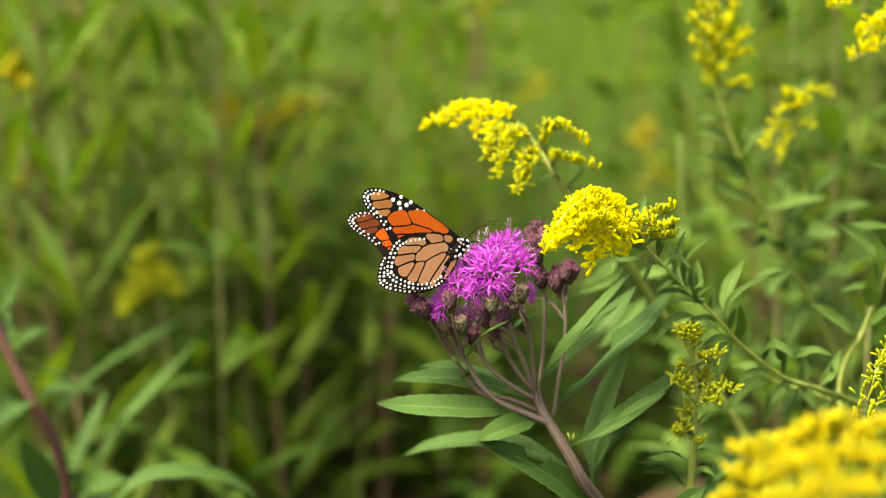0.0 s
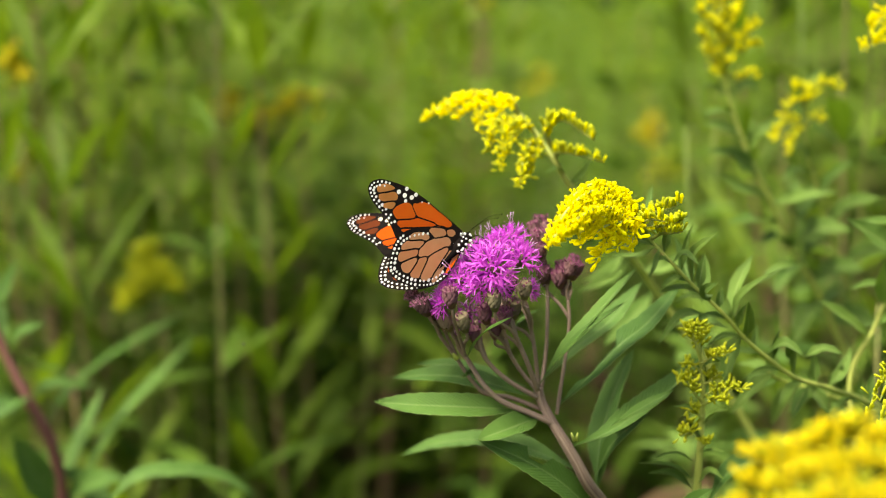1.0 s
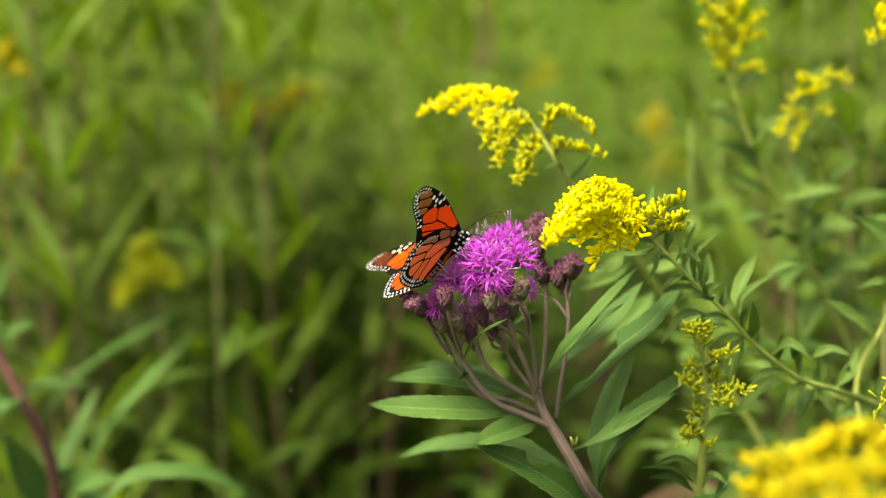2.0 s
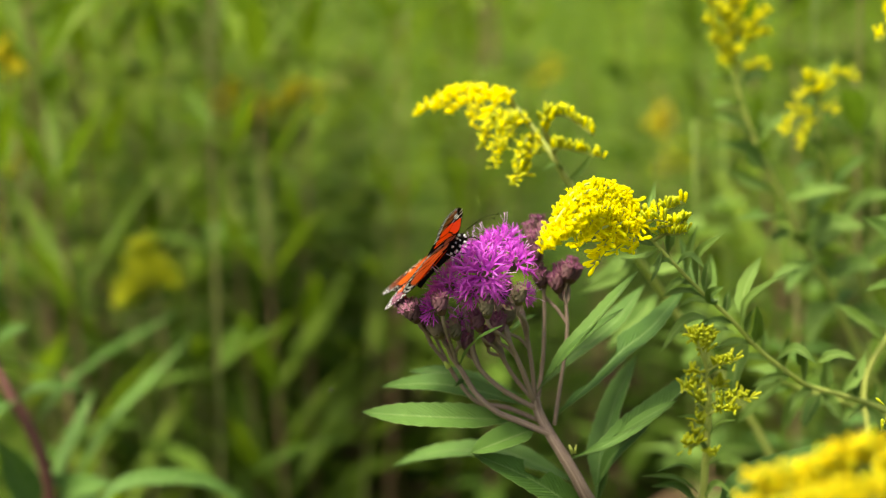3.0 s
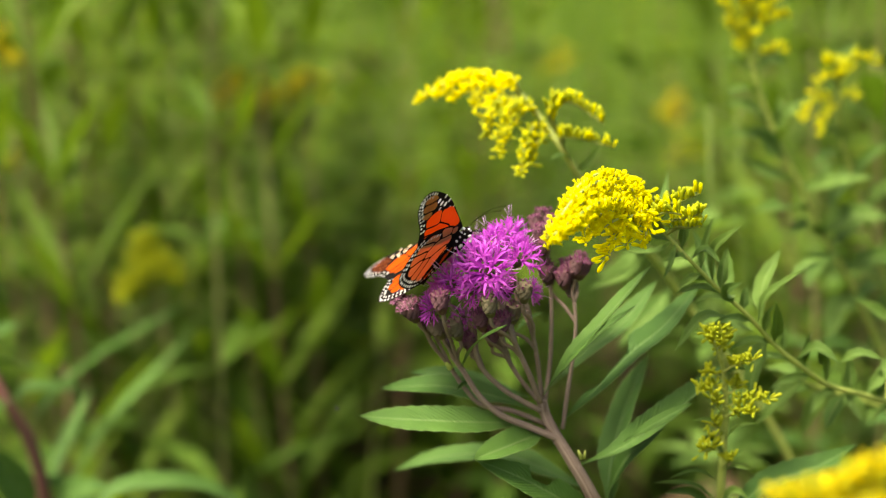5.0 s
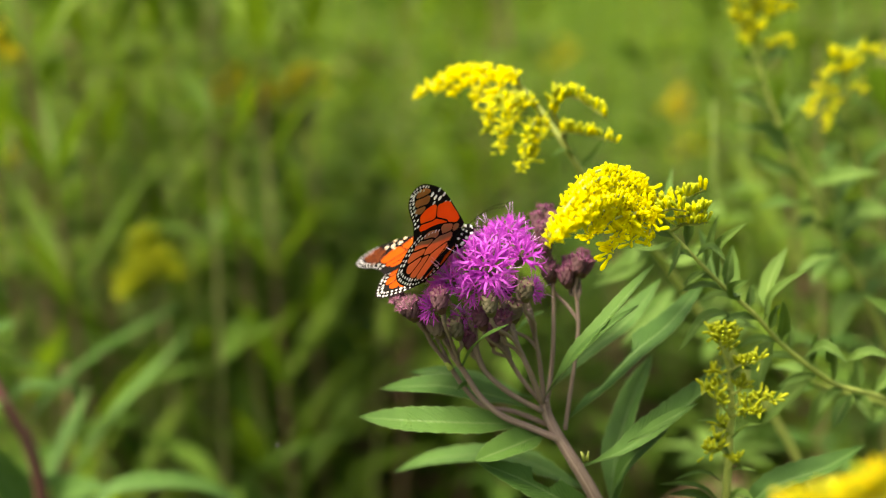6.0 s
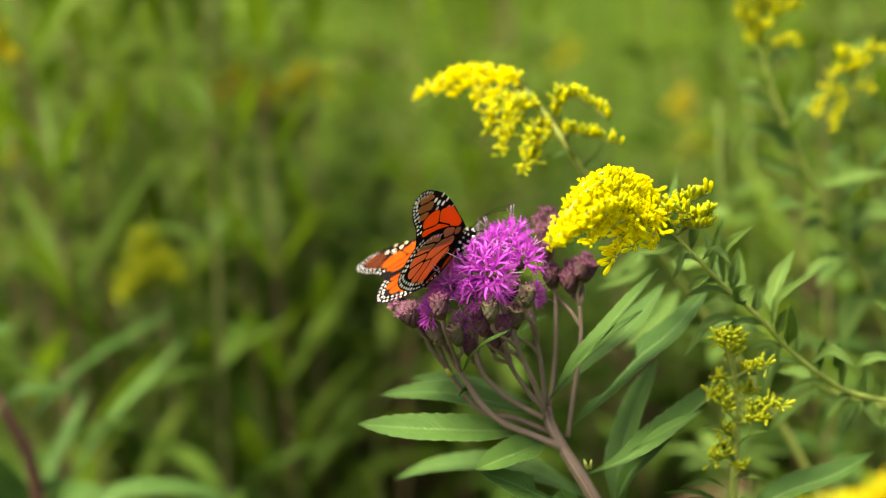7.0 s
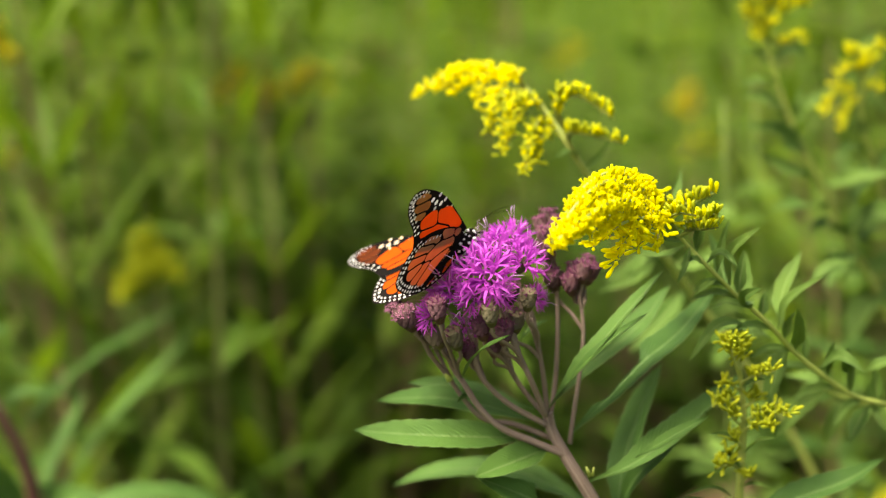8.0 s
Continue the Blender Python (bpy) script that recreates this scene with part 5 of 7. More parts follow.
def build_budding_rod():
    """A slender rod in bud beside the ironweed."""
    rng = random.Random(28)
    base = (0.15, 0.05, 0.0)
    g = thing("goldenrod", base, "slender goldenrod in greenish-yellow bud", "flower")
    stalk = spline([base, (0.13, 0.04, 0.6), (0.10, 0.02, 1.05)] + [(0.0963, 0.0120, 1.1243), (0.0969, 0.0100, 1.1418), (0.0975, 0.0080, 1.1590), (0.0981, 0.0070, 1.1736), (0.0973, 0.0050, 1.1871), (0.0948, 0.0010, 1.1981)], 8)
    part("stalk", tube(bmesh.new(), stalk, 0.0022, 0.0007, 8), STEM_GOLD, g)

    def budding(pts, n):
        spray(g, pts, int(n * 2.3), rng, CLUB_BUD, 0.80, 0.0022, up=(0, -0.4, 0.7), start=0.3, r=0.0005, loose=10, ragged=0.6)

    budding([(0.0964, 0.0040, 1.1904), (0.0934, 0.0000, 1.1983), (0.0905, -0.0030, 1.2035)], 20)
    budding([(0.0964, 0.0040, 1.1904), (0.0971, 0.0040, 1.1979), (0.0979, 0.0040, 1.2022)], 20)
    budding([(0.0955, 0.0000, 1.1934), (0.0930, -0.0040, 1.2012), (0.0937, -0.0040, 1.2045)], 16)
    budding([(0.0968, 0.0040, 1.1884), (0.1009, 0.0000, 1.1920), (0.1060, -0.0020, 1.1938)], 16)
    budding([(0.0970, 0.0050, 1.1822), (0.0928, 0.0020, 1.1843), (0.0876, 0.0000, 1.1823)], 14)
    budding([(0.0975, 0.0060, 1.1799), (0.1006, 0.0040, 1.1824), (0.1018, 0.0040, 1.1856)], 10)
    budding([(0.0979, 0.0060, 1.1755), (0.1038, 0.0000, 1.1806), (0.1102, -0.0020, 1.1803)], 22)
    budding([(0.0979, 0.0060, 1.1723), (0.1010, 0.0000, 1.1764), (0.1056, -0.0030, 1.1763)], 18)
    budding([(0.0976, 0.0060, 1.1739), (0.0937, 0.0000, 1.1789), (0.0922, -0.0020, 1.1822)], 12)
    budding([(0.0976, 0.0060, 1.1674), (0.0947, 0.0020, 1.1707), (0.0925, 0.0000, 1.1727)], 10)
    budding([(0.0972, 0.0060, 1.1597), (0.0930, 0.0000, 1.1638), (0.0888, -0.0030, 1.1634)], 16)
    budding([(0.0972, 0.0060, 1.1613), (0.0940, 0.0020, 1.1659), (0.0918, 0.0000, 1.1674)], 12)
    budding([(0.0973, 0.0060, 1.1552), (0.0982, 0.0020, 1.1586), (0.0994, 0.0000, 1.1601)], 8)
    budding([(0.0967, 0.0060, 1.1855), (0.0930, 0.0040, 1.1885), (0.0905, 0.0020, 1.1882)], 10)
    rod_leaf(g, [(0.0960, 0.0080, 1.1496), (0.0873, 0.0000, 1.1562), (0.0783, -0.0060, 1.1559)], 0.0017, (0, -0.5, 0.85))
    rod_leaf(g, [(0.0953, 0.0080, 1.1430), (0.0850, 0.0000, 1.1517), (0.0735, -0.0060, 1.1544)], 0.0026, (0, -0.55, 0.8))
    rod_leaf(g, [(0.0949, 0.0080, 1.1395), (0.0862, 0.0020, 1.1478), (0.0771, -0.0020, 1.1493)], 0.0038, (0.1, -0.65, 0.7))
    rod_leaf(g, [(0.0966, 0.0060, 1.1425), (0.1003, 0.0000, 1.1493), (0.1042, -0.0040, 1.1475)], 0.0034, (0, -0.6, 0.75))
    rod_leaf(g, [(0.0965, 0.0040, 1.1685), (0.0915, -0.0020, 1.1740), (0.0856, -0.0060, 1.1754)], 0.0020, (0.2, -0.6, 0.75))
    rod_leaf(g, [(0.0973, 0.0040, 1.1654), (0.1013, -0.0020, 1.1719), (0.1055, -0.0060, 1.1741)], 0.0022, (0, -0.5, 0.85))
    rod_leaf(g, [(0.0974, 0.0040, 1.1551), (0.1006, 0.0000, 1.1573), (0.1048, -0.0020, 1.1572)], 0.0017, (0, -0.5, 0.85))
    rod_leaf(g, [(0.0973, 0.0040, 1.1604), (0.0926, 0.0000, 1.1668), (0.0893, -0.0020, 1.1688)], 0.0019, (0.3, -0.7, 0.5))
    rod_leaf(g, [(0.0972, 0.0040, 1.1868), (0.1000, 0.0000, 1.1904), (0.1034, -0.0020, 1.1909)], 0.0022, (0, -0.6, 0.7))
    lance(g, [(0.0984, 0.0000, 1.1354), (0.1063, 0.0020, 1.1473), (0.1143, 0.0040, 1.1510), (0.1284, 0.0080, 1.1544), (0.1430, 0.0160, 1.1594)], 0.0105, LEAF_IRON, LEAF_PALE, (-0.25, -0.6, 0.75), 35)
    lance(g, [(0.0893, -0.0100, 1.1293), (0.0921, -0.0120, 1.1409), (0.0989, -0.0140, 1.1476)], 0.0085, LEAF_IRON, LEAF_PALE, (-0.5, -0.7, 0.5), 30)


build_budding_rod()


def build_upright_rod():
    """A taller rod further back with a narrow upright plume."""
    rng = random.Random(38)
    base = (0.40, 0.30, 0.0)
    g = thing("goldenrod", base, "tall upright goldenrod with a narrow yellow plume", "flower")
    line = spline([base, (0.34, 0.27, 0.6), (0.26, 0.24, 1.0)] + [(0.2260, 0.2200, 1.0927), (0.1954, 0.1900, 1.1515), (0.1802, 0.1800, 1.1812), (0.1644, 0.1700, 1.2054), (0.1540, 0.1650, 1.2275), (0.1439, 0.1600, 1.2464), (0.1375, 0.1600, 1.2619), (0.1315, 0.1600, 1.2823), (0.1291, 0.1600, 1.3024), (0.1286, 0.1600, 1.3272)], 8)
    part("stalk", tube(bmesh.new(), line, 0.0021, 0.0006, 7), STEM_GOLD, g)

    def side(pts, n):
        spray(g, pts, int(n * 0.6), rng, OPEN_GOLD, 0.95, 0.0026, r=0.0005, start=0.2)
        spray(g, pts, int(n * 0.7), rng, CLUB_GREEN, 1.0, 0.0026, r=0.0005, start=0.0)

    side([(0.1284, 0.1600, 1.2895), (0.1251, 0.1550, 1.2963), (0.1184, 0.1500, 1.3022)], 30)
    side([(0.1289, 0.1600, 1.2937), (0.1238, 0.1550, 1.3026), (0.1156, 0.1500, 1.3106)], 34)
    side([(0.1296, 0.1600, 1.2974), (0.1275, 0.1550, 1.3074), (0.1229, 0.1500, 1.3152)], 30)
    side([(0.1298, 0.1600, 1.2999), (0.1361, 0.1550, 1.3059), (0.1427, 0.1500, 1.3112)], 34)
    side([(0.1304, 0.1600, 1.2949), (0.1386, 0.1550, 1.3016), (0.1453, 0.1500, 1.3038)], 26)
    side([(0.1309, 0.1600, 1.2894), (0.1375, 0.1550, 1.2878), (0.1440, 0.1500, 1.2891)], 16)
    side([(0.1291, 0.1600, 1.3024), (0.1323, 0.1550, 1.3122), (0.1351, 0.1500, 1.3192)], 30)
    side([(0.1283, 0.1600, 1.3074), (0.1200, 0.1550, 1.3150), (0.1163, 0.1500, 1.3203)], 26)
    side([(0.1290, 0.1600, 1.3099), (0.1286, 0.1550, 1.3196), (0.1265, 0.1500, 1.3268)], 34)
    side([(0.1295, 0.1600, 1.3124), (0.1347, 0.1550, 1.3206), (0.1374, 0.1500, 1.3264)], 26)
    side([(0.1287, 0.1600, 1.3149), (0.1224, 0.1550, 1.3223), (0.1192, 0.1500, 1.3282)], 24)
    side([(0.1291, 0.1600, 1.2912), (0.1305, 0.1550, 1.2949), (0.1322, 0.1500, 1.2964)], 14)
    side([(0.1294, 0.1600, 1.2949), (0.1251, 0.1550, 1.2914), (0.1239, 0.1500, 1.2897)], 16)
    side([(0.1298, 0.1600, 1.3024), (0.1385, 0.1550, 1.3095), (0.1417, 0.1500, 1.3142)], 20)
    rod_leaf(g, [(0.1400, 0.1600, 1.2567), (0.1270, 0.1500, 1.2658), (0.1176, 0.1500, 1.2668)], 0.0077, (-0.45, -0.6, 0.65))
    rod_leaf(g, [(0.1414, 0.1600, 1.2516), (0.1424, 0.1500, 1.2611), (0.1410, 0.1500, 1.2699)], 0.0092, (-0.45, -0.6, 0.65))
    rod_leaf(g, [(0.1528, 0.1650, 1.2288), (0.1381, 0.1550, 1.2354), (0.1260, 0.1500, 1.2431)], 0.0093, (-0.45, -0.6, 0.65))
    rod_leaf(g, [(0.1528, 0.1650, 1.2275), (0.1621, 0.1500, 1.2317), (0.1793, 0.1400, 1.2350)], 0.0084, (-0.45, -0.6, 0.65))
    rod_leaf(g, [(0.1578, 0.1700, 1.2162), (0.1424, 0.1500, 1.2214), (0.1286, 0.1450, 1.2208)], 0.0115, (-0.45, -0.6, 0.65))
    rod_leaf(g, [(0.1650, 0.1700, 1.2041), (0.1571, 0.1600, 1.2111), (0.1455, 0.1500, 1.2102)], 0.0117, (-0.45, -0.6, 0.65))
    rod_leaf(g, [(0.1650, 0.1700, 1.2041), (0.1722, 0.1600, 1.2147), (0.1885, 0.1500, 1.2158)], 0.0133, (-0.45, -0.6, 0.65))
    rod_leaf(g, [(0.1709, 0.1750, 1.1964), (0.1625, 0.1600, 1.1952), (0.1529, 0.1500, 1.1855)], 0.0117, (-0.45, -0.6, 0.65))
    rod_leaf(g, [(0.1775, 0.1800, 1.1859), (0.1879, 0.1700, 1.1943), (0.1980, 0.1600, 1.1946)], 0.0119, (-0.45, -0.6, 0.65))
    rod_leaf(g, [(0.1465, 0.1600, 1.2412), (0.1329, 0.1550, 1.2517), (0.1196, 0.1500, 1.2541)], 0.0101, (-0.45, -0.6, 0.65))
    rod_leaf(g, [(0.1348, 0.1600, 1.2721), (0.1245, 0.1500, 1.2733), (0.1176, 0.1500, 1.2715)], 0.0061, (-0.45, -0.6, 0.65))
    rod_leaf(g, [(0.1305, 0.1600, 1.2798), (0.1239, 0.1550, 1.2847), (0.1175, 0.1500, 1.2855)], 0.0054, (-0.45, -0.6, 0.65))
    rod_leaf(g, [(0.1830, 0.1800, 1.1762), (0.1729, 0.1700, 1.1703), (0.1657, 0.1600, 1.1592)], 0.0135, (-0.45, -0.6, 0.65))
    rod_leaf(g, [(0.1883, 0.1900, 1.1656), (0.1977, 0.1800, 1.1677), (0.2094, 0.1700, 1.1643)], 0.0137, (-0.45, -0.6, 0.65))
    rod_leaf(g, [(0.1330, 0.1600, 1.2798), (0.1397, 0.1600, 1.2846), (0.1465, 0.1600, 1.2824)], 0.0063, (-0.45, -0.6, 0.65))
    rod_leaf(g, [(0.1388, 0.1600, 1.2580), (0.1487, 0.1600, 1.2629), (0.1587, 0.1600, 1.2690)], 0.0078, (-0.45, -0.6, 0.65))


build_upright_rod()


def build_hooked_rod():
    """Its neighbour, whose small plume hooks over."""
    rng = random.Random(48)
    base = (0.46, 0.32, 0.0)
    g = thing("goldenrod", base, "goldenrod with a small hooked yellow plume", "flower")
    line = spline([base, (0.40, 0.29, 0.6), (0.30, 0.26, 1.0)] + [(0.2435, 0.2400, 1.0923), (0.2072, 0.2000, 1.1632), (0.1876, 0.1800, 1.2061), (0.1773, 0.1700, 1.2316), (0.1718, 0.1650, 1.2453), (0.1680, 0.1600, 1.2636), (0.1682, 0.1600, 1.2763)], 8)
    part("stalk", tube(bmesh.new(), line, 0.0019, 0.0006, 7), STEM_GOLD, g)

    def side(pts, n):
        spray(g, pts, int(n * 0.7), rng, OPEN_GOLD, 0.9, 0.0018, fall=0.001)
        spray(g, pts, int(n * 0.7), rng, CLUB_GREEN, 0.95, 0.0018)

    side([(0.1676, 0.1600, 1.2687), (0.1680, 0.1580, 1.2789), (0.1733, 0.1550, 1.2848), (0.1843, 0.1500, 1.2826)], 40)
    side([(0.1672, 0.1600, 1.2662), (0.1613, 0.1550, 1.2679), (0.1529, 0.1500, 1.2641), (0.1499, 0.1480, 1.2583)], 30)
    side([(0.1668, 0.1600, 1.2624), (0.1632, 0.1550, 1.2628), (0.1597, 0.1500, 1.2582), (0.1589, 0.1480, 1.2511)], 28)
    side([(0.1680, 0.1600, 1.2750), (0.1626, 0.1560, 1.2771), (0.1574, 0.1520, 1.2744), (0.1553, 0.1500, 1.2715)], 18)
    side([(0.1679, 0.1600, 1.2788), (0.1659, 0.1580, 1.2819), (0.1628, 0.1550, 1.2841), (0.1611, 0.1540, 1.2831)], 16)
    side([(0.1692, 0.1600, 1.2636), (0.1702, 0.1580, 1.2687), (0.1719, 0.1550, 1.2699), (0.1730, 0.1540, 1.2659)], 12)
    side([(0.1676, 0.1600, 1.2712), (0.1688, 0.1560, 1.2776), (0.1695, 0.1540, 1.2794), (0.1710, 0.1520, 1.2790)], 14)
    rod_leaf(g, [(0.1729, 0.1650, 1.2414), (0.1630, 0.1550, 1.2438), (0.1551, 0.1500, 1.2394)], 0.0080, (-0.45, -0.6, 0.65))
    rod_leaf(g, [(0.1773, 0.1700, 1.2316), (0.1817, 0.1600, 1.2404), (0.1890, 0.1550, 1.2483)], 0.0088, (-0.45, -0.6, 0.65))
    rod_leaf(g, [(0.1781, 0.1700, 1.2290), (0.1695, 0.1600, 1.2277), (0.1636, 0.1500, 1.2189)], 0.0095, (-0.45, -0.6, 0.65))
    rod_leaf(g, [(0.1847, 0.1800, 1.2156), (0.1935, 0.1700, 1.2260), (0.2045, 0.1600, 1.2296)], 0.0104, (-0.45, -0.6, 0.65))
    rod_leaf(g, [(0.1881, 0.1800, 1.2061), (0.1773, 0.1700, 1.2078), (0.1679, 0.1600, 1.2030)], 0.0111, (-0.45, -0.6, 0.65))
    rod_leaf(g, [(0.1958, 0.1900, 1.1906), (0.2034, 0.1800, 1.2004), (0.2133, 0.1700, 1.2019)], 0.0113, (-0.45, -0.6, 0.65))
    rod_leaf(g, [(0.2028, 0.2000, 1.1746), (0.1895, 0.1800, 1.1788), (0.1793, 0.1700, 1.1743)], 0.0113, (-0.45, -0.6, 0.65))
    rod_leaf(g, [(0.1707, 0.1630, 1.2493), (0.1655, 0.1580, 1.2550), (0.1623, 0.1550, 1.2540)], 0.0044, (-0.45, -0.6, 0.65))


build_hooked_rod()


def build_near_goldenrod():
    """The rod close to the camera whose plume fills a corner."""
    rng = random.Random(31)
    base = (0.17, -0.12, 0.0)
    g = thing("goldenrod", base, "nearby goldenrod with a broad golden plume", "flower")
    part("stalk", tube(bmesh.new(), spline([base, (0.16, -0.125, 0.7)] + [(0.1232, -0.1500, 1.0981), (0.1116, -0.1500, 1.1677), (0.1085, -0.1500, 1.1812)], 8), 0.003, 0.001, 8), STEM_GOLD, g)

    def lobe(pts):
        spray(g, pts, 46, rng, OPEN_WARM, 0.80, 0.0026, r=0.0005, start=0.60, ragged=0.9)
        spray(g, pts, 26, rng, CLUB_GREEN, 0.75, 0.0026, r=0.0005, start=0.3)

    lobe([(0.1085, -0.1500, 1.1812), (0.0928, -0.1500, 1.2023), (0.0855, -0.1540, 1.2055)])
    lobe([(0.1085, -0.1500, 1.1812), (0.0910, -0.1500, 1.1974), (0.0828, -0.1540, 1.1995)])
    lobe([(0.1085, -0.1500, 1.1812), (0.0895, -0.1500, 1.1923), (0.0807, -0.1540, 1.1933)])
    lobe([(0.1085, -0.1500, 1.1812), (0.0967, -0.1500, 1.2037), (0.0910, -0.1540, 1.2072)])
    lobe([(0.1085, -0.1500, 1.1812), (0.1020, -0.1480, 1.2045), (0.0982, -0.1520, 1.2084)])
    lobe([(0.1085, -0.1500, 1.1812), (0.1044, -0.1500, 1.2072), (0.1018, -0.1540, 1.2115)])
    lobe([(0.1085, -0.1500, 1.1812), (0.1080, -0.1500, 1.2084), (0.1069, -0.1540, 1.2131)])
    lobe([(0.1085, -0.1500, 1.1812), (0.1114, -0.1450, 1.2074), (0.1112, -0.1490, 1.2123)])
    lobe([(0.1085, -0.1500, 1.1812), (0.1171, -0.1400, 1.2033), (0.1186, -0.1440, 1.2076)])
    lobe([(0.1085, -0.1500, 1.1812), (0.1210, -0.1400, 1.2047), (0.1241, -0.1440, 1.2093)])
    lobe([(0.1085, -0.1500, 1.1812), (0.0913, -0.1700, 1.2035), (0.0855, -0.1740, 1.2053)])
    lobe([(0.1085, -0.1500, 1.1812), (0.0960, -0.1700, 1.2061), (0.0921, -0.1740, 1.2085)])
    lobe([(0.1085, -0.1500, 1.1812), (0.1008, -0.1700, 1.2072), (0.0989, -0.1740, 1.2099)])
    lobe([(0.1085, -0.1500, 1.1812), (0.1058, -0.1700, 1.2088), (0.1059, -0.1740, 1.2119)])
    lobe([(0.1085, -0.1500, 1.1812), (0.1104, -0.1700, 1.2077), (0.1123, -0.1740, 1.2105)])
    lobe([(0.1085, -0.1500, 1.1812), (0.0911, -0.1800, 1.2027), (0.0863, -0.1840, 1.2036)])
    lobe([(0.1085, -0.1500, 1.1812), (0.0952, -0.1850, 1.2056), (0.0925, -0.1890, 1.2067)])
    lobe([(0.1085, -0.1500, 1.1812), (0.1004, -0.1850, 1.2070), (0.0999, -0.1890, 1.2084)])
    lobe([(0.1085, -0.1500, 1.1812), (0.1068, -0.1800, 1.2048), (0.1083, -0.1840, 1.2061)])
    lobe([(0.1085, -0.1500, 1.1812), (0.1212, -0.1500, 1.2021), (0.1255, -0.1540, 1.2052)])
    lobe([(0.1085, -0.1500, 1.1812), (0.1201, -0.1600, 1.1986), (0.1250, -0.1640, 1.2002)])
    lobe([(0.1085, -0.1500, 1.1812), (0.0896, -0.1700, 1.1947), (0.0830, -0.1740, 1.1945)])
    lobe([(0.1085, -0.1500, 1.1812), (0.0934, -0.1850, 1.1994), (0.0899, -0.1890, 1.1990)])
    lobe([(0.1085, -0.1500, 1.1812), (0.1150, -0.1700, 1.1946), (0.1188, -0.1740, 1.1943)])
    lobe([(0.1085, -0.1500, 1.1812), (0.1029, -0.1350, 1.1972), (0.0980, -0.1390, 1.2006)])
    lobe([(0.1085, -0.1500, 1.1812), (0.1112, -0.1300, 1.1986), (0.1092, -0.1340, 1.2027)])
    lobe([(0.1085, -0.1500, 1.1812), (0.1184, -0.1300, 1.1973), (0.1194, -0.1340, 1.2011)])
    lobe([(0.1085, -0.1500, 1.1812), (0.0959, -0.1300, 1.1831), (0.0876, -0.1340, 1.1836)])


build_near_goldenrod()


# ---------------------------------------------------------------- further plants round the flowers
def build_shoots():
    """Leafy goldenrod shoots without flowers behind and beside the blooming rods."""
    rng = random.Random(77)
    kinds = [
        weed(31, 1.28, 40, 0.060, 0.0100, STEM_SHOOT, LEAF_GOLD, "leafy goldenrod shoot with narrow pale green leaves", bare=0.62, up=0.5, r=0.0015, lean=0.02, name="goldenrod_shoot"),
        weed(32, 1.36, 42, 0.052, 0.0085, STEM_SHOOT, LEAF_GOLD, "slim goldenrod shoot with upswept green leaves", bare=0.62, up=0.8, droop=0.2, r=0.0015, lean=0.02, name="goldenrod_shoot"),
        weed(33, 1.20, 34, 0.066, 0.0130, STEM_FIELD, LEAF_IRON, "young ironweed shoot with broad dull green leaves", bare=0.6, up=0.4, droop=0.45, r=0.0018, lean=0.02, name="ironweed_shoot"),
    ]
    spots = [(0.24, 0.09), (0.30, 0.15), (0.20, 0.17), (0.27, 0.24), (0.33, 0.30), (0.22, 0.30), (0.38, 0.24), (0.16, 0.26), (0.30, 0.36), (0.42, 0.34),
             (0.24, 0.40), (0.36, 0.42), (0.18, 0.36), (0.28, 0.48), (0.46, 0.44), (0.40, 0.52), (0.32, 0.07), (0.36, 0.14), (0.44, 0.20)]
    scatter(kinds, (4, 3, 4), spots, rng, 1.5)


build_shoots()


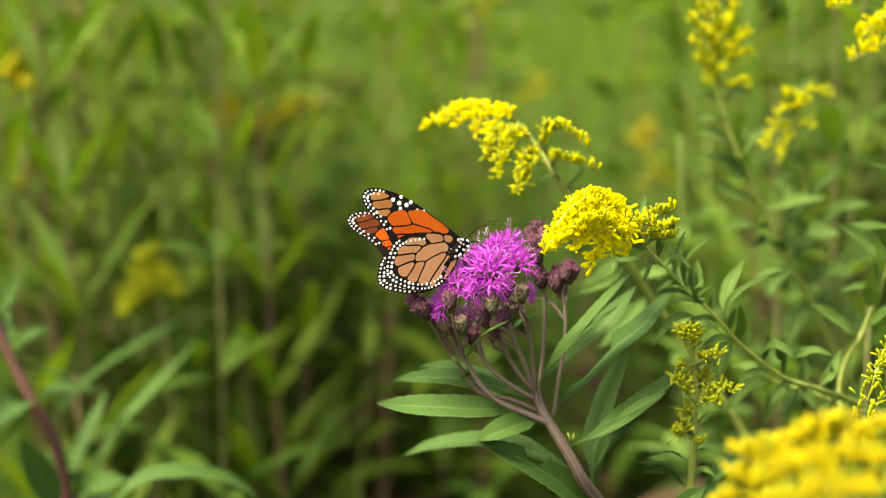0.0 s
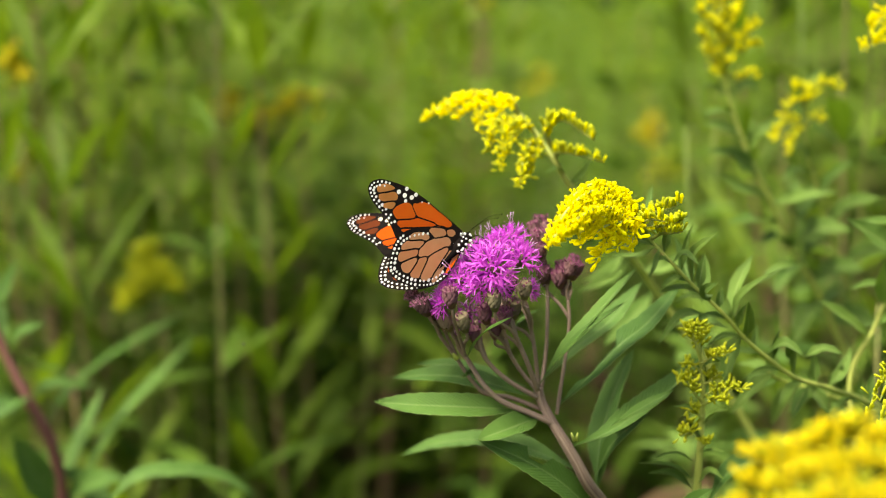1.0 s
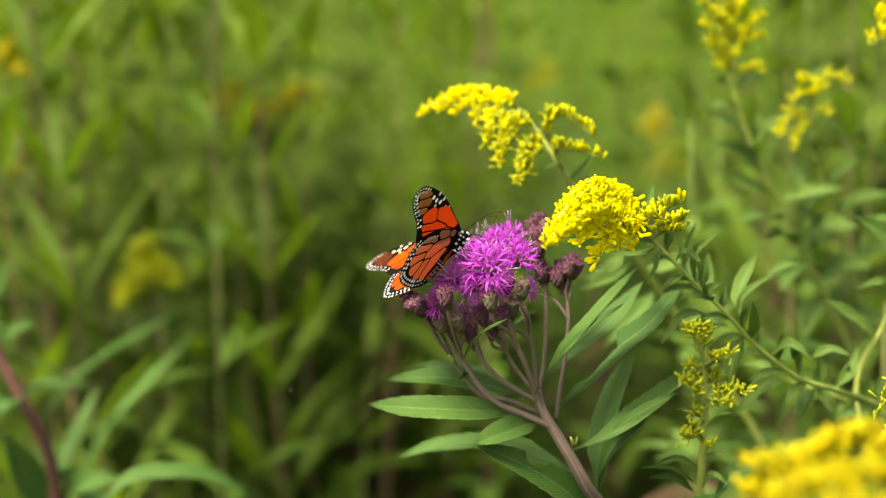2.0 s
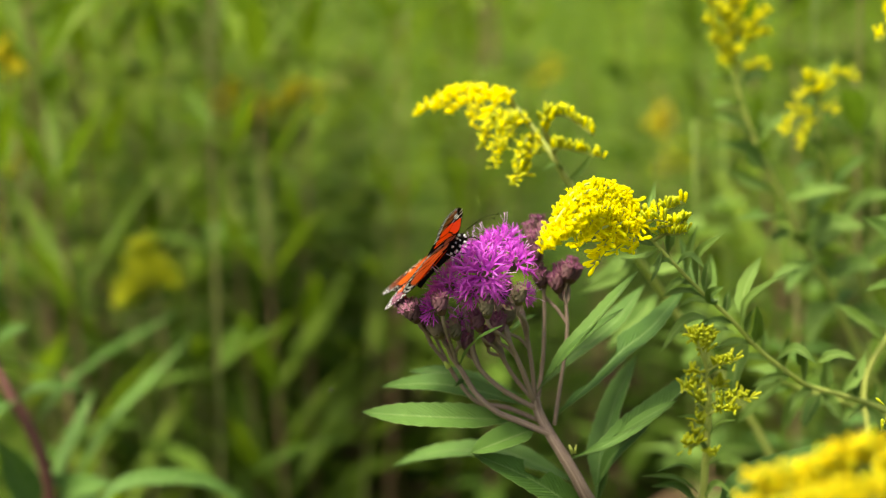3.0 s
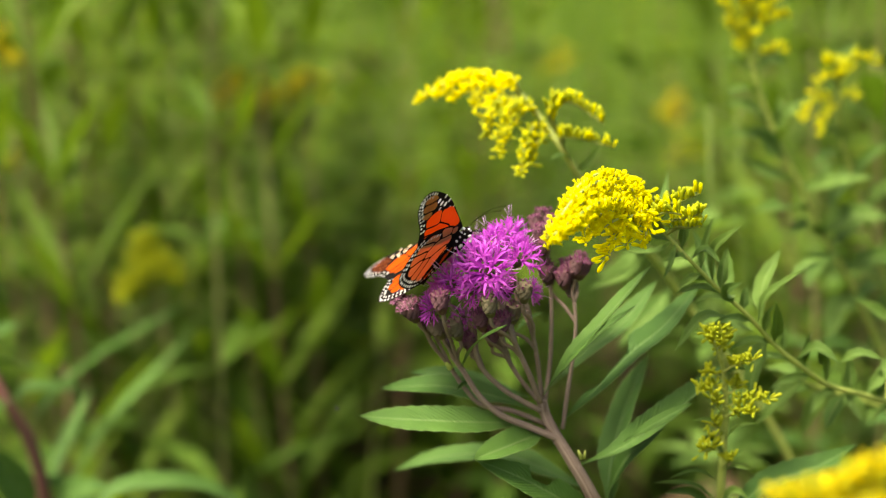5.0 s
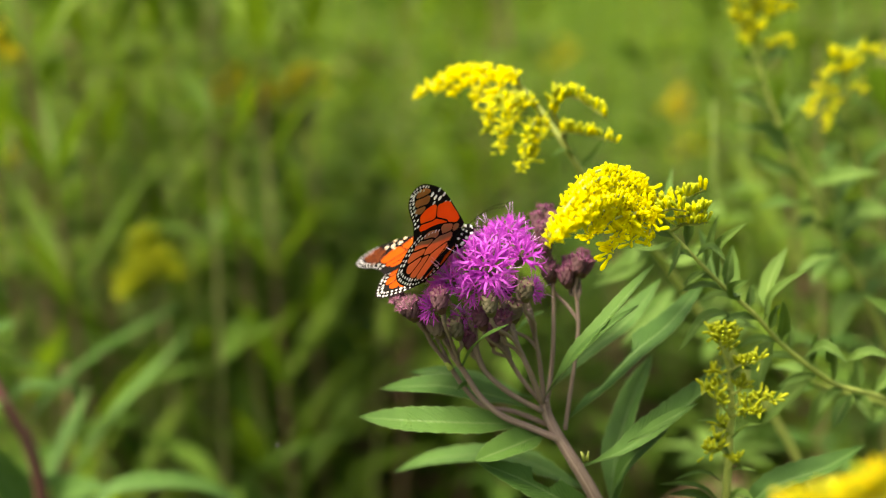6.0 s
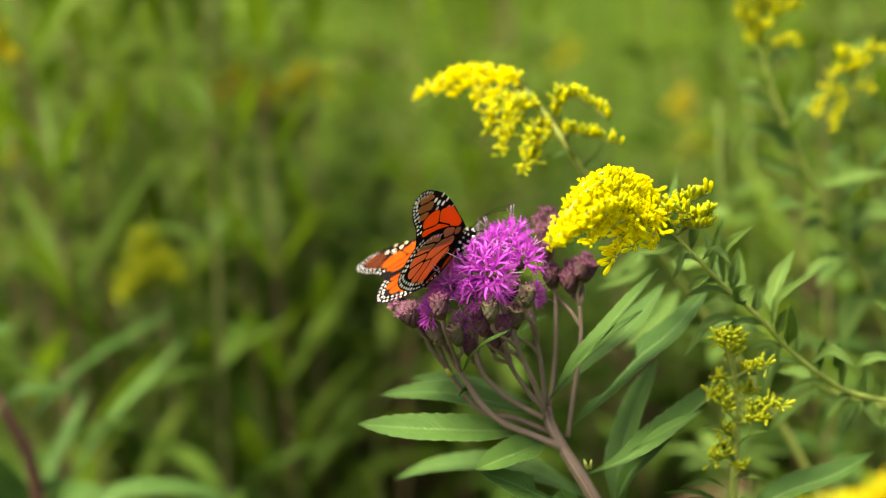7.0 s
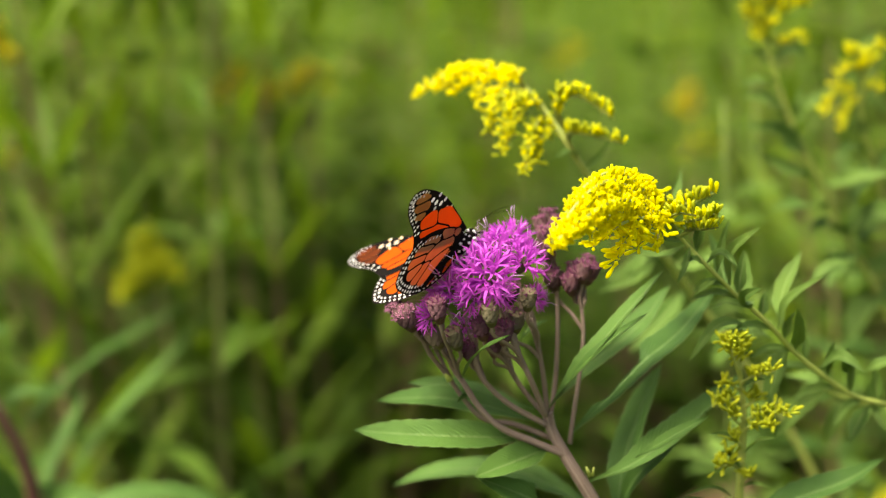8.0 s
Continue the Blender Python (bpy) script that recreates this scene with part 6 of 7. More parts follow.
def build_corner_rods():
    rng = random.Random(55)
    up = (-0.2, -0.6, 0.75)
    # a rod whose plume hangs in at the upper corner
    g = thing("goldenrod", (0.42, 0.17, 0.0), "tall goldenrod with drooping yellow side sprays", "flower")
    line = spline([(0.42, 0.17, 0.0), (0.38, 0.16, 0.6), (0.2382, 0.13, 1.1952), (0.2219, 0.12, 1.2747), (0.2106, 0.12, 1.32), (0.2051, 0.12, 1.3398)], 8)
    part("stalk", tube(bmesh.new(), line, 0.0026, 0.0007, 7), STEM_GOLD, g)
    for pts, n in (([(0.2117, 0.12, 1.3249), (0.1897, 0.1, 1.3305), (0.1729, 0.09, 1.3245), (0.1674, 0.088, 1.3204)], 40), ([(0.2159, 0.12, 1.3099), (0.1948, 0.1, 1.3196), (0.184, 0.095, 1.3126), (0.1781, 0.092, 1.3068)], 40),
                   ([(0.2188, 0.12, 1.2949), (0.1975, 0.1, 1.3076), (0.1842, 0.095, 1.3031), (0.174, 0.09, 1.299)], 44), ([(0.2202, 0.12, 1.2898), (0.2029, 0.11, 1.3101), (0.1926, 0.1, 1.3125), (0.1867, 0.1, 1.3098)], 30)):
        spray(g, pts, n, rng, OPEN_GOLD, 1.1, 0.0034)
    # a budding rod at the lower edge
    g = thing("goldenrod", (0.24, -0.03, 0.0), "goldenrod with nodding greenish-yellow bud sprays", "flower")
    line = spline([(0.24, -0.03, 0.0), (0.22, -0.03, 0.6), (0.1645, -0.03, 1.1451), (0.1599, -0.03, 1.1736), (0.161, -0.03, 1.2015), (0.1626, -0.03, 1.2133)], 8)
    part("stalk", tube(bmesh.new(), line, 0.0024, 0.0006, 7), STEM_GOLD, g)
    for pts, n in (([(0.1607, -0.03, 1.1776), (0.154, -0.035, 1.1969), (0.148, -0.04, 1.1924), (0.1431, -0.042, 1.1813)], 44), ([(0.1615, -0.03, 1.1856), (0.1567, -0.035, 1.2008), (0.1516, -0.04, 1.1982), (0.1476, -0.042, 1.1871)], 40),
                   ([(0.1614, -0.03, 1.1896), (0.16, -0.03, 1.2054), (0.1557, -0.035, 1.2047), (0.151, -0.04, 1.1982)], 30), ([(0.1618, -0.03, 1.1735), (0.1546, -0.04, 1.1884), (0.1496, -0.045, 1.186), (0.1452, -0.048, 1.1792)], 34)):
        spray(g, pts, n, rng, CLUB_GREEN, 0.75, 0.0026, r=0.0005)
    # a leafy stem that crosses the right edge
    g = thing("goldenrod_shoot", (0.34, 0.02, 0.0), "leafy goldenrod shoot with narrow pale green leaves", "plant")
    line = spline([(0.34, 0.02, 0.0), (0.30, 0.03, 0.7), (0.1651, 0.06, 1.1633), (0.1749, 0.06, 1.1897), (0.183, 0.06, 1.2133), (0.1891, 0.06, 1.255)], 8)
    part("stem", tube(bmesh.new(), line, 0.0013, 0.0007, 7), STEM_GOLD, g)
    rod_leaves(g, [
        ((0.1845, 0.06, 1.218), (0.1594, 0.05, 1.2349), 0.0100, (0, 0, 0.001), (0.3, -0.8, 0.5)), ((0.1813, 0.06, 1.2086), (0.1724, 0.04, 1.2281), 0.0070, (0, 0, 0), (0.6, -0.7, 0.1)),
        ((0.1802, 0.06, 1.2075), (0.1609, 0.05, 1.2061), 0.0044, (0, 0, 0.002), up), ((0.1727, 0.06, 1.1849), (0.1482, 0.05, 1.2028), 0.0070, (0, 0, 0.002), up),
        ((0.1892, 0.06, 1.2504), (0.1716, 0.05, 1.2585), 0.0050, (0, 0, 0.002), up), ((0.1891, 0.06, 1.255), (0.1765, 0.05, 1.2656), 0.0050, (0, 0, 0.0), up),
        ((0.1875, 0.06, 1.2308), (0.1636, 0.06, 1.2324), 0.0045, (0, 0, 0.001), up), ((0.1749, 0.06, 1.1885), (0.1844, 0.04, 1.203), 0.0070, (0, 0, 0.002), up),
        ((0.1781, 0.06, 1.198), (0.1748, 0.05, 1.2174), 0.0080, (0, 0, 0), (-0.3, -0.9, 0.1)),
    ])


build_corner_rods()


def build_red_stem():
    """A young ironweed with a dark red stem and long arching leaves."""
    g = thing("young_ironweed", (-0.20, 0.22, 0.0), "young ironweed with a dark red stem and long arching leaves", "plant")
    line = spline([(-0.20, 0.22, 0.0), (-0.19, 0.20, 0.7)] + [(-0.2179, 0.1900, 1.0456), (-0.2177, 0.1900, 1.0701), (-0.2193, 0.1900, 1.0879), (-0.2228, 0.1900, 1.1040), (-0.2323, 0.1900, 1.1248), (-0.2445, 0.1950, 1.1475), (-0.2554, 0.2000, 1.1718), (-0.2665, 0.2100, 1.1986)], 8)
    part("stem", tube(bmesh.new(), line, 0.0042, 0.0022, 8), STEM_RED, g)
    lance(g, [(-0.2326, 0.2100, 1.1044), (-0.2364, 0.2600, 1.1105), (-0.2287, 0.3300, 1.1172), (-0.1990, 0.4000, 1.1313)], 0.0133, LEAF_IRON, LEAF_PALE, (-0.35, -0.55, 0.75), 16, steps=24)
    lance(g, [(-0.2223, 0.2000, 1.0616), (-0.2148, 0.2300, 1.0744), (-0.2145, 0.2900, 1.0855), (-0.1844, 0.3600, 1.1220)], 0.0172, LEAF_IRON, LEAF_PALE, (-0.55, -0.6, 0.55), 16, steps=24)
    lance(g, [(-0.1638, 0.1000, 1.0971), (-0.1497, 0.1100, 1.1094), (-0.1304, 0.1200, 1.1086), (-0.1136, 0.1300, 1.1022), (-0.0988, 0.1350, 1.0910)], 0.0123, LEAF_IRON, LEAF_PALE, (0.1, -0.35, 0.93), 16, steps=24)
    lance(g, [(-0.2126, 0.1700, 1.0711), (-0.2186, 0.1600, 1.0919), (-0.2252, 0.1500, 1.1181)], 0.0174, LEAF_IRON, LEAF_PALE, (0.7, -0.7, 0.15), 16, steps=24)
    lance(g, [(-0.2452, 0.1950, 1.1475), (-0.2301, 0.1800, 1.1633), (-0.2125, 0.1700, 1.1707)], 0.0097, LEAF_IRON, LEAF_PALE, (-0.3, -0.65, 0.7), 16, steps=24)
    lance(g, [(-0.2452, 0.1950, 1.1475), (-0.2500, 0.2000, 1.1606), (-0.2516, 0.2100, 1.1761)], 0.0107, LEAF_IRON, LEAF_PALE, (0.3, -0.9, 0.2), 16, steps=24)
    lance(g, [(-0.2189, 0.1900, 1.0718), (-0.2169, 0.2200, 1.0912), (-0.2119, 0.2500, 1.1164)], 0.0147, LEAF_IRON, LEAF_PALE, (-0.5, -0.75, 0.4), 16, steps=24)
    lance(g, [(-0.2323, 0.1900, 1.1248), (-0.2247, 0.2000, 1.1300), (-0.2047, 0.2200, 1.1244)], 0.0100, LEAF_IRON, LEAF_PALE, (0, -0.5, 0.8), 16, steps=24)
    lance(g, [(-0.2323, 0.1900, 1.1248), (-0.2333, 0.1700, 1.1289), (-0.2451, 0.1600, 1.1197)], 0.0136, LEAF_IRON, LEAF_PALE, (0, -0.6, 0.75), 16, steps=24)
    lance(g, [(-0.2223, 0.2000, 1.0616), (-0.2042, 0.1900, 1.0781), (-0.1785, 0.1800, 1.0847)], 0.0141, LEAF_IRON, LEAF_PALE, (-0.2, -0.7, 0.6), 16, steps=24)
    lance(g, [(-0.2542, 0.2000, 1.1718), (-0.2443, 0.2000, 1.1842), (-0.2368, 0.2000, 1.1998)], 0.0107, LEAF_IRON, LEAF_PALE, (-0.4, -0.8, 0.3), 16, steps=24)
    lance(g, [(-0.2194, 0.1900, 1.0863), (-0.2109, 0.2000, 1.0763), (-0.1912, 0.2000, 1.0597)], 0.0143, LEAF_IRON, LEAF_PALE, (0.1, -0.7, 0.6), 16, steps=24)
    lance(g, [(-0.2445, 0.1950, 1.1475), (-0.2513, 0.2400, 1.1314), (-0.2358, 0.2700, 1.1191)], 0.0098, LEAF_IRON, LEAF_PALE, (0, -0.5, 0.8), 16, steps=24)


build_red_stem()


def build_far_rods():
    """Goldenrods and dry stalks deep in the meadow."""
    rng = random.Random(91)
    for top, length, width, mat in (((-0.2354, 0.72, 1.259), 0.040, 0.040, GOLD_DULL), ((-0.2258, 0.72, 1.2534), 0.036, 0.040, GOLD_DULL), ((-0.1793, 0.72, 1.2604), 0.036, 0.036, GOLD_DULL), ((-0.262, 1, 1.2079), 0.04, 0.07, GOLD_GREEN),
                                    ((-0.2682, 0.52, 1.1500), 0.033, 0.020, GOLD_GREEN), ((-0.2793, 0.52, 1.1247), 0.028, 0.020, GOLD_GREEN), ((-0.2578, 0.52, 1.1337), 0.021, 0.020, GOLD_GREEN), ((0.1832, 1, 1.2178), 0.036, 0.022, GOLD_DULL), ((0.2111, 1.1, 1.1659), 0.04, 0.03, GOLD_GREEN),
                                    ((-0.2239, 1.5, 1.2615), 0.06, 0.06, STEM_DRY), ((-0.3552, 0.5, 1.3074), 0.03, 0.022, GOLD_DULL), ((-0.3754, 0.55, 1.2299), 0.035, 0.012, GOLD_GREEN), ((-0.0111, 1.3, 1.3936), 0.05, 0.05, GOLD_DULL),
                                    ((0.0702, 1.8, 1.2622), 0.05, 0.05, GOLD_DULL), ((-0.3872, 0.55, 1.1783), 0.04, 0.012, GOLD_GREEN)):
        top = Vector(top)
        base = Vector((top.x + rng.uniform(-0.08, 0.08), top.y + rng.uniform(0, 0.1), 0))
        label = "withered brown goldenrod plume deep in the meadow" if mat is STEM_DRY else "goldenrod with a yellow plume deep in the meadow"
        g = thing("goldenrod", base, label, "flower")
        line = spline([base, base.lerp(top, 0.5) + Vector((0.02, 0, 0)), top - Vector((0, 0, length * 0.7))], 8)
        part("stalk", tube(bmesh.new(), line, 0.003, 0.0015, 6), STEM_FIELD, g)
        plume(g, line[-1], (0.1, 0, 1), (length, width, 7, mat, 0.0042), rng)
        bm = bmesh.new()
        for k in range(26):
            q = line[4 + k * (len(line) - 5) // 26]
            a = 2.4 * k
            blade(bm, q, q + Vector((math.cos(a) * 0.09, math.sin(a) * 0.09, 0.02)), 0.016, sag=(0, 0, 0.02), steps=6, rng=rng)
        part("foliage", bm, LEAF_FIELD, g, kind="stuff")
    for pts, r in (([(-0.3465, 0.5200, 1.2272), (-0.3407, 0.5000, 1.2905), (-0.3508, 0.5000, 1.3341), (-0.3652, 0.5000, 1.3773)], 0.0030), ([(-0.3432, 0.6200, 1.2036), (-0.3387, 0.6000, 1.2689), (-0.3393, 0.6000, 1.3170), (-0.3326, 0.6000, 1.3831)], 0.0030),
                   ([(-0.1088, 0.7500, 0.8622), (-0.1028, 0.7500, 0.9396), (-0.0971, 0.7500, 1.0097), (-0.0933, 0.7500, 1.0558)], 0.0052), ([(-0.0531, 1.9, 0.6593), (-0.0314, 1.9, 1.2525), (-0.0502, 1.9, 1.5032)], 0.009)):
        foot = Vector((pts[0][0], pts[0][1], 0))
        st = thing("dry_stalk", foot, "bare brown dry stalk standing among the weeds", "plant")
        sl = spline([foot] + pts, 6)
        part("stalk", tube(bmesh.new(), sl, r, r * 0.7, 7), STEM_DRY, st)
        for k in range(5 if r < 0.004 else 0):
            q = sl[len(sl) - 2 - 2 * k]
            d = Vector((math.cos(2.4 * k), math.sin(2.4 * k), 0.9)) * 0.06
            part("twig", tube(bmesh.new(), spline([q, q + d * 0.6, q + d + Vector((0, 0, 0.02))], 4), r * 0.4, r * 0.15, 5), STEM_DRY, st)


build_far_rods()


# ---------------------------------------------------------------- monarch butterfly
A_AX = Vector((0.5736, 0.5752, 0.5832))
L_AX = Vector((-0.3672, 0.8170, -0.4446))
N_AX = L_AX.cross(A_AX) * -1
if N_AX.z < 0:
    N_AX = -N_AX
THORAX = Vector((0.0117, -0.0116, 1.2383))
DRIFT = Vector((0.0035, 0.0029, 0.0002))


def swell(cells, edge, gap, most):
    """Cells grown outwards, at most by some millimetres, until thin veins are left between them."""
    step = 0.05
    fine = []
    for c in cells:
        ring = []
        for p, q in zip(c, c[1:] + c[:1]):
            n = max(1, int(math.hypot(q[0] - p[0], q[1] - p[1]) / 0.55))
            ring += [(p[0] + (q[0] - p[0]) * k / n, p[1] + (q[1] - p[1]) * k / n) for k in range(n)]
        area = sum(p[0] * q[1] - q[0] * p[1] for p, q in zip(ring, ring[1:] + ring[:1]))
        fine.append(np.array(ring if area > 0 else ring[::-1]))
    rim = np.array([(p[0] + (q[0] - p[0]) * k / 6, p[1] + (q[1] - p[1]) * k / 6) for p, q in zip(edge, edge[1:] + edge[:1]) for k in range(6)])
    for _ in range(int(most / step)):
        for i, c in enumerate(fine):
            d = np.roll(c, -1, 0) - np.roll(c, 1, 0)
            out = np.stack((d[:, 1], -d[:, 0]), 1) / (np.hypot(d[:, 0], d[:, 1])[:, None] + 1e-9)
            want = c + out * step
            others = np.concatenate([o for k, o in enumerate(fine) if k != i])
            near = np.hypot(*(want[:, None, :] - others[None]).transpose(2, 0, 1)).min(1)
            side = np.hypot(*(want[:, None, :] - rim[None]).transpose(2, 0, 1)).min(1)
            room = np.minimum(near - gap, side - np.where(c[:, 0] > -9, 0.5, 3.3))
            go = np.clip(room / step, 0, 1)[:, None]
            c = c + out * step * go
            fine[i] = c * 0.9 + (np.roll(c, 1, 0) + np.roll(c, -1, 0)) * 0.05
    return [[tuple(p) for p in c] for c in fine]


def rounded(pts, times=2):
    """Corner-cut outline in the wing's plane."""
    for _ in range(times):
        out = []
        for i, p in enumerate(pts):
            q = pts[(i + 1) % len(pts)]
            out += [(p[0] * 0.8 + q[0] * 0.2, p[1] * 0.8 + q[1] * 0.2), (p[0] * 0.2 + q[0] * 0.8, p[1] * 0.2 + q[1] * 0.8)]
        pts = out
    return pts


MM = 0.000965


def sheet(outline, holes, z):
    """A flat sheet with holes, in millimetres of the wing's plane."""
    bm = bmesh.new()
    edges = []
    for ring in [outline] + holes:
        vs = [bm.verts.new((x * MM, y * MM, z * MM)) for x, y in ring]
        for i, v in enumerate(vs):
            edges.append(bm.edges.new((v, vs[(i + 1) % len(vs)])))
    bmesh.ops.triangle_fill(bm, use_beauty=True, use_dissolve=False, edges=edges)
    return bm


def dots(bm, spots, z, sign):
    """Small raised oval spots; each x, y, radius in millimetres."""
    for x, y, r in spots:
        top = bm.verts.new((x * MM, y * MM, (z + 0.12 * r) * sign * MM))
        ring = [bm.verts.new(((x + math.cos(k * 0.7854) * r) * MM, (y + math.sin(k * 0.7854) * r * 0.85) * MM, z * sign * MM)) for k in range(8)]
        for k in range(8):
            bm.faces.new((ring[k], ring[(k + 1) % 8], top))


def along(outline, inset, step, r, rng, lo, hi):
    """Spots in a row inside the margin between two shares of the outline's length."""
    pts = [Vector((x, y, 0)) for x, y in outline]
    cx = sum(pts, Vector()) / len(pts)
    lens = [(pts[(i + 1) % len(pts)] - p).length for i, p in enumerate(pts)]
    total, out, s = sum(lens), [], 0.0
    want = lo * total
    for i, p in enumerate(pts):
        q = pts[(i + 1) % len(pts)]
        while s + lens[i] > want and want < hi * total:
            w = p.lerp(q, (want - s) / lens[i])
            d = (q - p).normalized()
            inn = Vector((-d.y, d.x, 0))
            if inn.dot(cx - w) < 0:
                inn = -inn
            w = w + inn * inset
            out.append((w.x, w.y, r * rng.uniform(0.75, 1.25)))
            want += step * rng.uniform(0.85, 1.15)
        s += lens[i]
    return out


HIND = [(-1.0, 3.0), (-6.0, 9.4), (-11.6, 14.3), (-16.4, 17.3), (-20.9, 18.4), (-25.4, 17.3), (-29.7, 15.0), (-32.6, 12.3), (-32.6, 8.8), (-31.1, 5.2), (-29.0, 1.5), (-26.0, -1.9), (-21.7, -4.9), (-16.6, -6.2), (-10.5, -5.6), (-5.5, -4.0), (-1.5, -1.8)]
FORE = [(1.0, 0.5), (-0.3, 4.5), (-3.2, 12.4), (-6.0, 20.2), (-10.4, 28.4), (-16.6, 35.4), (-20.5, 37.0), (-23.4, 36.0), (-24.7, 32.6), (-24.3, 28.1), (-23.2, 23.2), (-23.6, 18.7), (-24.5, 15.0), (-20.0, 11.0), (-12.0, 5.0), (-4.0, 0.8)]
HIND_CELLS = [
    [(-19.4, 8.2), (-14.9, 8.4), (-8.7, 5.9), (-5.8, 2.9), (-6.5, 1.5), (-12.7, 4.2), (-18.3, 6.3)],
    [(-22.9, 14.8), (-21.1, 15.4), (-13.7, 9.6), (-17.5, 10.0), (-23.3, 13.9)],
    [(-18.6, 15.0), (-15.6, 15.2), (-12.7, 12.7), (-11.1, 9.8), (-12.2, 9.4), (-18.4, 14.2)],
    [(-10.4, 11.7), (-7.7, 10.1), (-5.5, 6.9), (-5.4, 5.0), (-9.8, 7.8)],
    [(-4.1, 6.2), (-1.4, 3.7), (-3.0, 2.8), (-4.9, 4.1)],
    [(-25.6, 13.2), (-23.4, 13.1), (-17.4, 9.0), (-21.0, 9.0), (-26.6, 11.4)],
    [(-26.6, 10.4), (-22.1, 8.6), (-20.4, 7.2), (-26.4, 6.3), (-27.7, 8.4)],
    [(-26.8, 5.2), (-19.9, 6.2), (-16.7, 4.8), (-24.5, 2.5), (-26.5, 3.0)],
    [(-24.4, 1.5), (-16.4, 4.0), (-6.5, 0.9), (-22.0, -1.1), (-24.4, -0.5)],
    [(-17.4, -5.2), (-9.0, -2.6), (-3.8, -1.5), (-5.6, -3.2), (-11.0, -5.0)],
    [(-22.4, -2.2), (-8.2, -0.2), (-8.6, -1.6), (-19.5, -3.7), (-21.6, -3.8)],
]
FORE_ORANGE = [
    [(-11.5, 20.6), (-8.6, 19.4), (-5.4, 15.9), (-2.8, 10.5), (-1.4, 5.6), (-4.7, 7.6), (-10.0, 14.4), (-11.9, 17.6)],
    [(-19.5, 23.8), (-13.7, 22.6), (-12.5, 21.2), (-12.7, 17.8), (-13.4, 16.8), (-19.8, 21.0)],
    [(-20.8, 20.0), (-13.4, 15.6), (-10.3, 12.9), (-6.8, 8.9), (-15.3, 14.2), (-21.2, 18.3)],
    [(-21.3, 17.2), (-15.4, 13.1), (-7.2, 7.9), (-4.7, 5.6), (-19.8, 14.0)],
    [(-19.0, 12.6), (-7.0, 6.0), (-3.6, 2.8), (-12.0, 6.8)],
]
FORE_TIP = [
    [(-20.4, 34.4), (-16.5, 33.5), (-13.7, 29.8), (-14.3, 29.2), (-20.7, 32.7)],
    [(-21.6, 31.7), (-14.8, 28.2), (-15.5, 26.7), (-16.3, 26.6), (-22.1, 29.5)],
    [(-22.3, 28.5), (-17.2, 25.8), (-17.8, 24.9), (-22.0, 26.0)],
]
FORE_SPOTS = [(-13.6, 27.8, 0.95), (-12.3, 25.4, 1.0), (-10.2, 26.8, 0.85), (-10.3, 23.2, 1.0), (-13.2, 23.6, 0.8), (-8.2, 23.0, 0.9), (-7.7, 19.4, 0.45), (-5.6, 17.5, 0.5)]


def clear_spots(spots, cells, edge):
    """Round windows under the pale spots, where the black membrane has room for them."""
    taken = [p for c in cells for p in c]
    taken += [(p[0] + (q[0] - p[0]) * k / 6, p[1] + (q[1] - p[1]) * k / 6) for p, q in zip(edge, edge[1:] + edge[:1]) for k in range(6)]
    rings = []
    for x, y, r in spots:
        r *= 0.92
        if min(math.hypot(x - a, y - b) for a, b in taken) > r + 0.14:
            ring = [(x + math.cos(k * 0.7854) * r, y + math.sin(k * 0.7854) * r * 0.85) for k in range(8)]
            rings.append(ring)
            taken += ring
    return rings


def wing(name, fly, outline, cells, mats_out, mats_in, spots, rows, side, label):
    """A wing in its own plane (x forward along the body, y outward, z to the body's far side): black veins, scaled cells on both faces, spots."""
    rng = random.Random(len(outline) * 7 + len(cells))
    edge = rounded(outline)
    smooth_cells = swell([rounded(c, 1) for c in cells], edge, 0.66 if spots else 0.68, 0.8)
    allspots = [p for r in rows for p in along(edge, r[0], r[1], r[2], rng, r[3], r[4])]
    bm = sheet(edge, smooth_cells + clear_spots(allspots + list(spots), smooth_cells, edge), 0.0)
    w = new(name, mesh_of(name, bm, BLACK))
    w.parent = fly
    tagged(w, label)
    for c, mo, mi in zip(smooth_cells, mats_out, mats_in):
        cx, cy = sum(p[0] for p in c) / len(c), sum(p[1] for p in c) / len(c)
        wide = [(cx + (x - cx) * 1.03, cy + (y - cy) * 1.03) for x, y in c]
        for z, mt in ((-0.05 * side, mo), (0.05 * side, mi)):
            o = new("wing_cell", mesh_of("wing_cell", sheet(wide, [], z), mt))
            o.parent = w
    for sign in (-1, 1):
        bm = bmesh.new()
        dots(bm, [(x, y, r * (0.8 if sign * side > 0 else 1.08)) for x, y, r in allspots], 0.03, sign)
        o = new("spot_band", mesh_of("spot_band", bm, ASH if sign * side > 0 else WHITE))
        o.parent = w
        tagged(o, kind="stuff")
        if spots:
            bm = bmesh.new()
            dots(bm, [(x, y, r * (0.7 if sign * side > 0 else 1.0)) for x, y, r in spots], 0.03, sign)
            o = new("pale_band", mesh_of("pale_band", bm, CREAM if sign * side > 0 else WHITE))
            o.parent = w
            tagged(o, kind="stuff")
    return w


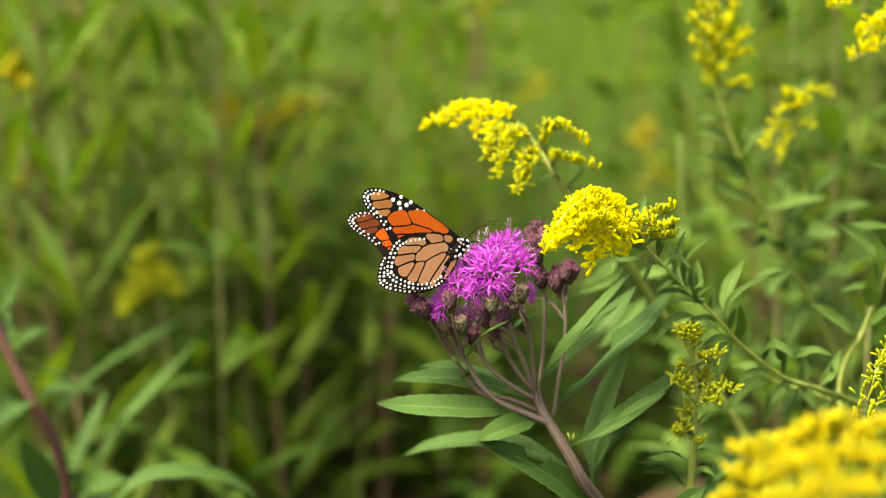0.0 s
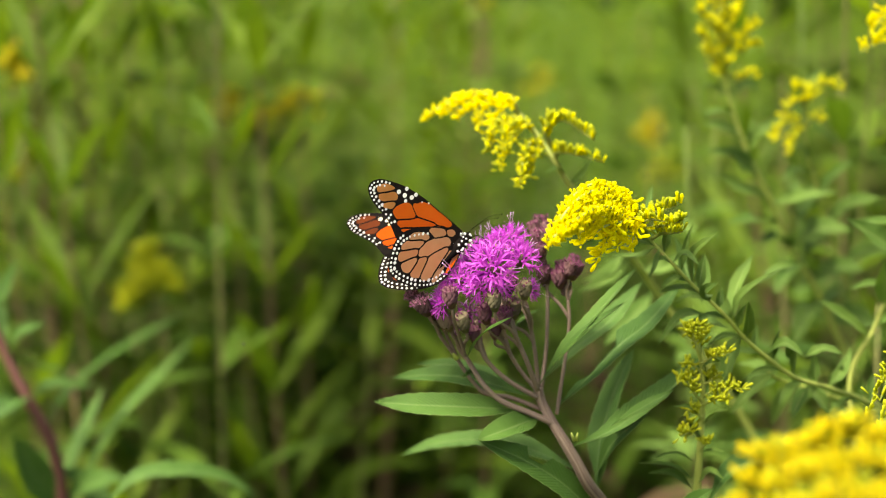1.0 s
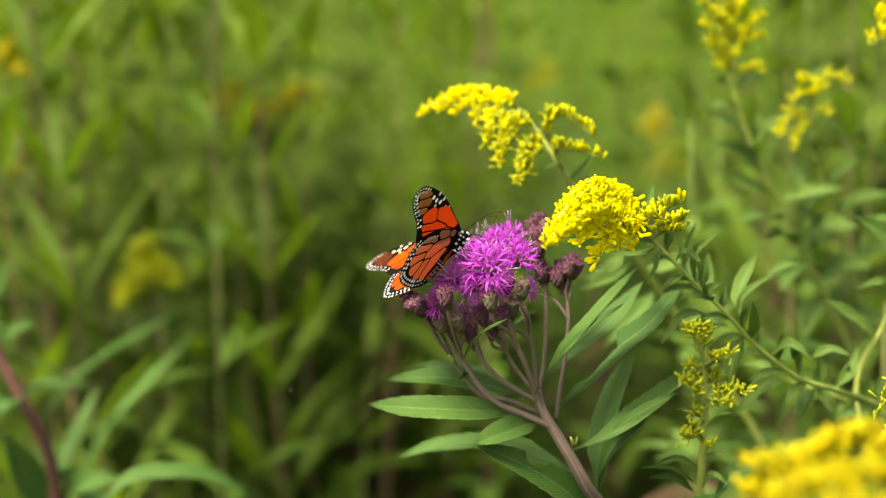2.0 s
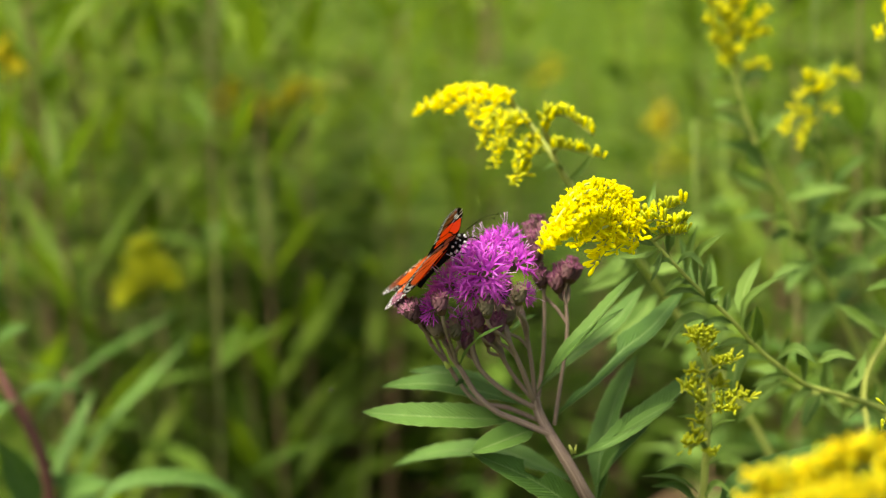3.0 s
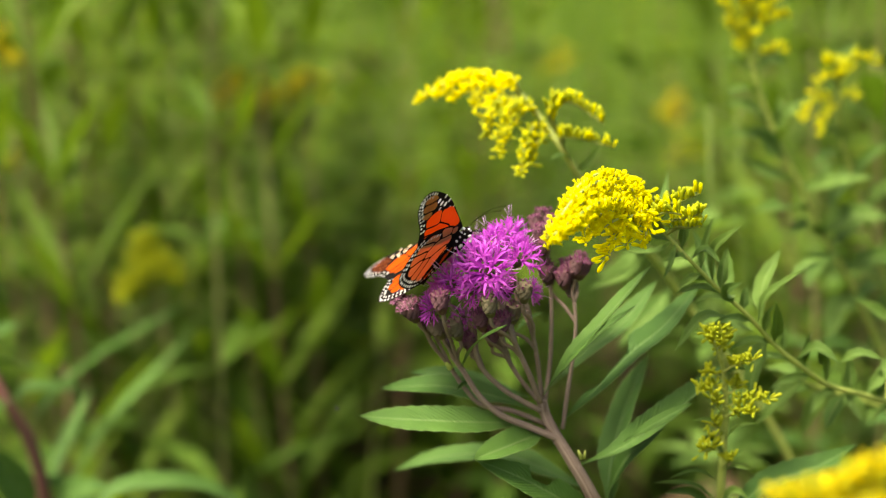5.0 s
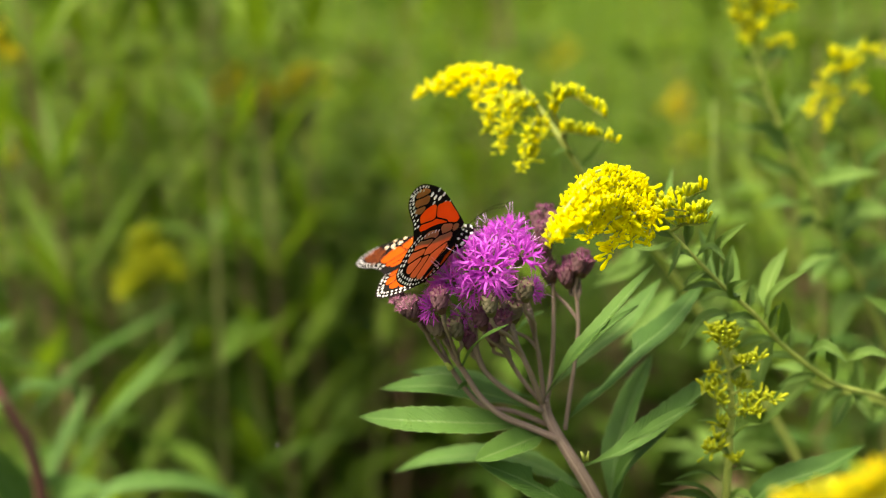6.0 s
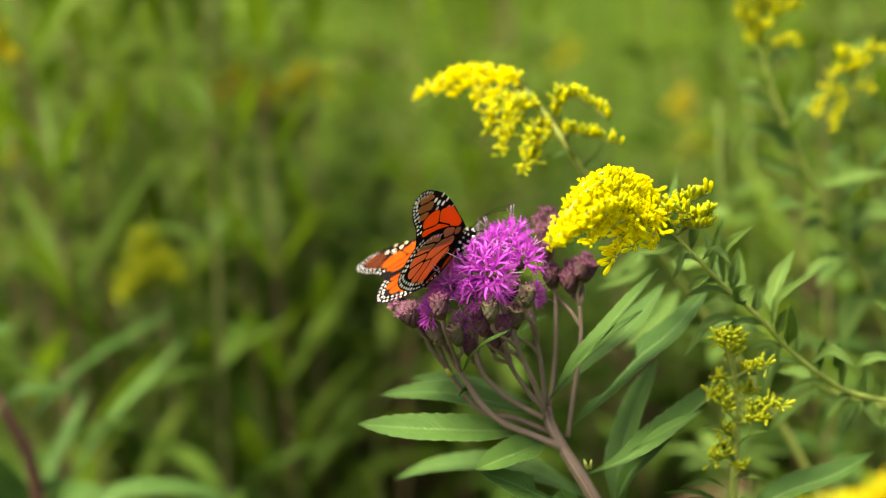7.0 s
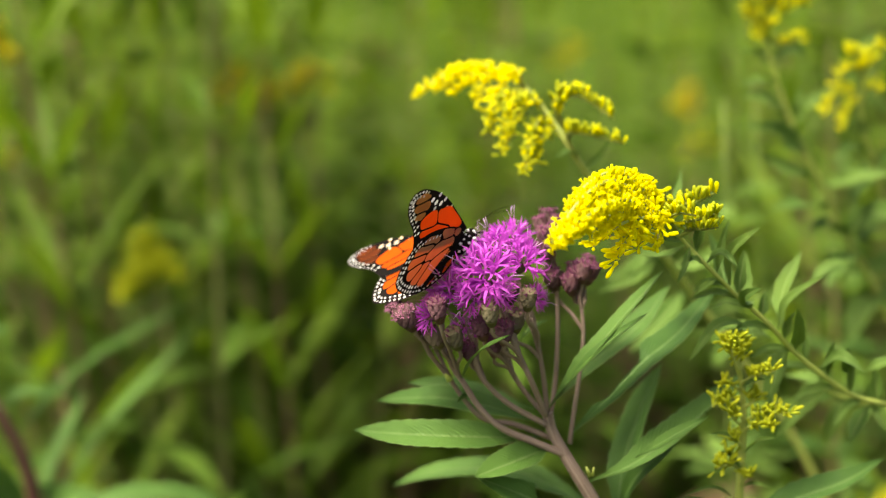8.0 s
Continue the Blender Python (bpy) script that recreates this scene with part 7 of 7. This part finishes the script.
def build_monarch():
    fly = thing("butterfly", THORAX, "orange and black monarch butterfly feeding on the flower head", "butterfly")
    axes = Matrix((A_AX, -L_AX, N_AX)).transposed()
    fly.matrix_basis = Matrix.Translation(THORAX) @ axes.to_4x4()
    ORIGIN[fly] = Vector((0, 0, 0))
    # body: x forward, y towards the near side, z dorsal
    bm = bmesh.new()
    bmesh.ops.create_uvsphere(bm, u_segments=16, v_segments=10, radius=1, matrix=Matrix.Translation((-0.0036, 0, -0.0006)) @ Matrix.Diagonal((0.0042, 0.0025, 0.0026, 1)))
    part("thorax", bm, BLACK, fly, "black thorax with white dots")
    bm = bmesh.new()
    tube(bm, spline([(-0.005, 0, -0.0008), (-0.010, 0, -0.0004), (-0.017, 0, -0.0002), (-0.022, 0, -0.0008)]), 0.0018, 0.0008, 10)
    part("abdomen", bm, BLACK, fly)
    bm = bmesh.new()
    bmesh.ops.create_uvsphere(bm, u_segments=12, v_segments=8, radius=1, matrix=Matrix.Translation((0.0012, 0, -0.0010)) @ Matrix.Diagonal((0.0018, 0.0019, 0.0018, 1)))
    part("head", bm, BLACK, fly)
    rng = random.Random(2)
    bm = bmesh.new()
    for _ in range(46):
        a, x = rng.uniform(0, 6.28), rng.uniform(-0.0035, 0.0052)
        r = 0.0028 * math.sqrt(max(0.05, 1 - ((x - 0.001) / 0.0085) ** 2))
        c = Vector((x - 0.0034, math.cos(a) * r, -0.0008 + math.sin(a) * r * 1.05))
        bmesh.ops.create_icosphere(bm, subdivisions=1, radius=rng.uniform(0.0003, 0.00055), matrix=Matrix.Translation(c))
    part("dotted_coat", bm, WHITE, fly, "white dots on the black body", kind="stuff")
    for s in (-1, 1):
        bm = bmesh.new()
        tube(bm, spline([(0.0022, s * 0.0006, 0.0), (0.0070, s * 0.0012, -0.0006), (0.0125, s * 0.0018, -0.0022), (0.0160, s * 0.0020, -0.0046)], 6), 0.00007, 0.00007, 5)
        bmesh.ops.create_uvsphere(bm, u_segments=6, v_segments=5, radius=1, matrix=Matrix.Translation((0.0161, s * 0.0020, -0.0047)) @ Matrix.Diagonal((0.0005, 0.0002, 0.0002, 1)))
        part("antenna", bm, BLACK, fly, "thin black clubbed antenna")
        for x in (0.0, -0.004):
            bm = bmesh.new()
            tube(bm, spline([(x, s * 0.0015, -0.0035), (x + 0.001, s * 0.003, -0.006), (x + 0.002, s * 0.0032, -0.0100)], 4), 0.00017, 0.00012, 5)
            part("leg", bm, BLACK, fly)
    bm = bmesh.new()
    tube(bm, spline([(0.0026, 0, -0.0018), (0.0048, 0, -0.0042), (0.0050, 0, -0.0085)], 5), 0.00022, 0.00016, 5)
    part("proboscis", bm, BLACK, fly)
    wings = {}
    for s, word in ((1, "near"), (-1, "far")):
        hm = [TAN] * len(HIND_CELLS)
        wings[s, "hind"] = wing("hindwing", fly, HIND, HIND_CELLS, hm, [ORANGE] * len(HIND_CELLS), [],
                                ((0.95, 1.7, 0.50, 0.25, 0.74), (2.5, 2.1, 0.60, 0.12, 0.74)), s, "hindwing with tan underside, black veins and white-dotted edge")
        wings[s, "fore"] = wing("forewing", fly, FORE, FORE_ORANGE + FORE_TIP, [ORANGE_UNDER] * 5 + [TAN_BROWN] * 3, [ORANGE] * 5 + [ORANGE_DARK] * 3, FORE_SPOTS,
                                ((0.85, 1.7, 0.45, 0.36, 0.64), (2.2, 2.2, 0.55, 0.38, 0.64)), s, "orange forewing with black veins and pale spotted tip")
    return fly, wings


butterfly, WINGS = build_monarch()


def wing_pose(side, open_deg, sweep, fore):
    """A wing's pose on its body: raised by 90 - open_deg from the flat, the forewing swept forward."""
    a = radians(open_deg)
    out = Vector((0, side * math.sin(a), math.cos(a)))
    x = Vector((1, 0, 0))
    z = x.cross(out)
    m = Matrix((x, out, z)).transposed().to_4x4()
    hinge = Matrix.Translation((0.0, side * (0.0012 if fore else 0.0016), 0.0008))
    return hinge @ m @ Matrix.Rotation(radians(sweep), 4, "Z")


def build_gnat():
    g = thing("small_fly", (0, 0, 0), "tiny dark fly hovering before the weeds", "insect")
    bm = bmesh.new()
    bmesh.ops.create_uvsphere(bm, u_segments=8, v_segments=6, radius=1, matrix=Matrix.Diagonal((0.0008, 0.0004, 0.0004, 1)))
    part("body", bm, FLY, g)
    for s in (-1, 1):
        part("wing", blade(bmesh.new(), (0.0, 0, 0.0003), (-0.0006, s * 0.0011, 0.0006), 0.0005, steps=4), FLY_WING, g)
    return g


gnat = build_gnat()
# seconds and place of the fly
FLIGHT = [(0.0, (-0.0538, 0.02, 1.1857)), (0.4, (-0.0655, 0.02, 1.1972)), (0.8, (-0.0727, 0.02, 1.1967)), (1.0, (-0.0747, 0.02, 1.1936)), (1.2, (-0.072, 0.02, 1.1873)), (1.5, (-0.0659, 0.02, 1.178)),
          (2.5, (-0.0437, 0.02, 1.1755)), (3.5, (-0.0326, 0.02, 1.1848)), (4.0, (-0.0293, 0.02, 1.1898)), (4.3, (-0.0276, 0.02, 1.1856)), (4.5, (-0.0282, 0.02, 1.1816)), (5.2, (-0.0375, 0.02, 1.169)),
          (6.0, (-0.0552, 0.02, 1.1593)), (6.3, (-0.0624, 0.02, 1.1565)), (6.5, (-0.0673, 0.02, 1.1518)), (6.8, (-0.0701, 0.02, 1.1492)), (7.3, (-0.0734, 0.02, 1.1373)), (8.0, (-0.077, 0.02, 1.1238))]

# seconds, opening of the near and the far wings, sweep of the forewings and of the hindwings
BEAT = [(0.0, 15.1, 17.4, -7.7, -0.9), (0.5, 17.5, 20.0, -7.6, -0.4), (1.0, 22.5, 25.9, -7.2, 0.3), (1.5, 38.2, 42.9, -6.6, 0.8), (1.7, 46.9, 52.0, -7.4, 0.9),
        (2.2, 67, 69, -8.3, 1.0), (2.8, 79.5, 80.4, -8.9, 1.1), (3.5, 80.0, 81.8, -9.0, 1.3), (3.9, 78.4, 80.3, -9.0, 0.9), (4.2, 76.8, 78.7, -8.5, 0.4),
        (4.5, 74.2, 74.4, -7.9, 0.1), (4.7, 71.7, 71.9, -6.8, -0.1), (5.2, 65, 64, -5.8, -0.3), (5.8, 61.6, 60.0, -5.2, -0.4), (6.5, 64.2, 61.0, -5.2, -0.5),
        (7.0, 64.4, 60.8, -4.7, -0.5), (7.5, 63.5, 57.5, -4.6, -0.4), (8.0, 62.7, 54.0, -4.5, -0.4)]


def motions():
    for (side, which), ob in WINGS.items():
        walk(ob, [(t, wing_pose(side, o if side > 0 else f, s if which == "fore" else h, which == "fore")) for t, o, f, s, h in BEAT])
    walk(gnat, [(t, Matrix.Translation(p) @ Matrix.Rotation(0.5 * math.sin(3 * t), 4, "Z")) for t, p in FLIGHT])
    stand = butterfly.matrix_basis.copy()
    walk(butterfly, [(t, Matrix.Translation(DRIFT * t / 8) @ stand) for t in (0.0, 4.0, 8.0)])


motions()
